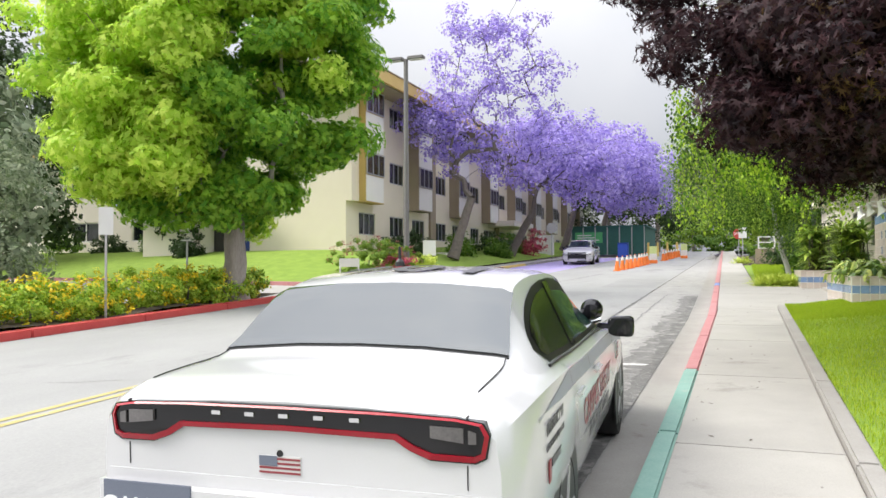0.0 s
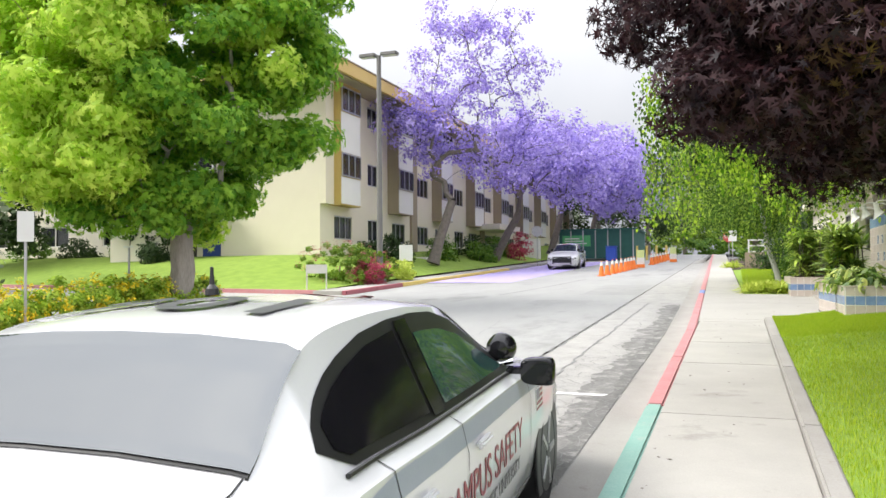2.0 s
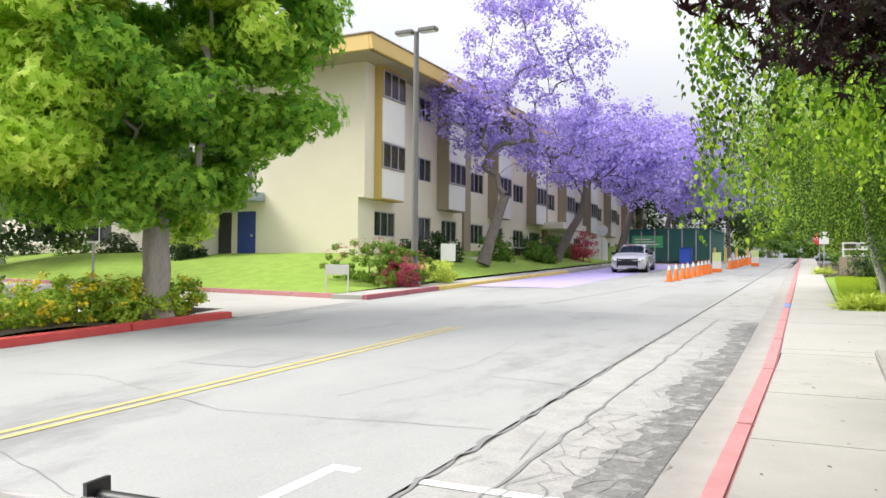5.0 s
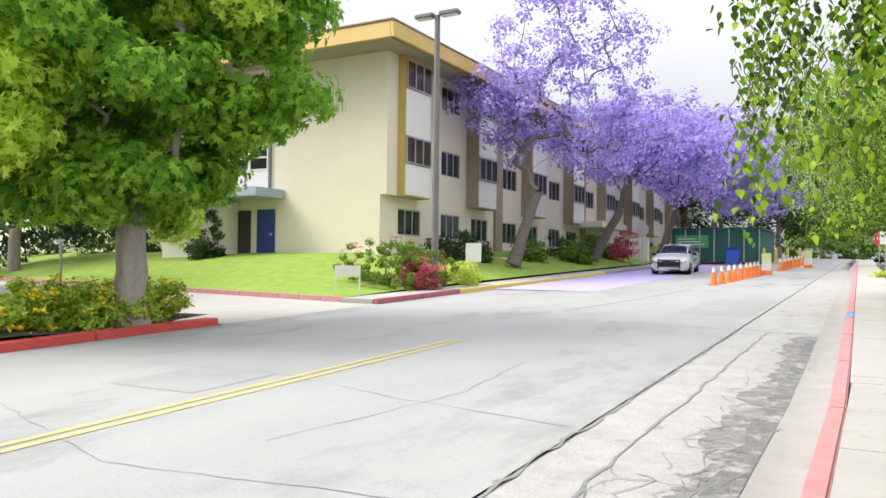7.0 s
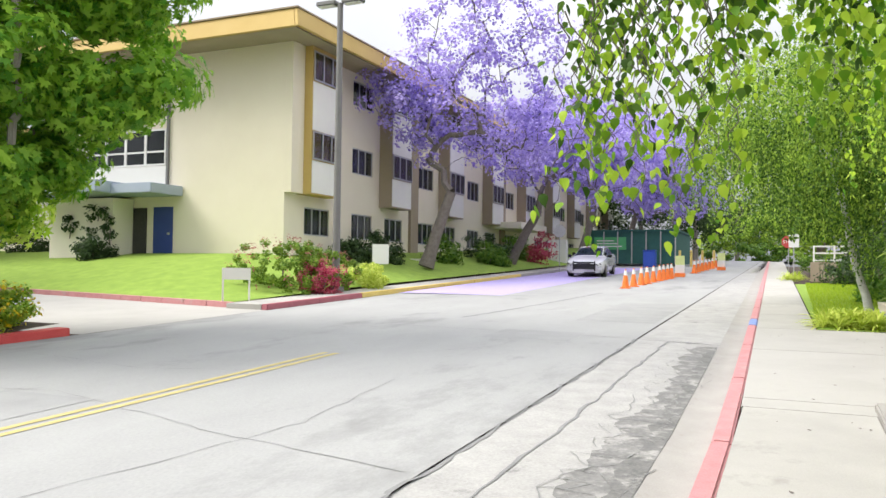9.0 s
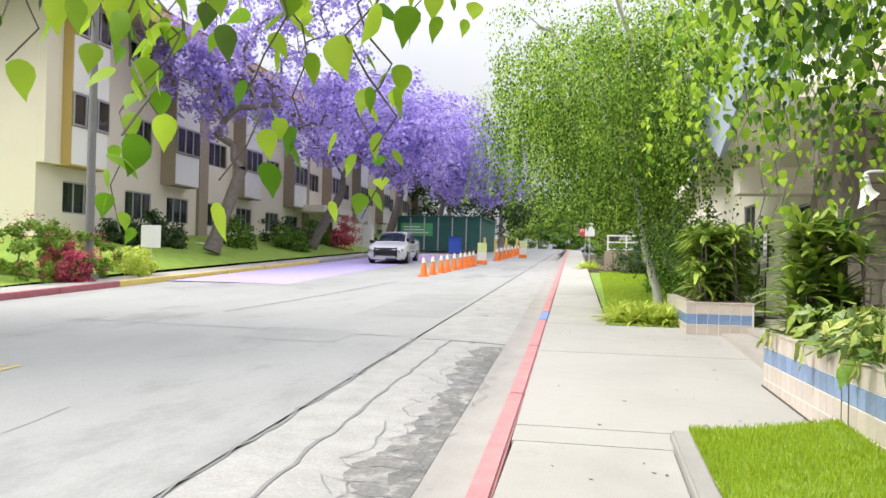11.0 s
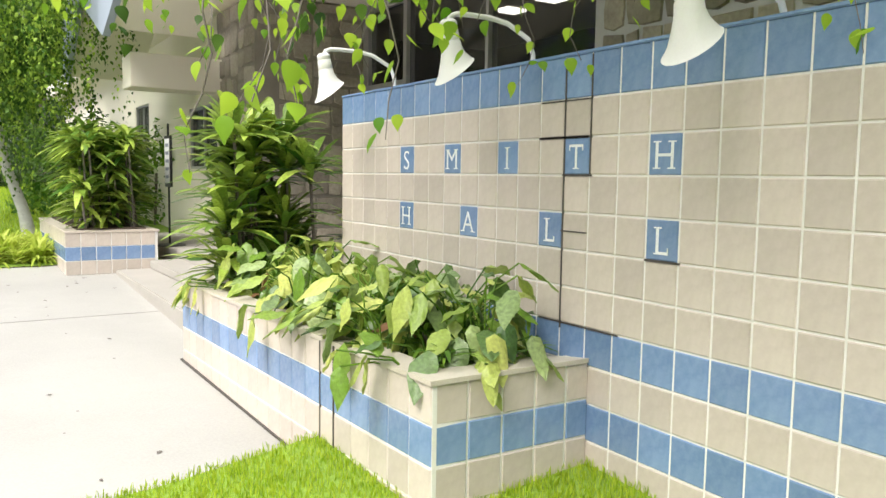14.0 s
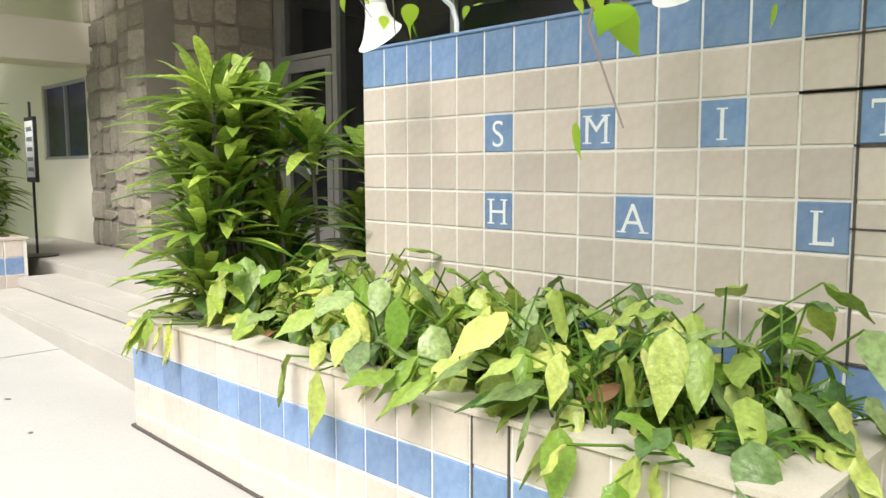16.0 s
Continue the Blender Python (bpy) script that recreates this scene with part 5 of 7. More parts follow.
WB = [0.80, 0.83, 0.845, 0.855, 0.855, 0.855, 0.85, 0.847, 0.845, 0.84, 0.84, 0.84, 0.84, 0.84, 0.84, 0.83, 0.82, 0.80, 0.74, 0.68, 0.6]
WM = [0.86, 0.90, 0.925, 0.945, 0.95, 0.95, 0.95, 0.947, 0.945, 0.935, 0.935, 0.935, 0.935, 0.935, 0.94, 0.95, 0.95, 0.925, 0.86, 0.78, 0.68]


def car_section(s):
    zt, wt, zb, wb, wm = (float(np.interp(s, ST, q)) for q in (ZT, WT, ZB, WB, WM))
    return [(0.0, zt), (wt * 0.45, zt - 0.006), (wt * 0.93, zt - 0.03), (wt, zt - 0.05 * min(1, (zt - zb) * 4 + 0.3)), (wb, zb), (wb + (wm - wb) * 0.7, zb - 0.035), (wm, zb - 0.16), (wm, 0.62), (wm - 0.015, 0.46), (wm - 0.05, 0.30), (wm - 0.10, 0.20), (0.0, 0.19)]


def smooth_tab(tab):
    """Softens a profile without moving its ends."""
    xs = np.linspace(0, 5.04, 85)
    v = np.interp(xs, ST, tab)
    for _ in range(2):
        v[1:-1] = (v[:-2] + 2 * v[1:-1] + v[2:]) / 4
    return xs, v


ROUND = [smooth_tab(q) for q in (ZT, WT, ZB, WB, WM)]
ST = list(ROUND[0][0])
ZT, WT, ZB, WB, WM = (list(q[1]) for q in ROUND)


def car_piece(s0, s1, j0, j1, sides=(1, -1), off=0.0, n=None):
    """A patch of the car's skin between stations and section points, pushed out by off."""
    bm = bmesh.new()
    n = n or max(2, int((s1 - s0) / 0.06))
    for sd in sides:
        rows = []
        for i in range(n + 1):
            s = s0 + (s1 - s0) * i / n
            c = car_section(s)
            row = []
            for j in range(j0, j1 + 1):
                a, b = c[max(0, j - 1)], c[min(len(c) - 1, j + 1)]
                t = Vector((b[0] - a[0], b[1] - a[1]))
                t = t.normalized() if t.length > 1e-6 else Vector((1, 0))
                nx, nz = -t.y, t.x
                x = c[j][0] + nx * off * (1 if j not in (0,) else 0)
                row.append(bm.verts.new((sd * x, s, c[j][1] + nz * off if j else c[j][1] + off)))
            rows.append(row)
        for i in range(n):
            for j in range(j1 - j0):
                q = (rows[i][j], rows[i + 1][j], rows[i + 1][j + 1], rows[i][j + 1])
                bm.faces.new(q if sd < 0 else q[::-1])
    bmesh.ops.remove_doubles(bm, verts=bm.verts, dist=0.0005)
    bmesh.ops.recalc_face_normals(bm, faces=bm.faces)
    return bm


def side_pane(sd, s0, s1, low, high, off, n=24):
    """A side-window patch between stations; low and high give its edges' heights."""
    bm = bmesh.new()
    rows = []
    for i in range(n + 1):
        s = s0 + (s1 - s0) * i / n
        c = car_section(s)
        (x3, z3), (x4, z4) = c[3], c[4]
        row = []
        for k in range(5):
            z = low(s) + (max(high(s), low(s) + 0.004) - low(s)) * k / 4
            g_ = (z - z4) / (z3 - z4)
            row.append(bm.verts.new((sd * (x4 + (x3 - x4) * g_ + off), s, z + off * 0.4)))
        rows.append(row)
    for i in range(n):
        for k in range(4):
            q = (rows[i][k], rows[i + 1][k], rows[i + 1][k + 1], rows[i][k + 1])
            bm.faces.new(q if sd > 0 else q[::-1])
    return bm


def window_top(s):
    """The arched upper edge of the side windows."""
    return float(np.interp(s, [0.98, 1.0, 1.04, 1.12, 1.22, 1.36, 1.6, 1.9, 2.2, 2.5, 2.8, 3.05, 3.3, 3.45], [1.13, 1.17, 1.215, 1.27, 1.315, 1.355, 1.40, 1.42, 1.42, 1.40, 1.335, 1.24, 1.115, 1.035]))


def window_sill(s):
    return car_section(s)[4][1] + 0.012 + 0.07 * max(0, 1.14 - s) / 0.16


def on_roof(ob, off=0.012):
    """Lays flat lettering on the curved roof."""
    mw = ob.matrix_basis.copy()
    inv = mw.inverted()
    for v in ob.data.vertices:
        p = mw @ v.co
        c = car_section(p.y)
        p.z = float(np.interp(abs(p.x), [c[0][0], c[1][0], c[2][0], c[3][0]], [c[0][1], c[1][1], c[2][1], c[3][1]])) + off
        v.co = inv @ p
    return ob


def flank_strip(sd, s0, s1, low, high, off=0.003, n=60):
    """A sticker on the flank between two heights, following the skin."""
    bm = bmesh.new()
    last = None
    for i in range(n + 1):
        v = s0 + (s1 - s0) * i / n
        c = car_section(v)[4:9]
        zs, xs = [q[1] for q in c][::-1], [q[0] for q in c][::-1]
        row = []
        for k in range(4):
            z = low(v) + (high(v) - low(v)) * k / 3
            row.append(bm.verts.new((sd * (float(np.interp(z, zs, xs)) + off), v, z + off * 0.5)))
        if last:
            for k in range(3):
                q = (last[k], row[k], row[k + 1], last[k + 1])
                bm.faces.new(q if sd > 0 else q[::-1])
        last = row
    return bm


def patrol_car(m, label):
    car = thing("patrol_car", m, label, "car")
    bm = car_piece(0, 5.04, 0, 11)
    for s in (0.0, 5.04):
        vs = sorted([v for v in bm.verts if abs(v.co.y - s) < 1e-4], key=lambda v: math.atan2(v.co.z - 0.7, v.co.x))
        try:
            bm.faces.new(vs)
        except ValueError:
            pass
    bmesh.ops.recalc_face_normals(bm, faces=bm.faces)
    body = part("body", bm, M_carwhite, car, smooth=True)
    bm = boxes((-0.89, 0.89, -0.06, 0.25, 0.25, 0.74), bevel=0.055)
    part("rear_bumper", bm, M_carwhite, car, smooth=True)
    part("front_bumper", boxes((-0.86, 0.86, 4.72, 5.03, 0.25, 0.6), bevel=0.08), M_carwhite, car, smooth=True)
    part("lower_bumper", boxes((-0.75, 0.75, -0.065, -0.02, 0.24, 0.34), bevel=0.01), M_black, car)
    # glass
    part("rear_window", car_piece(0.73, 1.16, 0, 3, off=0.012, n=43), M_rglass, car, "sloping grey-tinted rear window", smooth=True)
    for sd in (1, -1):
        bm = bmesh.new()
        tube(bm, [(sd * c_[3][0], v, c_[3][1] + 0.003) for v, c_ in ((v, car_section(v)) for v in (0.72, 0.8, 0.88, 0.96, 1.04, 1.1, 1.17))], 0.005, 6)
        part("rear_window_border", bm, M_black, car, "black window border", smooth=True)
    part("rear_window_border", car_piece(0.722, 0.735, 0, 3, off=0.006), M_black, car, smooth=True)
    part("windscreen", car_piece(2.76, 3.72, 0, 3, off=0.006, n=64), M_cglass, car, smooth=True)
    for sd in (1, -1):
        part("window_surround", side_pane(sd, 0.98, 3.46, window_sill, window_top, 0.005, 60), M_black, car, "black window surround", smooth=True)
        part("side_window", side_pane(sd, 1.07, 1.92, lambda v: window_sill(v) + 0.03, lambda v: window_top(v) - 0.045, 0.009), M_gloss, car, "black tinted rear door window", smooth=True)
        part("side_window", side_pane(sd, 2.13, 3.3, lambda v: window_sill(v) + 0.03, lambda v: window_top(v) - 0.08, 0.009), M_sglass, car, "dark green tinted front door window", smooth=True)
        part("pillar", side_pane(sd, 1.95, 2.10, lambda v: window_sill(v) + 0.01, lambda v: window_top(v) - 0.015, 0.013, 4), M_gloss, car, "glossy black door pillar", smooth=True)
        bm = bmesh.new()
        tube(bm, [(sd * (car_section(v)[4][0] + 0.012), v, car_section(v)[4][1] + 0.006) for v in [1.05 + 0.08 * q for q in range(30)]], 0.009, 6)
        part("sill_strip", bm, M_black, car, "black sill strip", smooth=True)
        part("stripe", flank_strip(sd, 0.36, 4.3, lambda v: car_section(v)[4][1] - 0.125 + 0.03 * (v < 0.9) * (0.9 - v), lambda v: car_section(v)[4][1] - 0.12 + 0.075 * min(1, (v - 0.36) / 0.9)), M_slate_light, car, "slate-blue flank stripe tapering to the rear", smooth=True)
        # doors: seams and handles
        for s in (1.28, 2.10, 3.46):
            part("door_gap", car_piece(s, s + 0.008, 4, 9, (sd,), off=0.0045, n=1), M_black, car)
        for s in (1.40, 2.22):
            bm = boxes((sd * 0.955 - 0.02, sd * 0.955 + 0.02, s, s + 0.19, 0.83, 0.865), bevel=0.012)
            part("door_handle", bm, M_carwhite, car, smooth=True)
        # mirror
        bm = bmesh.new()
        bmesh.ops.create_uvsphere(bm, u_segments=20, v_segments=12, radius=1.0)
        for v in bm.verts:
            q = v.co.copy()
            v.co = (0.10 * math.copysign(abs(q.x) ** 0.5, q.x), 0.085 * max(-0.55, q.y) + 0.03, (0.078 + 0.012 * sd * q.x) * math.copysign(abs(q.z) ** 0.5, q.z))
        mi = part("mirror", bm, M_gloss, car, "black wing mirror", smooth=True, m=pose(sd * 1.02, 3.26, 1.00))
        part("mirror_glass", boxes((-0.075, 0.075, -0.0205, -0.018, -0.045, 0.045)), M_gloss, mi)
        part("mirror_arm", boxes((sd * 0.84, sd * 0.98, 3.27, 3.33, 0.98, 1.02), bevel=0.01), M_gloss, car)
        # spot lamp
        bm = bmesh.new()
        lathe(bm, [(0, -0.07), (0.05, -0.06), (0.082, -0.02), (0.088, 0.03), (0.085, 0.05), (0, 0.055)], 20, pose(0, 0, 0, -90, 0, 0))
        sp = part("spot_lamp", bm, M_gloss, car, "black pillar spot lamp with chrome mount", smooth=True, m=pose(sd * 0.79, 3.38, 1.11))
        bm = bmesh.new()
        tube(bm, [(0.09 * -sd, -0.06, -0.12), (-0.03 * sd, -0.03, -0.09), (0.07 * sd, 0, -0.07)], 0.022, 8)
        part("mount", bm, M_chrome, sp, "chrome mount", smooth=True)
        # wheels
        for s in (0.99, 4.04):
            bm = bmesh.new()
            lathe(bm, [(0.0, 0.0), (0.40, 0.0), (0.405, 0.012), (0.39, 0.016), (0.0, 0.014)], 32, pose(sd * 0.928, s, 0.37, 0, 90 * sd, 0))
            for v in bm.verts:
                v.co.z = max(v.co.z, 0.15)
            # body is uncut: a black disc stands for the shaded wheel well
            part("wheel_arch", bm, M_black, car)
            wh = part("wheel", lathe(bmesh.new(), [(0, -0.02), (0.235, -0.02), (0.25, 0.0), (0.25, 0.01), (0.20, 0.004), (0.06, -0.01), (0.05, 0.014), (0, 0.018)], 28), M_black, car, m=pose(sd * 0.93, s, 0.35, 0, 90 * sd, 0), smooth=True)
            part("tyre", lathe(bmesh.new(), [(0.245, -0.22), (0.335, -0.22), (0.352, -0.19), (0.355, -0.03), (0.34, 0.005), (0.27, 0.016), (0.245, 0.0)], 36), M_tyre, wh, smooth=True)
            for k in range(5):
                bm = boxes((-0.022, 0.022, 0.05, 0.235, 0.0, 0.02), bevel=0.005)
                bm.transform(Matrix.Rotation(k * 2 * math.pi / 5, 4, "Z"))
                part("spoke", bm, M_steel, wh)
    # lid seams
    for sd in (1, -1):
        part("lid_gap", boxes((sd * 0.735 - 0.002, sd * 0.735 + 0.002, -0.003, 0.004, 0.76, 0.85)), M_black, car)
        bm = bmesh.new()
        tube(bm, [(sd * q[3][0] * 0.985, s_, q[3][1] + 0.0045) for s_, q in ((v, car_section(v)) for v in (0.16, 0.25, 0.35, 0.45, 0.55, 0.65, 0.72))], 0.003, 5)
        part("lid_gap", bm, M_black, car)
    # tail lamps: one wide band with swept ends and a red light loop

    def prism(pts, y0, y1):
        bm = bmesh.new()
        lo, hi = [bm.verts.new((x, y1 + 0.08 * max(0, abs(x) - 0.62), z)) for x, z in pts], [bm.verts.new((x, y0 + 0.08 * max(0, abs(x) - 0.62), z)) for x, z in pts]
        bm.faces.new(hi)
        for k in range(len(pts)):
            bm.faces.new((lo[k], lo[(k + 1) % len(pts)], hi[(k + 1) % len(pts)], hi[k]))
        bmesh.ops.recalc_face_normals(bm, faces=bm.faces)
        return bm

    half = [(0.0, 0.975), (0.45, 0.972), (0.70, 0.962), (0.80, 0.945), (0.825, 0.90), (0.81, 0.815), (0.77, 0.795), (0.60, 0.80), (0.52, 0.83), (0.46, 0.868), (0.0, 0.875)]
    outline = half + [(-x, z) for x, z in half[-2:0:-1]]
    rl = part("tail_lamp", prism(outline, -0.02, 0.1), M_gloss, car, "full-width dark tail lamp band with red light loop")
    inner = [(0.0, 0.963), (0.45, 0.960), (0.70, 0.950), (0.785, 0.935), (0.803, 0.897), (0.79, 0.835), (0.762, 0.822), (0.608, 0.826), (0.532, 0.853), (0.47, 0.890), (0.0, 0.897)]
    inner = inner + [(-x, z) for x, z in inner[-2:0:-1]]
    bm = bmesh.new()
    back_y = lambda x: 0.08 * max(0, abs(x) - 0.62)
    ra = [bm.verts.new((x * 0.992, -0.022 + back_y(x), 0.888 + (z - 0.888) * 0.95)) for x, z in outline]
    rb_ = [bm.verts.new((x, -0.030 + back_y(x), z)) for x, z in inner]
    rc_ = [bm.verts.new((x, -0.018 + back_y(x), z)) for x, z in inner]
    for k in range(len(ra)):
        q = (k + 1) % len(ra)
        bm.faces.new((ra[k], ra[q], rb_[q], rb_[k]))
        bm.faces.new((rb_[k], rb_[q], rc_[q], rc_[k]))
    bmesh.ops.recalc_face_normals(bm, faces=bm.faces)
    part("light_loop", bm, M_redlamp, rl, "deep red light loop")
    for sd in (1, -1):
        part("clear_lens", prism([(sd * 0.60, 0.93), (sd * 0.725, 0.925), (sd * 0.725, 0.87), (sd * 0.60, 0.885)], -0.026, 0.0), M_greylamp, rl, "smoked clear lens")
        part("clear_lens", prism([(sd * 0.742, 0.918), (sd * 0.772, 0.91), (sd * 0.772, 0.868), (sd * 0.742, 0.868)], -0.026, 0.0), M_greylamp, rl, "smoked clear lens")
        part("lens_gap", boxes((sd * 0.735 - 0.002, sd * 0.735 + 0.002, -0.006, 0.05, 0.80, 0.965)), M_black, rl)
    rl.location.z = 0.065
    for k in range(5):
        part("badge_bar", boxes((-0.30 + k * 0.15 - 0.02, -0.30 + k * 0.15 + 0.02, -0.028, -0.018, 0.926, 0.942), bevel=0.001), M_chrome, rl, "small chrome badge")
    part("lock", lathe(bmesh.new(), [(0, 0.0), (0.014, 0.0), (0.012, 0.006), (0, 0.006)], 14), M_black, car, m=pose(-0.03, -0.001, 0.845, 90, 0, 0))
    part("lid_button", lathe(bmesh.new(), [(0, 0.0), (0.012, 0.0), (0.01, 0.005), (0, 0.005)], 14), M_black, car, m=pose(0, 0.0, 0.985, 90, 0, 0))
    fl = part("flag_sticker", boxes((-0.12, 0.06, -0.003, 0.02, 0.765, 0.835)), M_signback, car, "small flag sticker in red, white and blue")
    part("canton", boxes((-0.12, -0.04, -0.006, -0.0035, 0.795, 0.835)), M_slate, fl)
    for k in range(4):
        part("bar", boxes((-0.04 if k > 1 else -0.12, 0.06, -0.006, -0.0035, 0.766 + k * 0.018, 0.774 + k * 0.018)), M_letred, fl)
    pt = part("rear_panel", boxes((-0.82, -0.40, -0.066, -0.055, 0.50, 0.705), bevel=0.002), M_slate, car, "slate panel on the bumper")
    letters("CAMPUS", 0.115, M_letter, pt, face(-0.61, -0.067, 0.56, 1, 0), "lettering", "white capitals", bold=0.003)
    plt = part("number_plate", boxes((-0.16, 0.16, -0.068, -0.055, 0.50, 0.64), bevel=0.004), M_signback, car, "pale number plate")
    part("text_bar", boxes((-0.12, 0.12, -0.071, -0.0685, 0.54, 0.60)), M_slate, plt)
    # roof number, aerial
    for k, ch in enumerate("901"):
        on_roof(letters(ch, 0.6, M_letdark, car, pose((k - 1) * 0.345, 1.42, 1.5), "roof_number", "charcoal roof numeral", 0.0, 0.01))
    on_roof(letters("C", 0.52, M_letred, car, pose(-0.05, 2.62, 1.5, 0, 0, -90), "roof_letter", "dark red roof letter", 0.0, 0.004))
    an = part("aerial", lathe(bmesh.new(), [(0, 0), (0.035, 0), (0.03, 0.03), (0.012, 0.05), (0.008, 0.13), (0, 0.135)], 12), M_black, car, m=pose(-0.34, 2.2, 1.500))
    # flank lettering
    for sd in (1, -1):
        ay = 1 if sd > 0 else -1
        x = sd * 0.9385
        letters("CAMPUS SAFETY", 0.22, M_letdark if sd < 0 else M_letred, car, face(x, 2.48, 0.60, 0, ay), "lettering", "dark door lettering", 0.001, 0.0, width=1.5)
        letters("AZUSA PACIFIC UNIVERSITY", 0.10, M_letdark, car, face(x, 2.55, 0.49, 0, ay), "lettering", "small dark door lettering", 0.001, width=1.2)
        x2 = sd * 0.9505
        letters("EMERGENCY 911", 0.075, M_letdark, car, face(x2, 0.66 if sd > 0 else 0.66, 0.86, 0, ay), "lettering", "dark red wing lettering", 0.001, 0.001, width=0.42)
        letters("CAMPUS SAFETY (626) 815-3898", 0.042, M_letdark, car, face(x2, 0.66, 0.795, 0, ay), "lettering", "small wing lettering", 0.001, width=0.46)
        part("emblem", boxes((x2 - 0.002, x2 + 0.003, 0.47, 0.52, 0.66, 0.75)), M_letred, car, "dark red tower emblem")
        part("emblem_text", boxes((x2 - 0.002, x2 + 0.003, 0.55, 0.78, 0.71, 0.74)), M_letdark, car)
    # wing flag
    wf = part("wing_flag", boxes((0.945, 0.9505, 3.62, 3.82, 0.70, 0.83)), M_signback, car, "small flag on the front wing")
    part("canton", boxes((0.951, 0.953, 3.62, 3.71, 0.765, 0.83)), M_slate, wf)
    for k in range(4):
        part("bar", boxes((0.951, 0.953, 3.62 + 0.09 * (k > 1), 3.82, 0.702 + k * 0.034, 0.718 + k * 0.034)), M_letred, wf)
    # push bar and front
    pb = part("push_bar", boxes((-0.50, 0.50, 5.03, 5.07, 0.38, 0.5), bevel=0.01), M_black, car, "black push bar", smooth=True)
    for x in (-0.52, 0.52):
        bm = boxes((x - 0.03, x + 0.03, 4.98, 5.14, 0.3, 0.80), bevel=0.02)
        for v in bm.verts:
            if v.co.z > 0.7:
                v.co.z -= 3.0 * (v.co.y - 5.06) ** 2 + 0.1 * (v.co.z < 0.79)
        part("upright", bm, M_black, pb, smooth=True)
    for z in (0.42, 0.57, 0.72):
        part("cross_bar", tube(bmesh.new(), [(-0.5, 5.06, z), (0.5, 5.06, z)], 0.032, 10), M_black, pb, smooth=True)
    part("grille", boxes((-0.55, 0.55, 5.0, 5.06, 0.42, 0.64), bevel=0.01), M_black, car)
    for sd in (1, -1):
        part("head_lamp", boxes((sd * 0.68 - 0.14, sd * 0.68 + 0.14, 4.72, 4.985, 0.57, 0.69), bevel=0.04), M_greylamp, car, "headlamp", smooth=True)
    part("underside", boxes((-0.8, 0.8, 0.2, 4.9, 0.16, 0.22)), M_black, car)
    return car


SLOPE = math.degrees(math.atan(GRADE))
car = patrol_car(pose(-1.69, 3.2, road_z(3.2) + 0.01, SLOPE, 0, 3.6), "white campus patrol saloon with slate stripes parked at the green kerb")
far_car = copy_thing(car, pose(-9.75, 52.4, road_z(52.4) + 0.04, -SLOPE, 0, 184.6))
tagged(far_car, "white patrol saloon with a black push bar facing downhill", "car")

# ---- trees ----


def tree(name, label, base, top, r0, tips, bark, crowns, seed=1):
    """crowns: (part name, blobs, count, size, template, material, shell, clump, sub)."""
    ob = thing(name, pose(0, 0, 0), label, "tree")
    part("trunk", limbs(bmesh.new(), base, top, r0, tips, seed=seed), bark, ob, smooth=True)
    for k, (nm, blobs, n, size, (tv, tf), m_, shell, clump, sub) in enumerate(crowns):
        P, N = blob_points(blobs, n, seed * 17 + k, shell, clump, sub)
        S = size * np.random.default_rng(seed + k).uniform(0.6, 1.25, n)
        cloud(nm, m_, ob, P, N, S, tv, tf, seed=seed + k)
    return ob


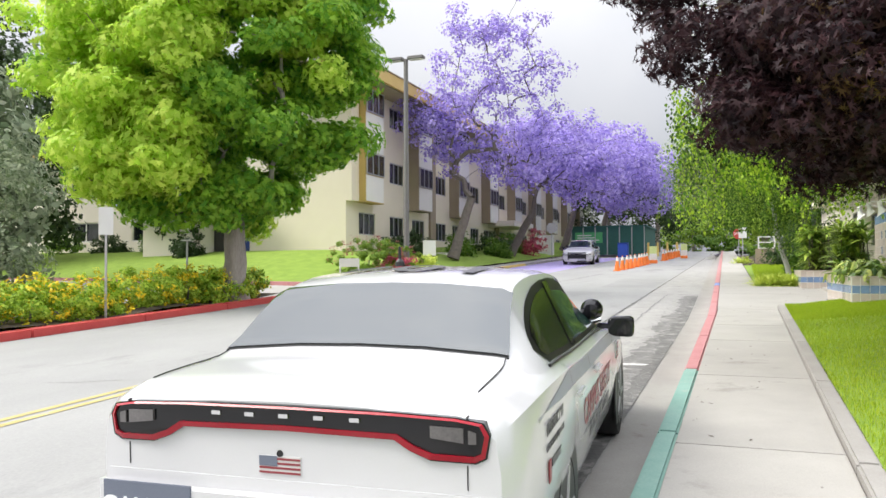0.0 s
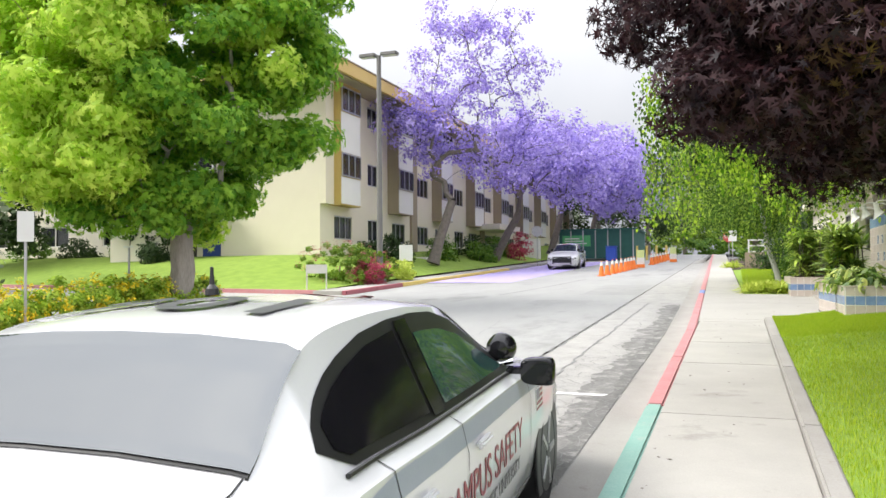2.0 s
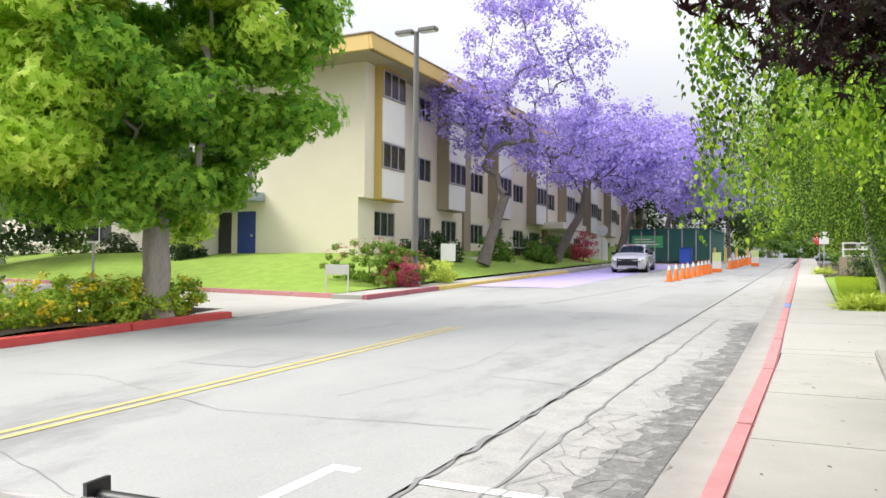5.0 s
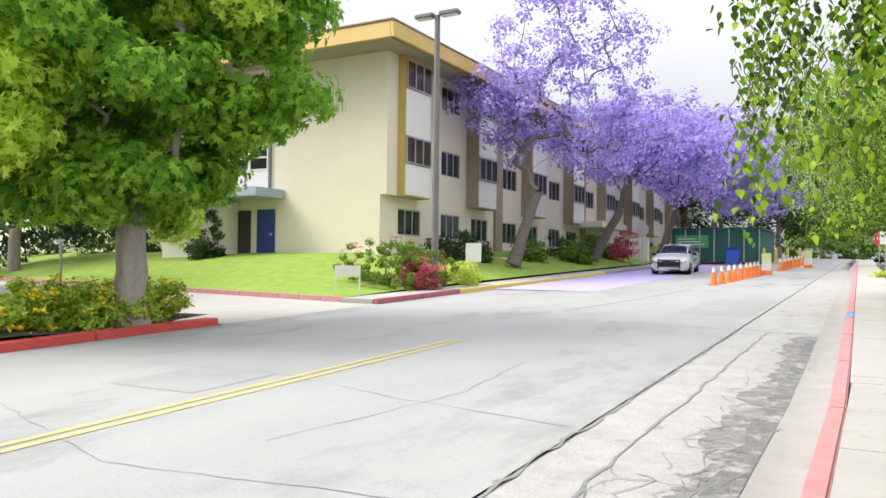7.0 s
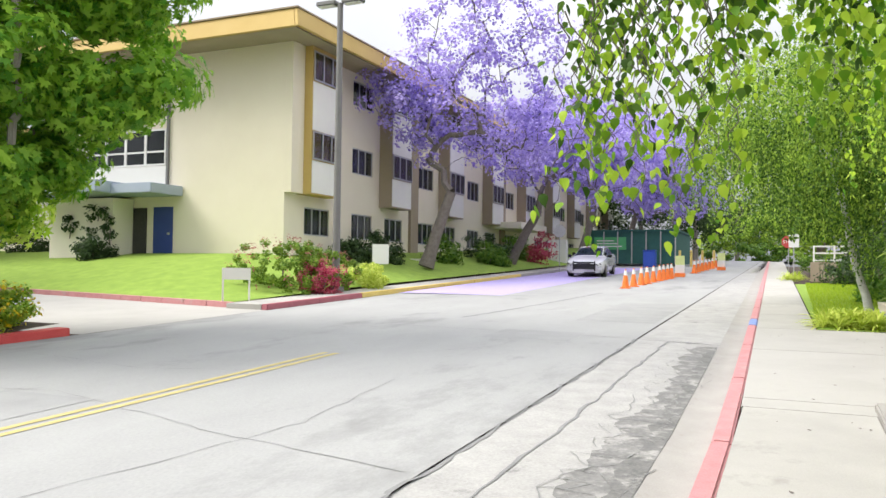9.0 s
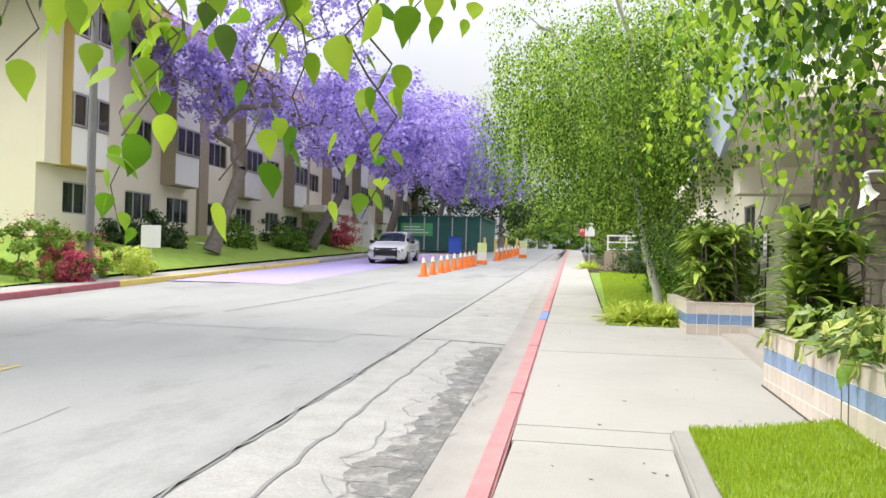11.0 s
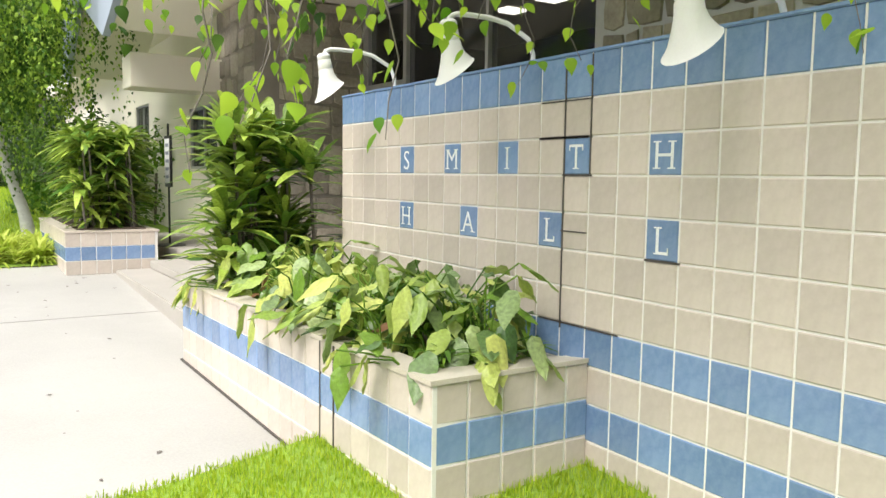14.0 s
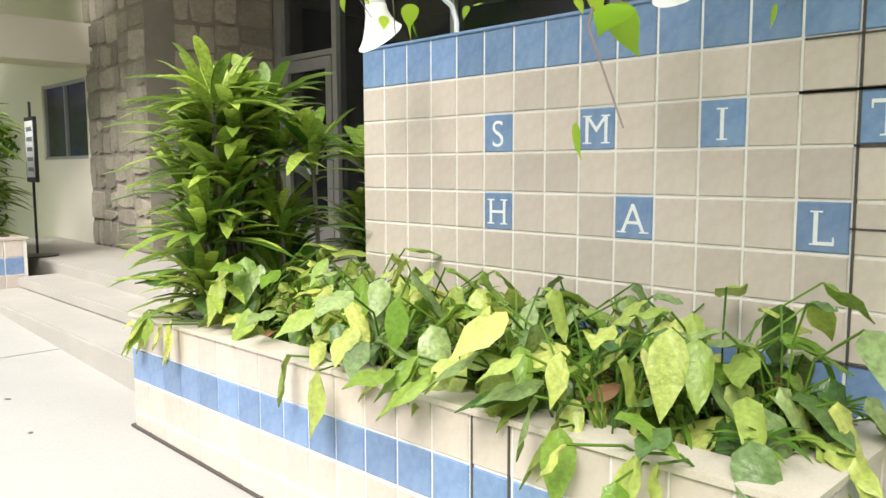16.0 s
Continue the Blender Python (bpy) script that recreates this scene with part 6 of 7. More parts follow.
def grown_tree(name, label, base, top, r0, bark, blobs, per, size, tmpl, mats, seed=1, clump=0.55, count=200, shell=0.6, flat=0.7, lift=0.8, twig_r=0.012, facing=0.5):
    """A tree grown limb by limb from its trunk to every leaf clump; mats: (part, material, pick(centre, out, rnd))."""
    rng = np.random.default_rng(seed)
    rnd = random.Random(seed)
    C, O = [], []
    w = np.array([b[1][0] * b[1][1] * b[1][2] for b in blobs]) ** 0.66
    share = np.maximum(3, np.round(count * w / w.sum())).astype(int)
    for (c, r), k in zip(blobs, share):
        d = rng.normal(size=(k, 3))
        d /= np.linalg.norm(d, axis=1, keepdims=True)
        f = 1 - shell * rng.random((k, 1)) ** 1.4
        C.append(np.array(c) + d * np.array(r) * f)
        O.append(d)
    C, O = np.concatenate(C), np.concatenate(O)
    base, top = np.array(base, float), np.array(top, float)
    nodes, up = [base + (top - base) * f + np.array([rnd.uniform(-1, 1), rnd.uniform(-1, 1), 0]) * 0.04 * (0 < f < 1) for f in np.linspace(0, 1, 6)], [-1, 0, 1, 2, 3, 4]
    for i in np.argsort(np.linalg.norm((C - top) * np.array([1, 1, 0.8]), axis=1)):
        A = np.array(nodes[4:])
        gap = C[i] - A
        cost = np.linalg.norm(gap, axis=1) + 0.55 * np.maximum(0, A[:, 2] - C[i][2]) + 0.12 * np.linalg.norm(A - top, axis=1)
        j = int(np.argmin(cost)) + 4
        a, L = np.array(nodes[j]), float(np.linalg.norm(C[i] - nodes[j]))
        k = max(2, min(6, int(L / 0.5)))
        prev = j
        for q in range(1, k + 1):
            f = q / k
            nodes.append(a + (C[i] - a) * f + np.array([0, 0, 0.16 * L * math.sin(f * math.pi)]) + rng.normal(size=3) * 0.055 * L * (q < k))
            up.append(prev)
            prev = len(nodes) - 1
    load = np.zeros(len(nodes))
    has = set(up)
    for i in range(len(nodes) - 1, -1, -1):
        if i not in has:
            load[i] = 1
        if up[i] >= 0:
            load[up[i]] += load[i]
    R = np.minimum(twig_r * load ** 0.5, r0 * 0.72)
    R[:6] = [r0 * q for q in (1.4, 1.1, 1.0, 0.95, 0.9, 0.85)]
    ob = thing(name, pose(0, 0, 0), label, "tree")
    bm = bmesh.new()
    tube(bm, nodes[:6], list(R[:6]), 14)
    for i in range(6, len(nodes)):
        if R[i] > 0.004:
            tube(bm, [nodes[up[i]], nodes[i]], [min(R[up[i]], R[i] * 1.35), R[i]], 6 if R[i] > 0.03 else 4, caps=False)
    part("trunk", bm, bark, ob, smooth=True)
    pick = [next(q for q, m_ in enumerate(mats) if m_[2](C[i], O[i], rnd.random())) for i in range(len(C))]
    for q, (nm, m_, _) in enumerate(mats):
        idx = np.array([i for i in range(len(C)) if pick[i] == q])
        if not len(idx):
            continue
        rad = clump * rng.uniform(0.65, 1.3, len(idx))
        n = np.maximum(4, per * (rad / clump) ** 2).astype(int)
        who = np.repeat(np.arange(len(idx)), n)
        d = rng.normal(size=(len(who), 3))
        d /= np.linalg.norm(d, axis=1, keepdims=True)
        P = C[idx][who] + d * rad[who, None] * (0.4 + 0.75 * rng.random((len(who), 1)) ** 0.7) * np.array([1, 1, flat])
        N = d * facing + O[idx][who] * 0.45 + np.array([0, 0, lift]) + rng.normal(size=(len(who), 3)) * 0.35
        cloud(nm, m_, ob, P, N, size * rng.uniform(0.6, 1.25, len(who)), tmpl[0], tmpl[1], seed=seed + q)
    return ob


STAR, OVAL, HEART, QUAD = (STAR_V, STAR_F), (OVAL_V, OVAL_F), (HEART_V, HEART_F), (QUAD_V, QUAD_F)
gum_blobs = [((-13.15, 18.5, 3.25), (2.1, 2.1, 0.5)), ((-14.6, 18.0, 3.5), (1.6, 1.6, 0.55)), ((-12.2, 19.0, 3.7), (1.5, 1.5, 0.6)), ((-13.3, 18.4, 7.2), (3.9, 3.9, 2.6)), ((-13.3, 18.4, 9.8), (3.7, 3.7, 2.6)), ((-13.2, 18.5, 5.0), (2.9, 2.9, 1.5)), ((-13.1, 18.6, 3.7), (1.5, 1.5, 0.7)), ((-15.8, 17.2, 5.2), (2.0, 2.0, 1.6)), ((-16.4, 18.2, 7.4), (2.2, 2.2, 2.2)), ((-10.9, 19.8, 7.4), (1.9, 1.9, 1.7)), ((-11.4, 19.9, 5.2), (1.4, 1.4, 1.0)), ((-15.3, 17.6, 3.9), (1.5, 1.4, 0.7)), ((-11.0, 19.2, 9.6), (2.0, 2.0, 2.0)), ((-13.4, 16.6, 5.6), (1.8, 1.6, 1.4)), ((-12.9, 18.8, 12.0), (2.2, 2.2, 1.6))]
tip_blobs = [((-13.9, 15.9, 6.0), 1.5), ((-15.2, 16.1, 4.7), 1.4), ((-13.1, 15.8, 4.7), 1.0), ((-15.8, 15.8, 8.0), 1.5), ((-16.6, 16.6, 6.4), 1.6), ((-12.4, 15.6, 7.6), 1.3), ((-14.4, 15.6, 9.4), 1.4), ((-11.0, 18.6, 8.2), 0.9)]


def fresh(c, o, r):
    """The clumps of fresh yellow-green growth."""
    return r < 0.10 or min(math.dist(c, q) / w for q, w in tip_blobs) < 1.02


grown_tree("sweetgum_tree", "large leafy green street tree with star-shaped leaves in the flower bed", (-13.1, 18.6, 0.75), (-13.15, 18.6, 3.4), 0.30, M_bark,
           gum_blobs + [(c_, (w_, w_, w_ * 0.8)) for c_, w_ in tip_blobs], 185, 0.145, (GUM_V, STAR_F), [("fresh_leaves", M_gumtip, fresh), ("leaves", M_gum, lambda c, o, r: True)], 2, 0.55, 560, 0.55, 0.7, 0.3, 0.012, 0.75)

olv = [((-19.5, 13.5, 2.2), (2.2, 2.2, 1.7)), ((-20.2, 15.2, 3.9), (2.4, 2.4, 1.8)), ((-18.6, 12.3, 3.4), (1.7, 1.7, 1.5)), ((-20, 12, 4.8), (2, 2, 1.4)), ((-17.6, 14.6, 1.4), (1.3, 1.3, 1.0))]
tree("olive_tree", "grey-green olive tree with low bushy crown", (-19.6, 13.6, 0.4), (-19.6, 13.6, 1.8), 0.16, [(-20, 15, 3.8), (-18.8, 12.5, 3.4), (-20, 12, 4.6)], M_bark, [("crown", olv, 16000, 0.13, OVAL, M_olive, 0.6, 0.5, 60)], 4)
for k, (x, y, h, w) in enumerate([(-33, 24, 15, 4.5), (-40, 33, 17, 5), (-27, 21, 9, 3)]):
    tb = [((x, y, h * f), (w * q, w * q, h * 0.17)) for f, q in ((0.3, 0.9), (0.5, 1.0), (0.7, 0.8), (0.88, 0.5))]
    tree("background_tree", "tall grey-green tree beyond the concrete yard", (x, y, 0.3), (x, y, h * 0.4), 0.35, [(x + 1, y, h * 0.7), (x - 1, y + 1, h * 0.8)], M_bark, [("crown", tb, 9000, 0.34, OVAL, M_olive if k != 1 else M_darkleaf, 0.6, 1.1, 40)], 20 + k)


def jacaranda(base, top, blobs, count, seed, size=0.13, per=46, clump=0.55):
    return grown_tree("jacaranda_tree", "tall jacaranda in full purple blossom with bare dark limbs", base, top, 0.27, M_jbark, blobs, per, size, QUAD, [("blossom", M_jac, lambda c, o, r: True)], seed, clump, count, 0.9, 0.75, 0.35, 0.013, 0.9)


jacaranda((-15.3, 41.9, 2.15), (-14.4, 42.6, 5.6), [((-13.4, 43.6, 12.4), (4.4, 4.2, 3.4)), ((-15.8, 42.6, 10.0), (3.0, 3.0, 2.4)), ((-11.4, 45.0, 9.4), (3.4, 3.4, 2.2)), ((-14.0, 45, 8.6), (3.2, 3.0, 1.4)), ((-12.8, 43, 15.4), (3.2, 2.8, 1.8)), ((-16.4, 43.4, 8.4), (1.8, 2.0, 1.4)), ((-17.0, 42.4, 10.4), (1.8, 2.2, 1.8)), ((-10.6, 44, 8.2), (2.6, 2.2, 1.0))], 330, 31)
jacaranda((-15.2, 53.2, 2.5), (-13.6, 53.6, 5.6), [((-11.6, 53.6, 9.4), (4.6, 4.4, 2.9)), ((-9.3, 53.0, 8.2), (2.8, 2.8, 1.9)), ((-13.2, 55.5, 10.6), (4.2, 4.2, 2.8)), ((-10.6, 56.5, 9.4), (4.0, 4.0, 2.8)), ((-13.4, 51.5, 8.4), (2.6, 2.6, 1.6))], 330, 32, 0.15, 52, 0.65)
jacaranda((-14.0, 65, 3.0), (-13.0, 65, 6.6), [((-11, 65, 10.2), (5.0, 5.0, 3.6)), ((-8.8, 66, 9.0), (3.4, 3.6, 2.8)), ((-13, 69, 11.4), (5, 5, 3.4)), ((-9.4, 71, 10.2), (4.4, 4.6, 3.4))], 280, 33, 0.2, 52, 0.8)
jacaranda((-13.6, 79, 3.2), (-12.6, 79, 7), [((-11, 79, 10.6), (5, 5, 4.0)), ((-8.0, 80, 9.8), (3.6, 4, 3.2)), ((-12, 84, 11.6), (5, 5, 3.6))], 180, 34, 0.24, 52, 0.95)
for k, (x, y, h, w, m_) in enumerate([(-9, 92, 11, 5, M_darkleaf), (-15, 95, 13, 6, M_darkleaf), (-22, 105, 18, 7, M_olive), (-2, 112, 9, 5, M_shrub), (5, 100, 11, 6, M_shrub), (12, 88, 13, 6, M_willow), (8, 70, 11, 5, M_willow), (-30, 110, 19, 8, M_darkleaf), (20, 60, 13, 7, M_darkleaf), (1.5, 62, 9.5, 3.4, M_willow), (4.0, 54, 10, 4.0, M_willow), (-6, 108, 7, 5, M_willow)]):
    tb = [((x, y, base_z(y) + h * f), (w * q, w * q, h * 0.2)) for f, q in ((0.32, 0.9), (0.5, 1.0), (0.68, 0.85), (0.85, 0.55))]
    tree("background_tree", "leafy green tree beyond the uphill end of the street", (x, y, base_z(y) - 0.45), (x, y, base_z(y) + h * 0.45), 0.3, [(x + 1, y, base_z(y) + h * 0.7), (x - 1, y + 1, base_z(y) + h * 0.8)], M_bark, [("crown", tb, 7000, 0.30, OVAL, m_, 0.7, 0.9, 45)], 50 + k)

# purple-leaved maple over the sidewalk
mp = [((c_[0] + 0.9, c_[1] - 0.1, c_[2] - 0.42), r_) for c_, r_ in [((2.2, 9.6, 4.4), (2.3, 2.2, 1.0)), ((0.4, 9.4, 4.1), (1.7, 1.8, 0.9)), ((-0.4, 10.4, 4.6), (1.4, 1.6, 0.8)), ((1.6, 11.3, 3.9), (1.9, 1.6, 0.9)), ((3.6, 9.6, 3.7), (1.8, 1.9, 0.9)), ((1.2, 9.6, 5.5), (2.2, 2.2, 0.9)), ((3.0, 8.4, 3.7), (1.5, 1.5, 0.7)), ((0.9, 10.6, 3.5), (1.3, 1.2, 0.55)), ((0.6, 11.4, 3.4), (1.4, 1.1, 0.5)), ((2.2, 11.2, 3.4), (1.6, 1.2, 0.5)), ((-0.2, 10.8, 3.8), (1.2, 1.1, 0.5)), ((4.6, 9.6, 4.2), (1.7, 1.6, 0.9)), ((4.4, 8.8, 3.9), (1.4, 1.2, 0.7)), ((2.6, 10.6, 3.3), (1.2, 1.0, 0.45)), ((-1.7, 10.1, 5.45), (1.1, 1.3, 0.6)), ((-0.85, 8.9, 3.6), (0.3, 0.4, 0.25)), ((-0.5, 8.95, 3.5), (0.7, 0.5, 0.36)), ((0.4, 9.1, 3.5), (0.9, 0.6, 0.4)), ((-0.7, 9.3, 4.4), (1.1, 0.9, 0.5)), ((0.6, 9.2, 4.4), (1.2, 1.0, 0.5))]]
tree("purple_maple", "spreading dark purple-leaved maple over the sidewalk", (3.35, 10.6, 0.5), (2.6, 10.3, 2.6), 0.17, [(0.6, 9.4, 4.2), (2.2, 9.6, 5), (-0.2, 10.2, 4.6), (3.8, 9.5, 4.2), (1.4, 11.2, 4.2)], M_bark,
     [("crown", mp, 120000, 0.08, STAR, M_maple, 0.9, 0.34, 120), ("bronze_crown", mp[:4], 3000, 0.08, STAR, M_maple2, 0.5, 0.4, 14)], 6)


OVATE = (OVATE_V, OVATE_F)


def strands(name, parent, tops, length, step, size, material, seed, droop=0.25, twig=True, tmpl=OVATE):
    """Hanging twigs with leaves; tops: start points."""
    rng = np.random.default_rng(seed)
    P, N = [], []
    bm = bmesh.new()
    for (x, y, z) in tops:
        L = length * rng.uniform(0.55, 1.15)
        n = max(3, int(L / step))
        dx, dy = rng.normal(0, 0.1, 2)
        pts = []
        for i in range(n + 1):
            f = i / n
            pts.append((x + dx * f * L + 0.03 * math.sin(i * 1.7 + x * 9), y + dy * f * L + 0.03 * math.cos(i * 1.3 + y * 7), z - f * L))
            if -0.3 < x < 0.9 and y > 12.6 and z - f * L < 2.75:
                continue  # kept trimmed above head height over the walk
            for _ in range(1 if i % 2 else 2):
                P.append(np.array(pts[-1]) + rng.normal(0, size * 0.55, 3))
                N.append(rng.normal(0, 1, 3) * np.array([1, 1, 0.5]) + np.array([0, 0, 0.3]))
        if twig and not (-0.3 < x < 0.9 and y > 12.6):
            tube(bm, pts, [0.004 * (1 - 0.6 * i / n) for i in range(n + 1)], 4, caps=False)
    if twig:
        part("twig", bm, M_jbark, parent)["kind"] = "stuff"
    P, N = np.array(P), np.array(N)
    S = size * rng.uniform(0.65, 1.25, len(P))
    return cloud(name, material, parent, P, N, S, tmpl[0], tmpl[1], spin=(0, 0, -1), seed=seed)


# birch that hangs over the walk
rb = random.Random(8)
birch_near = thing("weeping_birch", pose(0, 0, 0), "weeping birch whose hanging twigs reach down over the sidewalk", "tree")
part("trunk", limbs(bmesh.new(), (5.0, 13.2, 0.5), (4.2, 13.4, 5.0), 0.16, [(0.2, 13.6, 5.4), (1.2, 16.5, 5.0), (2.6, 18.5, 4.9), (-1.0, 13.9, 5.0), (1.5, 12, 5.6)], seed=9), M_birch, birch_near, smooth=True)
high = [((1.2, 15.6, 5.0), (2.2, 2.4, 0.8)), ((2.6, 18.4, 4.6), (1.8, 2.0, 0.6)), ((1.6, 12.6, 5.2), (2.6, 2.0, 0.9))]
P, N = blob_points(high, 4000, 77, 0.8, 0.5, 60)
# crown and some strands take the darker leaf copy, shade painted in
cloud("crown", M_birchshade, birch_near, P, N, 0.07 * np.random.default_rng(3).uniform(0.7, 1.2, len(P)), HEART_V, HEART_F, seed=4)
tops = [(rb.uniform(-1.0, -0.3), rb.uniform(12.95, 13.6), rb.uniform(3.1, 3.5)) for _ in range(34)]
strands("hanging_leaves", birch_near, tops[:24], 1.0, 0.05, 0.052, M_birchleaf, 5)
strands("hanging_leaves", birch_near, tops[24:], 0.9, 0.06, 0.05, M_birchshade, 15)
tops = [(rb.uniform(0.0, 1.5), rb.uniform(12.8, 14.0), rb.uniform(3.2, 3.8)) for _ in range(90)]
strands("hanging_leaves", birch_near, tops, 0.85, 0.06, 0.056, M_birchleaf, 25)
tops = [(rb.uniform(-0.35, 1.5), rb.uniform(13.1, 14.4), rb.uniform(3.85, 4.7)) for _ in range(190)]
strands("hanging_leaves", birch_near, tops[::2], 1.15, 0.055, 0.056, M_birchleaf, 26, twig=False)
strands("hanging_leaves", birch_near, tops[1::2], 1.1, 0.06, 0.056, M_birchshade, 27, twig=False)
tops = [(rb.uniform(0.5, 2.6), rb.uniform(15.7, 19.5), rb.uniform(3.3, 4.2)) for _ in range(50)]
strands("hanging_leaves", birch_near, tops, 0.95, 0.085, 0.062, M_birchleaf, 6)
strands("hanging_leaves", birch_near, [(1.06, 16.62, 2.78), (1.16, 16.68, 2.85), (1.12, 17.32, 2.75), (1.5, 17.0, 2.95), (1.3, 18.0, 2.9)], 0.62, 0.1, 0.062, M_birchleaf, 8)
tops = [(rb.uniform(0.95, 2.7), rb.uniform(14.2, 18.5), rb.uniform(4.0, 5.3)) for _ in range(200)]
strands("hanging_leaves", birch_near, tops[:120], 1.25, 0.07, 0.062, M_birchshade, 28, twig=False)
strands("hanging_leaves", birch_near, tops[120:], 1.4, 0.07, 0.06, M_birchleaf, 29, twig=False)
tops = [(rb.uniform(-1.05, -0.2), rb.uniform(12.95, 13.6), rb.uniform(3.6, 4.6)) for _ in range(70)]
strands("hanging_leaves", birch_near, tops[:45], 0.75, 0.06, 0.055, M_birchshade, 30, twig=False)
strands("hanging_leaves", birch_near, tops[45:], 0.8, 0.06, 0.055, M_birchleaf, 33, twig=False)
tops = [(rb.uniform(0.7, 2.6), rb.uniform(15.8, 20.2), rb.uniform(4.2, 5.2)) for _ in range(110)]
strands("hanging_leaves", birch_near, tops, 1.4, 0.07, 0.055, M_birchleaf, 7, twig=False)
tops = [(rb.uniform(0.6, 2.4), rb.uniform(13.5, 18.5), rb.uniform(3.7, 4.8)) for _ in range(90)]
strands("hanging_leaves", birch_near, tops, 1.1, 0.08, 0.07, M_birchshade, 17, twig=False)

# birch beside the far planter
birch_far = thing("weeping_birch", pose(0, 0, 0), "white-barked weeping birch with a long curtain of leaves", "tree")
part("trunk", limbs(bmesh.new(), (1.45, 28.2, 1.0), (0.7, 28.6, 4.6), 0.085, [(-1.0, 28, 7), (1.6, 29, 7.4), (-0.4, 31, 7), (2.6, 27, 6.5), (0.5, 26, 7)], seed=12), M_birch, birch_far, smooth=True)
bf = [((0.2, 29.0, 6.6), (2.5, 2.8, 1.6)), ((-1.2, 30.5, 5.6), (1.6, 2.4, 1.5)), ((1.7, 28, 6.7), (1.5, 2.0, 1.3)), ((0.6, 27.2, 5.4), (2.2, 1.6, 1.3)), ((0.2, 33.5, 6.4), (2.6, 2.6, 2.0)), ((0.9, 27.6, 4.3), (1.2, 0.9, 0.9))]
P, N = blob_points(bf, 34000, 78, 0.9, 0.4, 150)
cloud("crown", M_willow, birch_far, P, N, 0.068 * np.random.default_rng(5).uniform(0.7, 1.2, len(P)), HEART_V, HEART_F, seed=8, spin=(0, 0, -1))
tops = []
for _ in range(760):
    c, r = rb.choice(bf)
    a = rb.uniform(0, 6.28)
    q = rb.uniform(0.3, 1.0)
    tops.append((c[0] + r[0] * q * math.cos(a), c[1] + r[1] * q * math.sin(a), c[2] - 0.2 * r[2]))
strands("hanging_leaves", birch_far, tops[::2], 1.9, 0.055, 0.062, M_willow, 9, twig=False, tmpl=HEART)
# alternate strands coloured darker to paint shadow depth into the curtain
strands("hanging_leaves", birch_far, tops[1::2], 2.1, 0.055, 0.06, M_birchshade, 19, twig=False, tmpl=HEART)

# ---- shrubs and flowers ----


def shrub(name, label, blobs, n, size, tmpl, m_, group="", extra=None, seed=1, cat="shrub", clump=0.0, sub=40):
    c = blobs[0][0]
    ob = thing(name, pose(0, 0, 0), label, cat, group)
    P, N = blob_points(blobs, n, seed, 0.6, clump, sub)
    cloud("foliage", m_, ob, P, N, size * np.random.default_rng(seed).uniform(0.6, 1.25, n), tmpl[0], tmpl[1], seed=seed)
    if extra:
        em, en, es = extra
        P, N = blob_points([(c_, (r_[0] * 1.06, r_[1] * 1.06, r_[2] * 1.1)) for c_, r_ in blobs], en, seed + 5, 0.15, 0.12, sub)
        cloud("blossom", em, ob, P, N, es * np.random.default_rng(seed).uniform(0.6, 1.25, en), OVAL_V, OVAL_F, seed=seed, kind="stuff")
    for k, (b, r) in enumerate(blobs[:4]):
        bm = bmesh.new()
        tube(bm, [(b[0], b[1], b[2] - r[2] * 1.0), (b[0] + 0.05, b[1], b[2])], 0.025, 5)
        part("stem", bm, M_jbark, ob)
    return ob


rf = random.Random(21)
sheet("flower_bed", M_soil, -15.6, -12.77, -30, 20.35, lambda x, y: base_z(y) + 0.16 + 0.05 * math.sin(y * 1.3), 6, 60, "dark soil of the roadside flower bed", "flower bed")
for k in range(13):
    y = 7.2 + k * 1.02
    shrub("lantana_bush", "low lantana bush dotted with yellow flowers", [((-13.6 + rf.uniform(-0.15, 0.15), y, base_z(y) + 0.55), (0.82, 0.75, 0.55)), ((-14.5, y + 0.3, base_z(y) + 0.5), (0.7, 0.65, 0.42))], 3200, 0.08, OVAL, M_lantana, "lantana bushes", (M_yflower, 800 if k % 4 else 420, 0.075), 60 + k, clump=0.16, sub=30)
shrub("lantana_bush", "low lantana bush with yellow flowers hugging the trunk", [((-13.2, 17.85, base_z(18) + 0.5), (0.5, 0.65, 0.5)), ((-13.2, 19.3, base_z(19) + 0.48), (0.5, 0.8, 0.48)), ((-12.98, 18.6, base_z(18) + 0.42), (0.3, 0.6, 0.4))], 3600, 0.08, OVAL, M_lantana, "lantana bushes", (M_yflower, 420, 0.065), 59, clump=0.16, sub=30)
shrub("flowering_shrub", "rounded shrub with green and pink foliage beside the lamp post", [((-14.8, 30.2, 2.0), (1.7, 1.4, 1.0)), ((-14.2, 31.6, 1.9), (1.2, 1.1, 0.8))], 15000, 0.08, OVAL, M_shrubl, "", (M_pinkdull, 900, 0.06), 81, clump=0.16, sub=90)
shrub("pink_shrub", "small shrub covered in pink flowers by the lamp post", [((-13.5, 30.6, 1.7), (0.72, 0.65, 0.6))], 3600, 0.06, OVAL, M_pink, seed=82, clump=0.2)
shrub("yellow_shrub", "low yellow-green shrub beside the lawn", [((-13.6, 33.6, 1.75), (0.9, 1.0, 0.45))], 2600, 0.09, OVAL, M_lime, seed=83, clump=0.2)
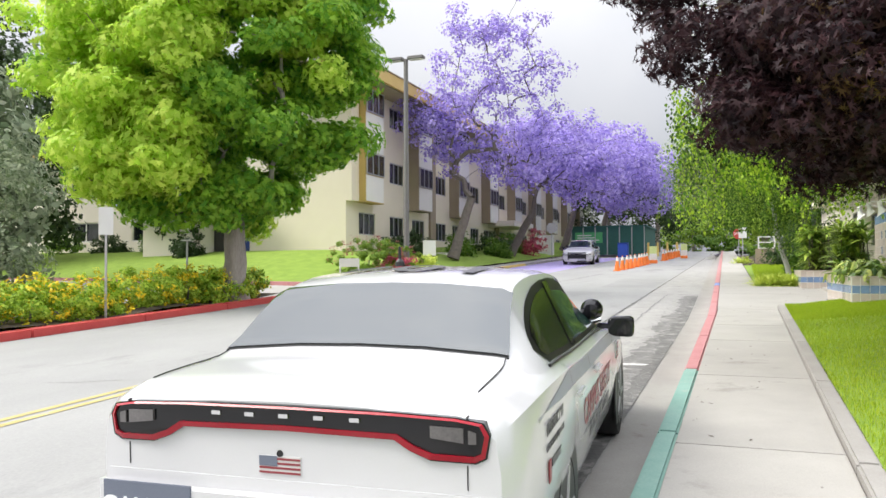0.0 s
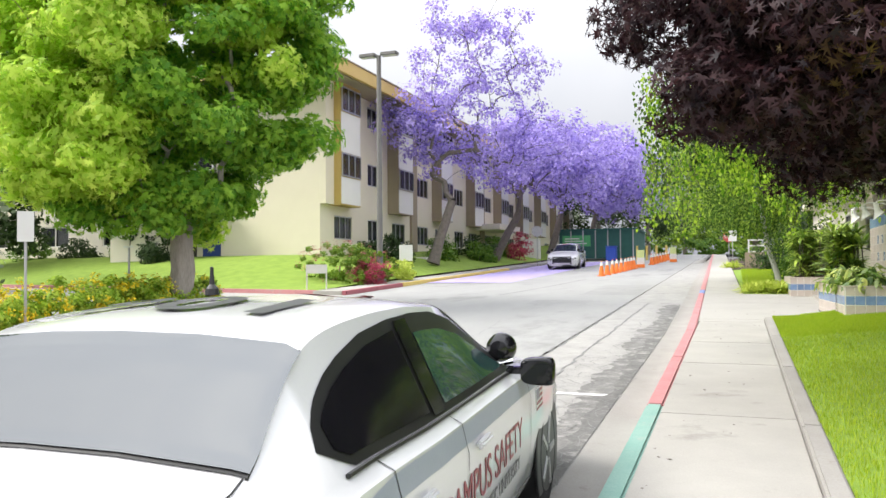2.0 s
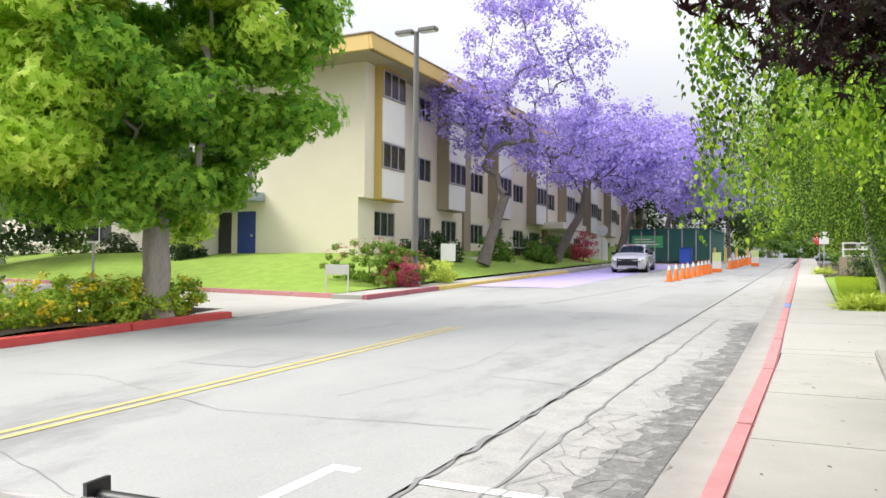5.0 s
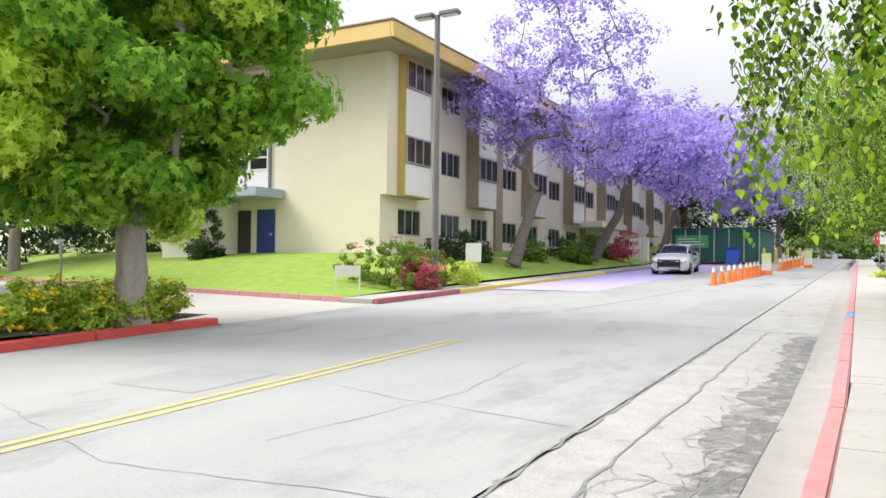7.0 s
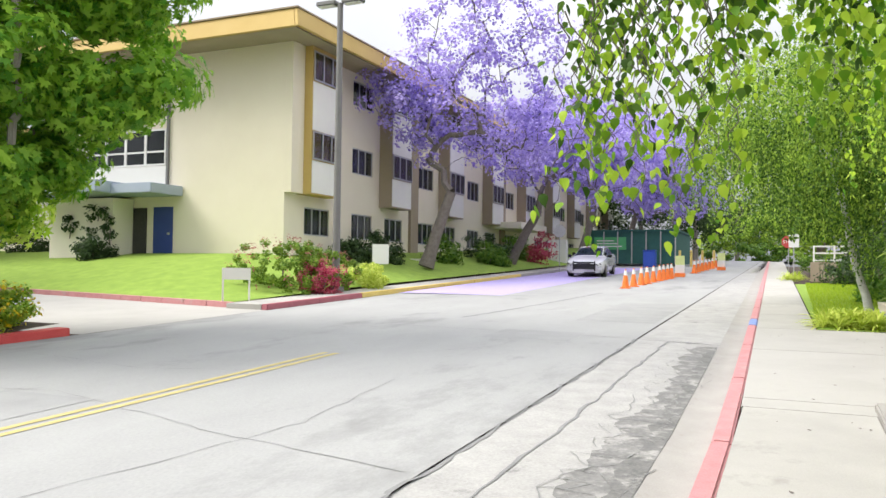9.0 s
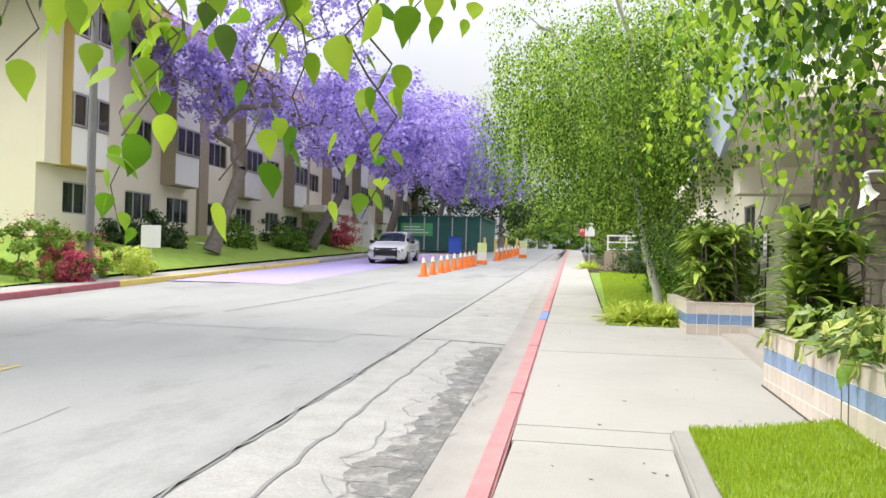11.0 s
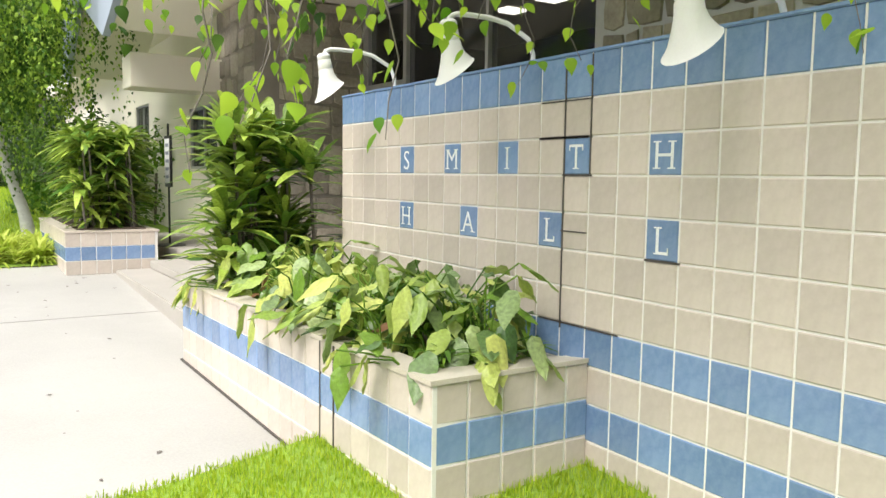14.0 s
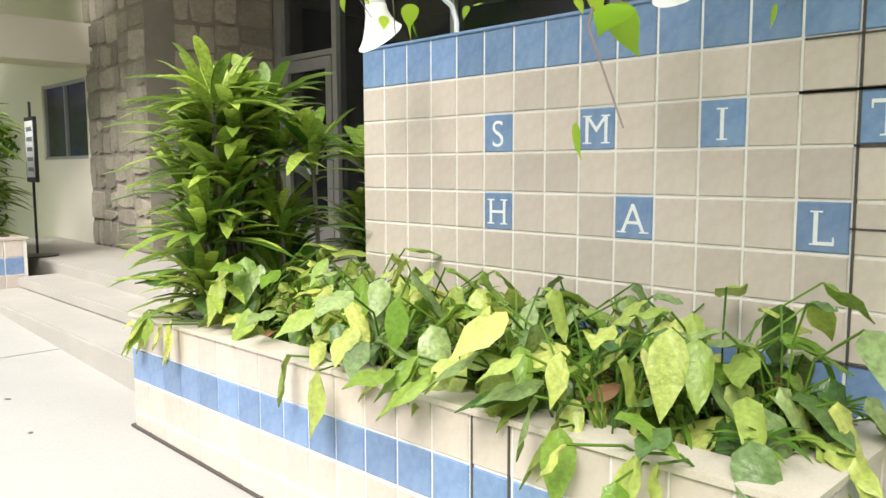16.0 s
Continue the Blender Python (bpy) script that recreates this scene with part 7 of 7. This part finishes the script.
for k, (x, y, z, r) in enumerate([(-17.4, 41.0, 2.9, 1.0), (-16.6, 46.2, 3.0, 1.0), (-16.4, 52.0, 3.2, 1.3), (-15.4, 50.4, 2.8, 0.9), (-17.8, 39.2, 2.8, 0.7), (-16.5, 57.5, 3.3, 1.1), (-27.5, 34.2, 2.6, 0.7), (-33, 38.5, 3.0, 1.2), (-37, 38.5, 3.0, 1.0), (-41, 38.5, 3.0, 1.2), (-46, 38.5, 3.0, 1.4)]):
    shrub("garden_shrub", "dense dark green shrub at the foot of the building", [((x, y, z), (r, r, r * 0.85)), ((x + 0.5 * r, y + 0.4, z - 0.2), (r * 0.7, r * 0.7, r * 0.6))], 2400, 0.13, OVAL, M_shrub if k % 2 else M_darkleaf, "garden shrubs", None, 90 + k, clump=0.28)
shrub("pink_shrub", "pink flowering shrub by the building entry", [((-14.6, 57.5, 3.4), (0.9, 0.8, 1.1))], 1500, 0.13, OVAL, M_pink, seed=120, clump=0.3)
for k, (x, y, r, h) in enumerate([(2.4, 31.5, 1.2, 1.0), (3.0, 34.5, 1.4, 1.3), (2.6, 38, 1.5, 1.3), (3.6, 30, 1.0, 1.2), (1.6, 41.8, 0.8, 0.6), (2.9, 43.5, 1.2, 1.0), (1.2, 53, 1.0, 0.6), (4.2, 48, 2, 1.6)]):
    z = walk_z(y)
    shrub("hedge_shrub", "dark shaded shrub beside the hall", [((x, y, z + h * 0.8), (r, r, h)), ((x + 0.3, y + 0.8, z + h * 0.6), (r * 0.8, r, h * 0.7))], 2600, 0.10, OVAL, M_darkleaf if k % 3 else M_shrub, "hedge shrubs", None, 130 + k, clump=0.25)
for k, (x, y, w) in enumerate([(-4, 98, 5), (5, 96, 6), (-14, 98, 6), (14, 96, 6)]):
    shrub("far_bush", "pale green bush across the far street", [((x, y, base_z(85) + 1.0), (w, 1.5, 1.3))], 2500, 0.3, OVAL, M_willow if k % 2 else M_shrub, "far bushes", None, 150 + k, clump=0.5)
# climbing vine on the entry wing
vb = [((-28.5, 34.8, 3.2), (0.5, 0.12, 0.9)), ((-27.2, 34.8, 3.6), (0.4, 0.12, 0.7)), ((-29.6, 34.8, 3.8), (0.5, 0.12, 0.6)), ((-27.9, 34.8, 4.3), (0.9, 0.12, 0.35))]
shrub("climbing_vine", "sparse climbing vine on the cream wall", vb, 700, 0.16, OVAL, M_darkleaf, seed=160, clump=0.2, sub=14, cat="vine")


def strap_plant(name, label, centres, per, length, m_, seed, lift=0.5, width=0.10, cat="shrub", group="", sag=0.45):
    """Rosettes of long narrow arching leaves."""
    ob = thing(name, pose(0, 0, 0), label, cat, group)
    rng = np.random.default_rng(seed)
    V, F = [], []
    bm = bmesh.new()
    for (cx, cy, cz, gz) in centres:
        if cz - gz > 0.12:
            tube(bm, [(cx + 0.05, cy, gz - 0.03), (cx, cy, cz)], 0.012, 5)
        for _ in range(per):
            a = rng.uniform(0, 2 * math.pi)
            up = rng.uniform(lift - 0.55, lift + 0.5)
            L = length * rng.uniform(0.6, 1.15)
            d = np.array([math.cos(a) * math.cos(up), math.sin(a) * math.cos(up), math.sin(up)])
            sdir = np.array([-math.sin(a), math.cos(a), 0])
            c0 = np.array([cx, cy, cz + rng.uniform(-0.08, 0.05)])
            b = len(V)
            for i, (f, w) in enumerate(((0, 0.35), (0.3, 0.9), (0.6, 1.0), (0.85, 0.6), (1.0, 0.05))):
                p = c0 + d * L * f - np.array([0, 0, sag * L * f * f])
                w_ = w * width * L
                V += [p - sdir * w_, p + np.array([0, 0, -0.3 * w_]), p + sdir * w_]
            for i in range(4):
                for k in (0, 1):
                    q = b + i * 3 + k
                    F.append((q, q + 1, q + 4, q + 3))
    me = bpy.data.meshes.new("foliage")
    me.from_pydata([tuple(v) for v in V], [], F)
    me.materials.append(m_)
    me.shade_smooth()
    lv = new("foliage", me)
    lv.parent = ob
    st = part("stem", bm, M_jbark, ob)
    if len(centres) > 60:
        st["kind"] = "stuff"
    return ob


rp = random.Random(31)
strap_plant("dracaena_shrub", "tall dark glossy strap-leaved shrub at the end of the sign wall", [(2.28 + rp.uniform(-0.3, 0.3), 20.42 + rp.uniform(-0.35, 0.2), 1.45 + 1.0 * rp.random(), 1.3) for _ in range(34)], 26, 0.48, M_dracaena, 1, 0.75, 0.072, sag=0.4)
strap_plant("dracaena_shrub", "upright strap-leaved shrub behind the sign wall", [(3.35 + rp.uniform(-0.25, 0.25), 20.2 + rp.uniform(-0.35, 0.35), 1.5 + 0.9 * rp.random(), 1.2) for _ in range(16)], 24, 0.46, M_dracaena, 2, 0.8, 0.085, sag=0.32)
strap_plant("dracaena_shrub", "bushy strap-leaved shrubs filling the far planter", [(rp.uniform(1.7, 2.4), rp.uniform(24.8, 26.4), 1.62 + 1.05 * rp.random(), 1.5) for _ in range(80)], 22, 0.44, M_dracaena, 3, 0.5, 0.085)
strap_plant("lime_grass_clump", "clump of bright lime strap-leaved grass at the lawn corner", [(rp.uniform(0.45, 1.4), rp.uniform(25.6, 26.6), walk_z(26.1) + 0.02, walk_z(26.1)) for _ in range(40)], 30, 0.6, M_lime, 4, 0.85, 0.03)
strap_plant("lime_grass_clump", "yellow-green grass clump by the far kerb", [(rp.uniform(-0.3, 0.3), rp.uniform(45, 47), walk_z(46) + 0.02, walk_z(46)) for _ in range(12)], 24, 0.6, M_lime, 5, 0.85, 0.03)


def broad_plants(name, label, spots, m_, seed, size, pitches=(-1.35, 0.25), facing=None):
    """Broad drooping leaves on stalks."""
    ob = thing(name, pose(0, 0, 0), label, "plant", "planter plants")
    rng = random.Random(seed)
    bmS = bmesh.new()
    V, F = [], []
    for (x, y, z, h, n) in spots:
        for _ in range(n):
            a = rng.uniform(0, 6.283) if facing is None else facing + rng.uniform(-0.7, 0.7)
            out = rng.uniform(0.06, 0.28)
            hh = h * rng.uniform(0.5, 1.1)
            tip = Vector((x + math.cos(a) * out, y + math.sin(a) * out, z + hh))
            tube(bmS, [(x, y, z - 0.02), (x + math.cos(a) * out * 0.4, y + math.sin(a) * out * 0.4, z + hh * 0.75), tip], 0.004, 4, caps=False)
            L = size * rng.uniform(0.55, 1.2)
            W = L * rng.uniform(0.21, 0.31)
            a += rng.uniform(-0.7, 0.7)
            pitch = rng.uniform(*pitches)
            d = Vector((math.cos(a) * math.cos(pitch), math.sin(a) * math.cos(pitch), math.sin(pitch)))
            s = Vector((-math.sin(a), math.cos(a), rng.uniform(-0.4, 0.4))).normalized()
            nrm = s.cross(d).normalized()
            b = len(V)
            prof = ((0, 0.06), (0.12, 0.75), (0.3, 1.0), (0.55, 0.95), (0.8, 0.55), (1.0, 0.02))
            for f, w in prof:
                c = tip + d * L * f - Vector((0, 0, 0.22 * L * f * f)) 
                rip = nrm * (0.012 * math.sin(f * 19))
                V += [c - s * W * w + nrm * 0.1 * W * w + rip, c - s * W * w * 0.5 - rip * 0.6, c - nrm * 0.05 * W, c + s * W * w * 0.5 + rip * 0.6, c + s * W * w + nrm * 0.1 * W * w - rip]
            for i in range(5):
                for k in range(4):
                    q = b + i * 5 + k
                    F.append((q, q + 1, q + 6, q + 5))
    me = bpy.data.meshes.new("foliage")
    me.from_pydata([tuple(v) for v in V], [], F)
    me.materials.append(m_)
    me.shade_smooth()
    lv = new("foliage", me)
    lv.parent = ob
    part("stalk", bmS, M_shrub, ob)["kind"] = "stuff"
    return ob


spots = [(rp.uniform(2.0, 2.5), 17.55 + 2.9 * (i + rp.random()) / 46, 1.34, rp.uniform(0.16, 0.44), 10) for i in range(46)]
broad_plants("broad_leaf_plant", "yellow-green broad-leaved plants spilling over the planter", spots, M_pothos, 41, 0.18)
spots = [(rp.uniform(2.0, 2.5), rp.uniform(17.55, 20.3), 1.34, rp.uniform(0.12, 0.42), 6) for i in range(44)]
broad_plants("broad_leaf_plant", "dark quilted broad-leaved plants in the planter", spots, M_pothosd, 42, 0.185)
spots = [(1.98 - 0.03 * (y - 17.4) / 3, y, 1.40, 0.06, 2) for y in (17.62, 17.74, 17.98, 19.0, 19.95, 20.15, 20.3)]
broad_plants("broad_leaf_plant", "long yellow-green leaves hanging over the planter edge", spots, M_pothos, 44, 0.18, (-1.5, -0.8), math.pi)
spots = [(rp.uniform(2.05, 2.5), y, 1.36, rp.uniform(0.1, 0.4), 2) for y in (17.7, 17.9, 18.3, 18.8, 19.2, 19.5, 19.9, 20.3)]
broad_plants("broad_leaf_plant", "dry brown leaves among the planter plants", spots, M_dryleaf, 45, 0.13)
strap_plant("planter_fern", "small feathery undergrowth in the planter", [(rp.uniform(2.05, 2.5), rp.uniform(17.5, 20.2), 1.34 + 0.22 * rp.random(), 1.33) for _ in range(80)], 22, 0.16, M_shrub, 43, 0.7, 0.06, "plant")

# ---- grass ----


def grass(name, label, x0, x1, y0, y1, zf, n, h, seed):
    rng = np.random.default_rng(seed)
    x, y = rng.uniform(x0, x1, n), rng.uniform(y0, y1, n)
    z = np.array([zf(a, b) for a, b in zip(x, y)])
    P = np.stack([x, y, z], 1)
    N = rng.normal(size=(n, 3)) * np.array([1, 1, 0.1])
    N[:, 2] += 0.25
    S = h * rng.uniform(0.5, 1.3, n)
    tv = [(-0.06, 0, 0), (0.06, 0, 0), (0.03, 0.6, 0.08), (0, 1.0, 0.3)]
    return tagged(cloud(name, M_blade, None, P, N, S, tv, [(0, 1, 2, 3)], spin=(0, 0, 1), seed=seed), label, "grass", kind="stuff")


lz = lambda x, y: walk_z(y) + 0.045 + lawn_mound(x, y)
grass("grass_blades", "short bright green grass blades", 0.80, 3.4, 15.2, 18.36, lz, 60000, 0.04, 1)
grass("grass_blades", "short bright green grass blades", 0.80, 3.6, 4.0, 15.2, lz, 60000, 0.045, 2)
grass("grass_blades", "short green grass blades beside the uphill walk", 0.37, 2.6, 27, 42, lambda x, y: walk_z(y) + 0.03, 22000, 0.06, 4)

# fallen leaves and petals
rl_ = random.Random(71)
for k in range(70):
    x, y = (rl_.uniform(-0.45, 0.6), rl_.uniform(5, 17.5)) if k < 35 else (rl_.uniform(-0.4, 2.0), rl_.uniform(18, 25))
    bm = bmesh.new()
    s = rl_.uniform(0.008, 0.022)
    a = rl_.uniform(0, 6.28)
    vs = [bm.verts.new((math.cos(a + q) * s * r, math.sin(a + q) * s * r, h)) for q, r, h in ((0, 1.6, 0.004), (1.2, 0.7, 0.0), (2.4, 0.8, 0.004), (3.5, 1.1, 0.0), (4.9, 0.7, 0.003))]
    bm.faces.new(vs)
    tagged(finish("fallen_leaf", bm, M_jbark, m=pose(x, y, walk_z(y) + 0.003, SLOPE, 0, 0)), "small dry brown leaf lying on the pavement", "leaf", "fallen leaves")
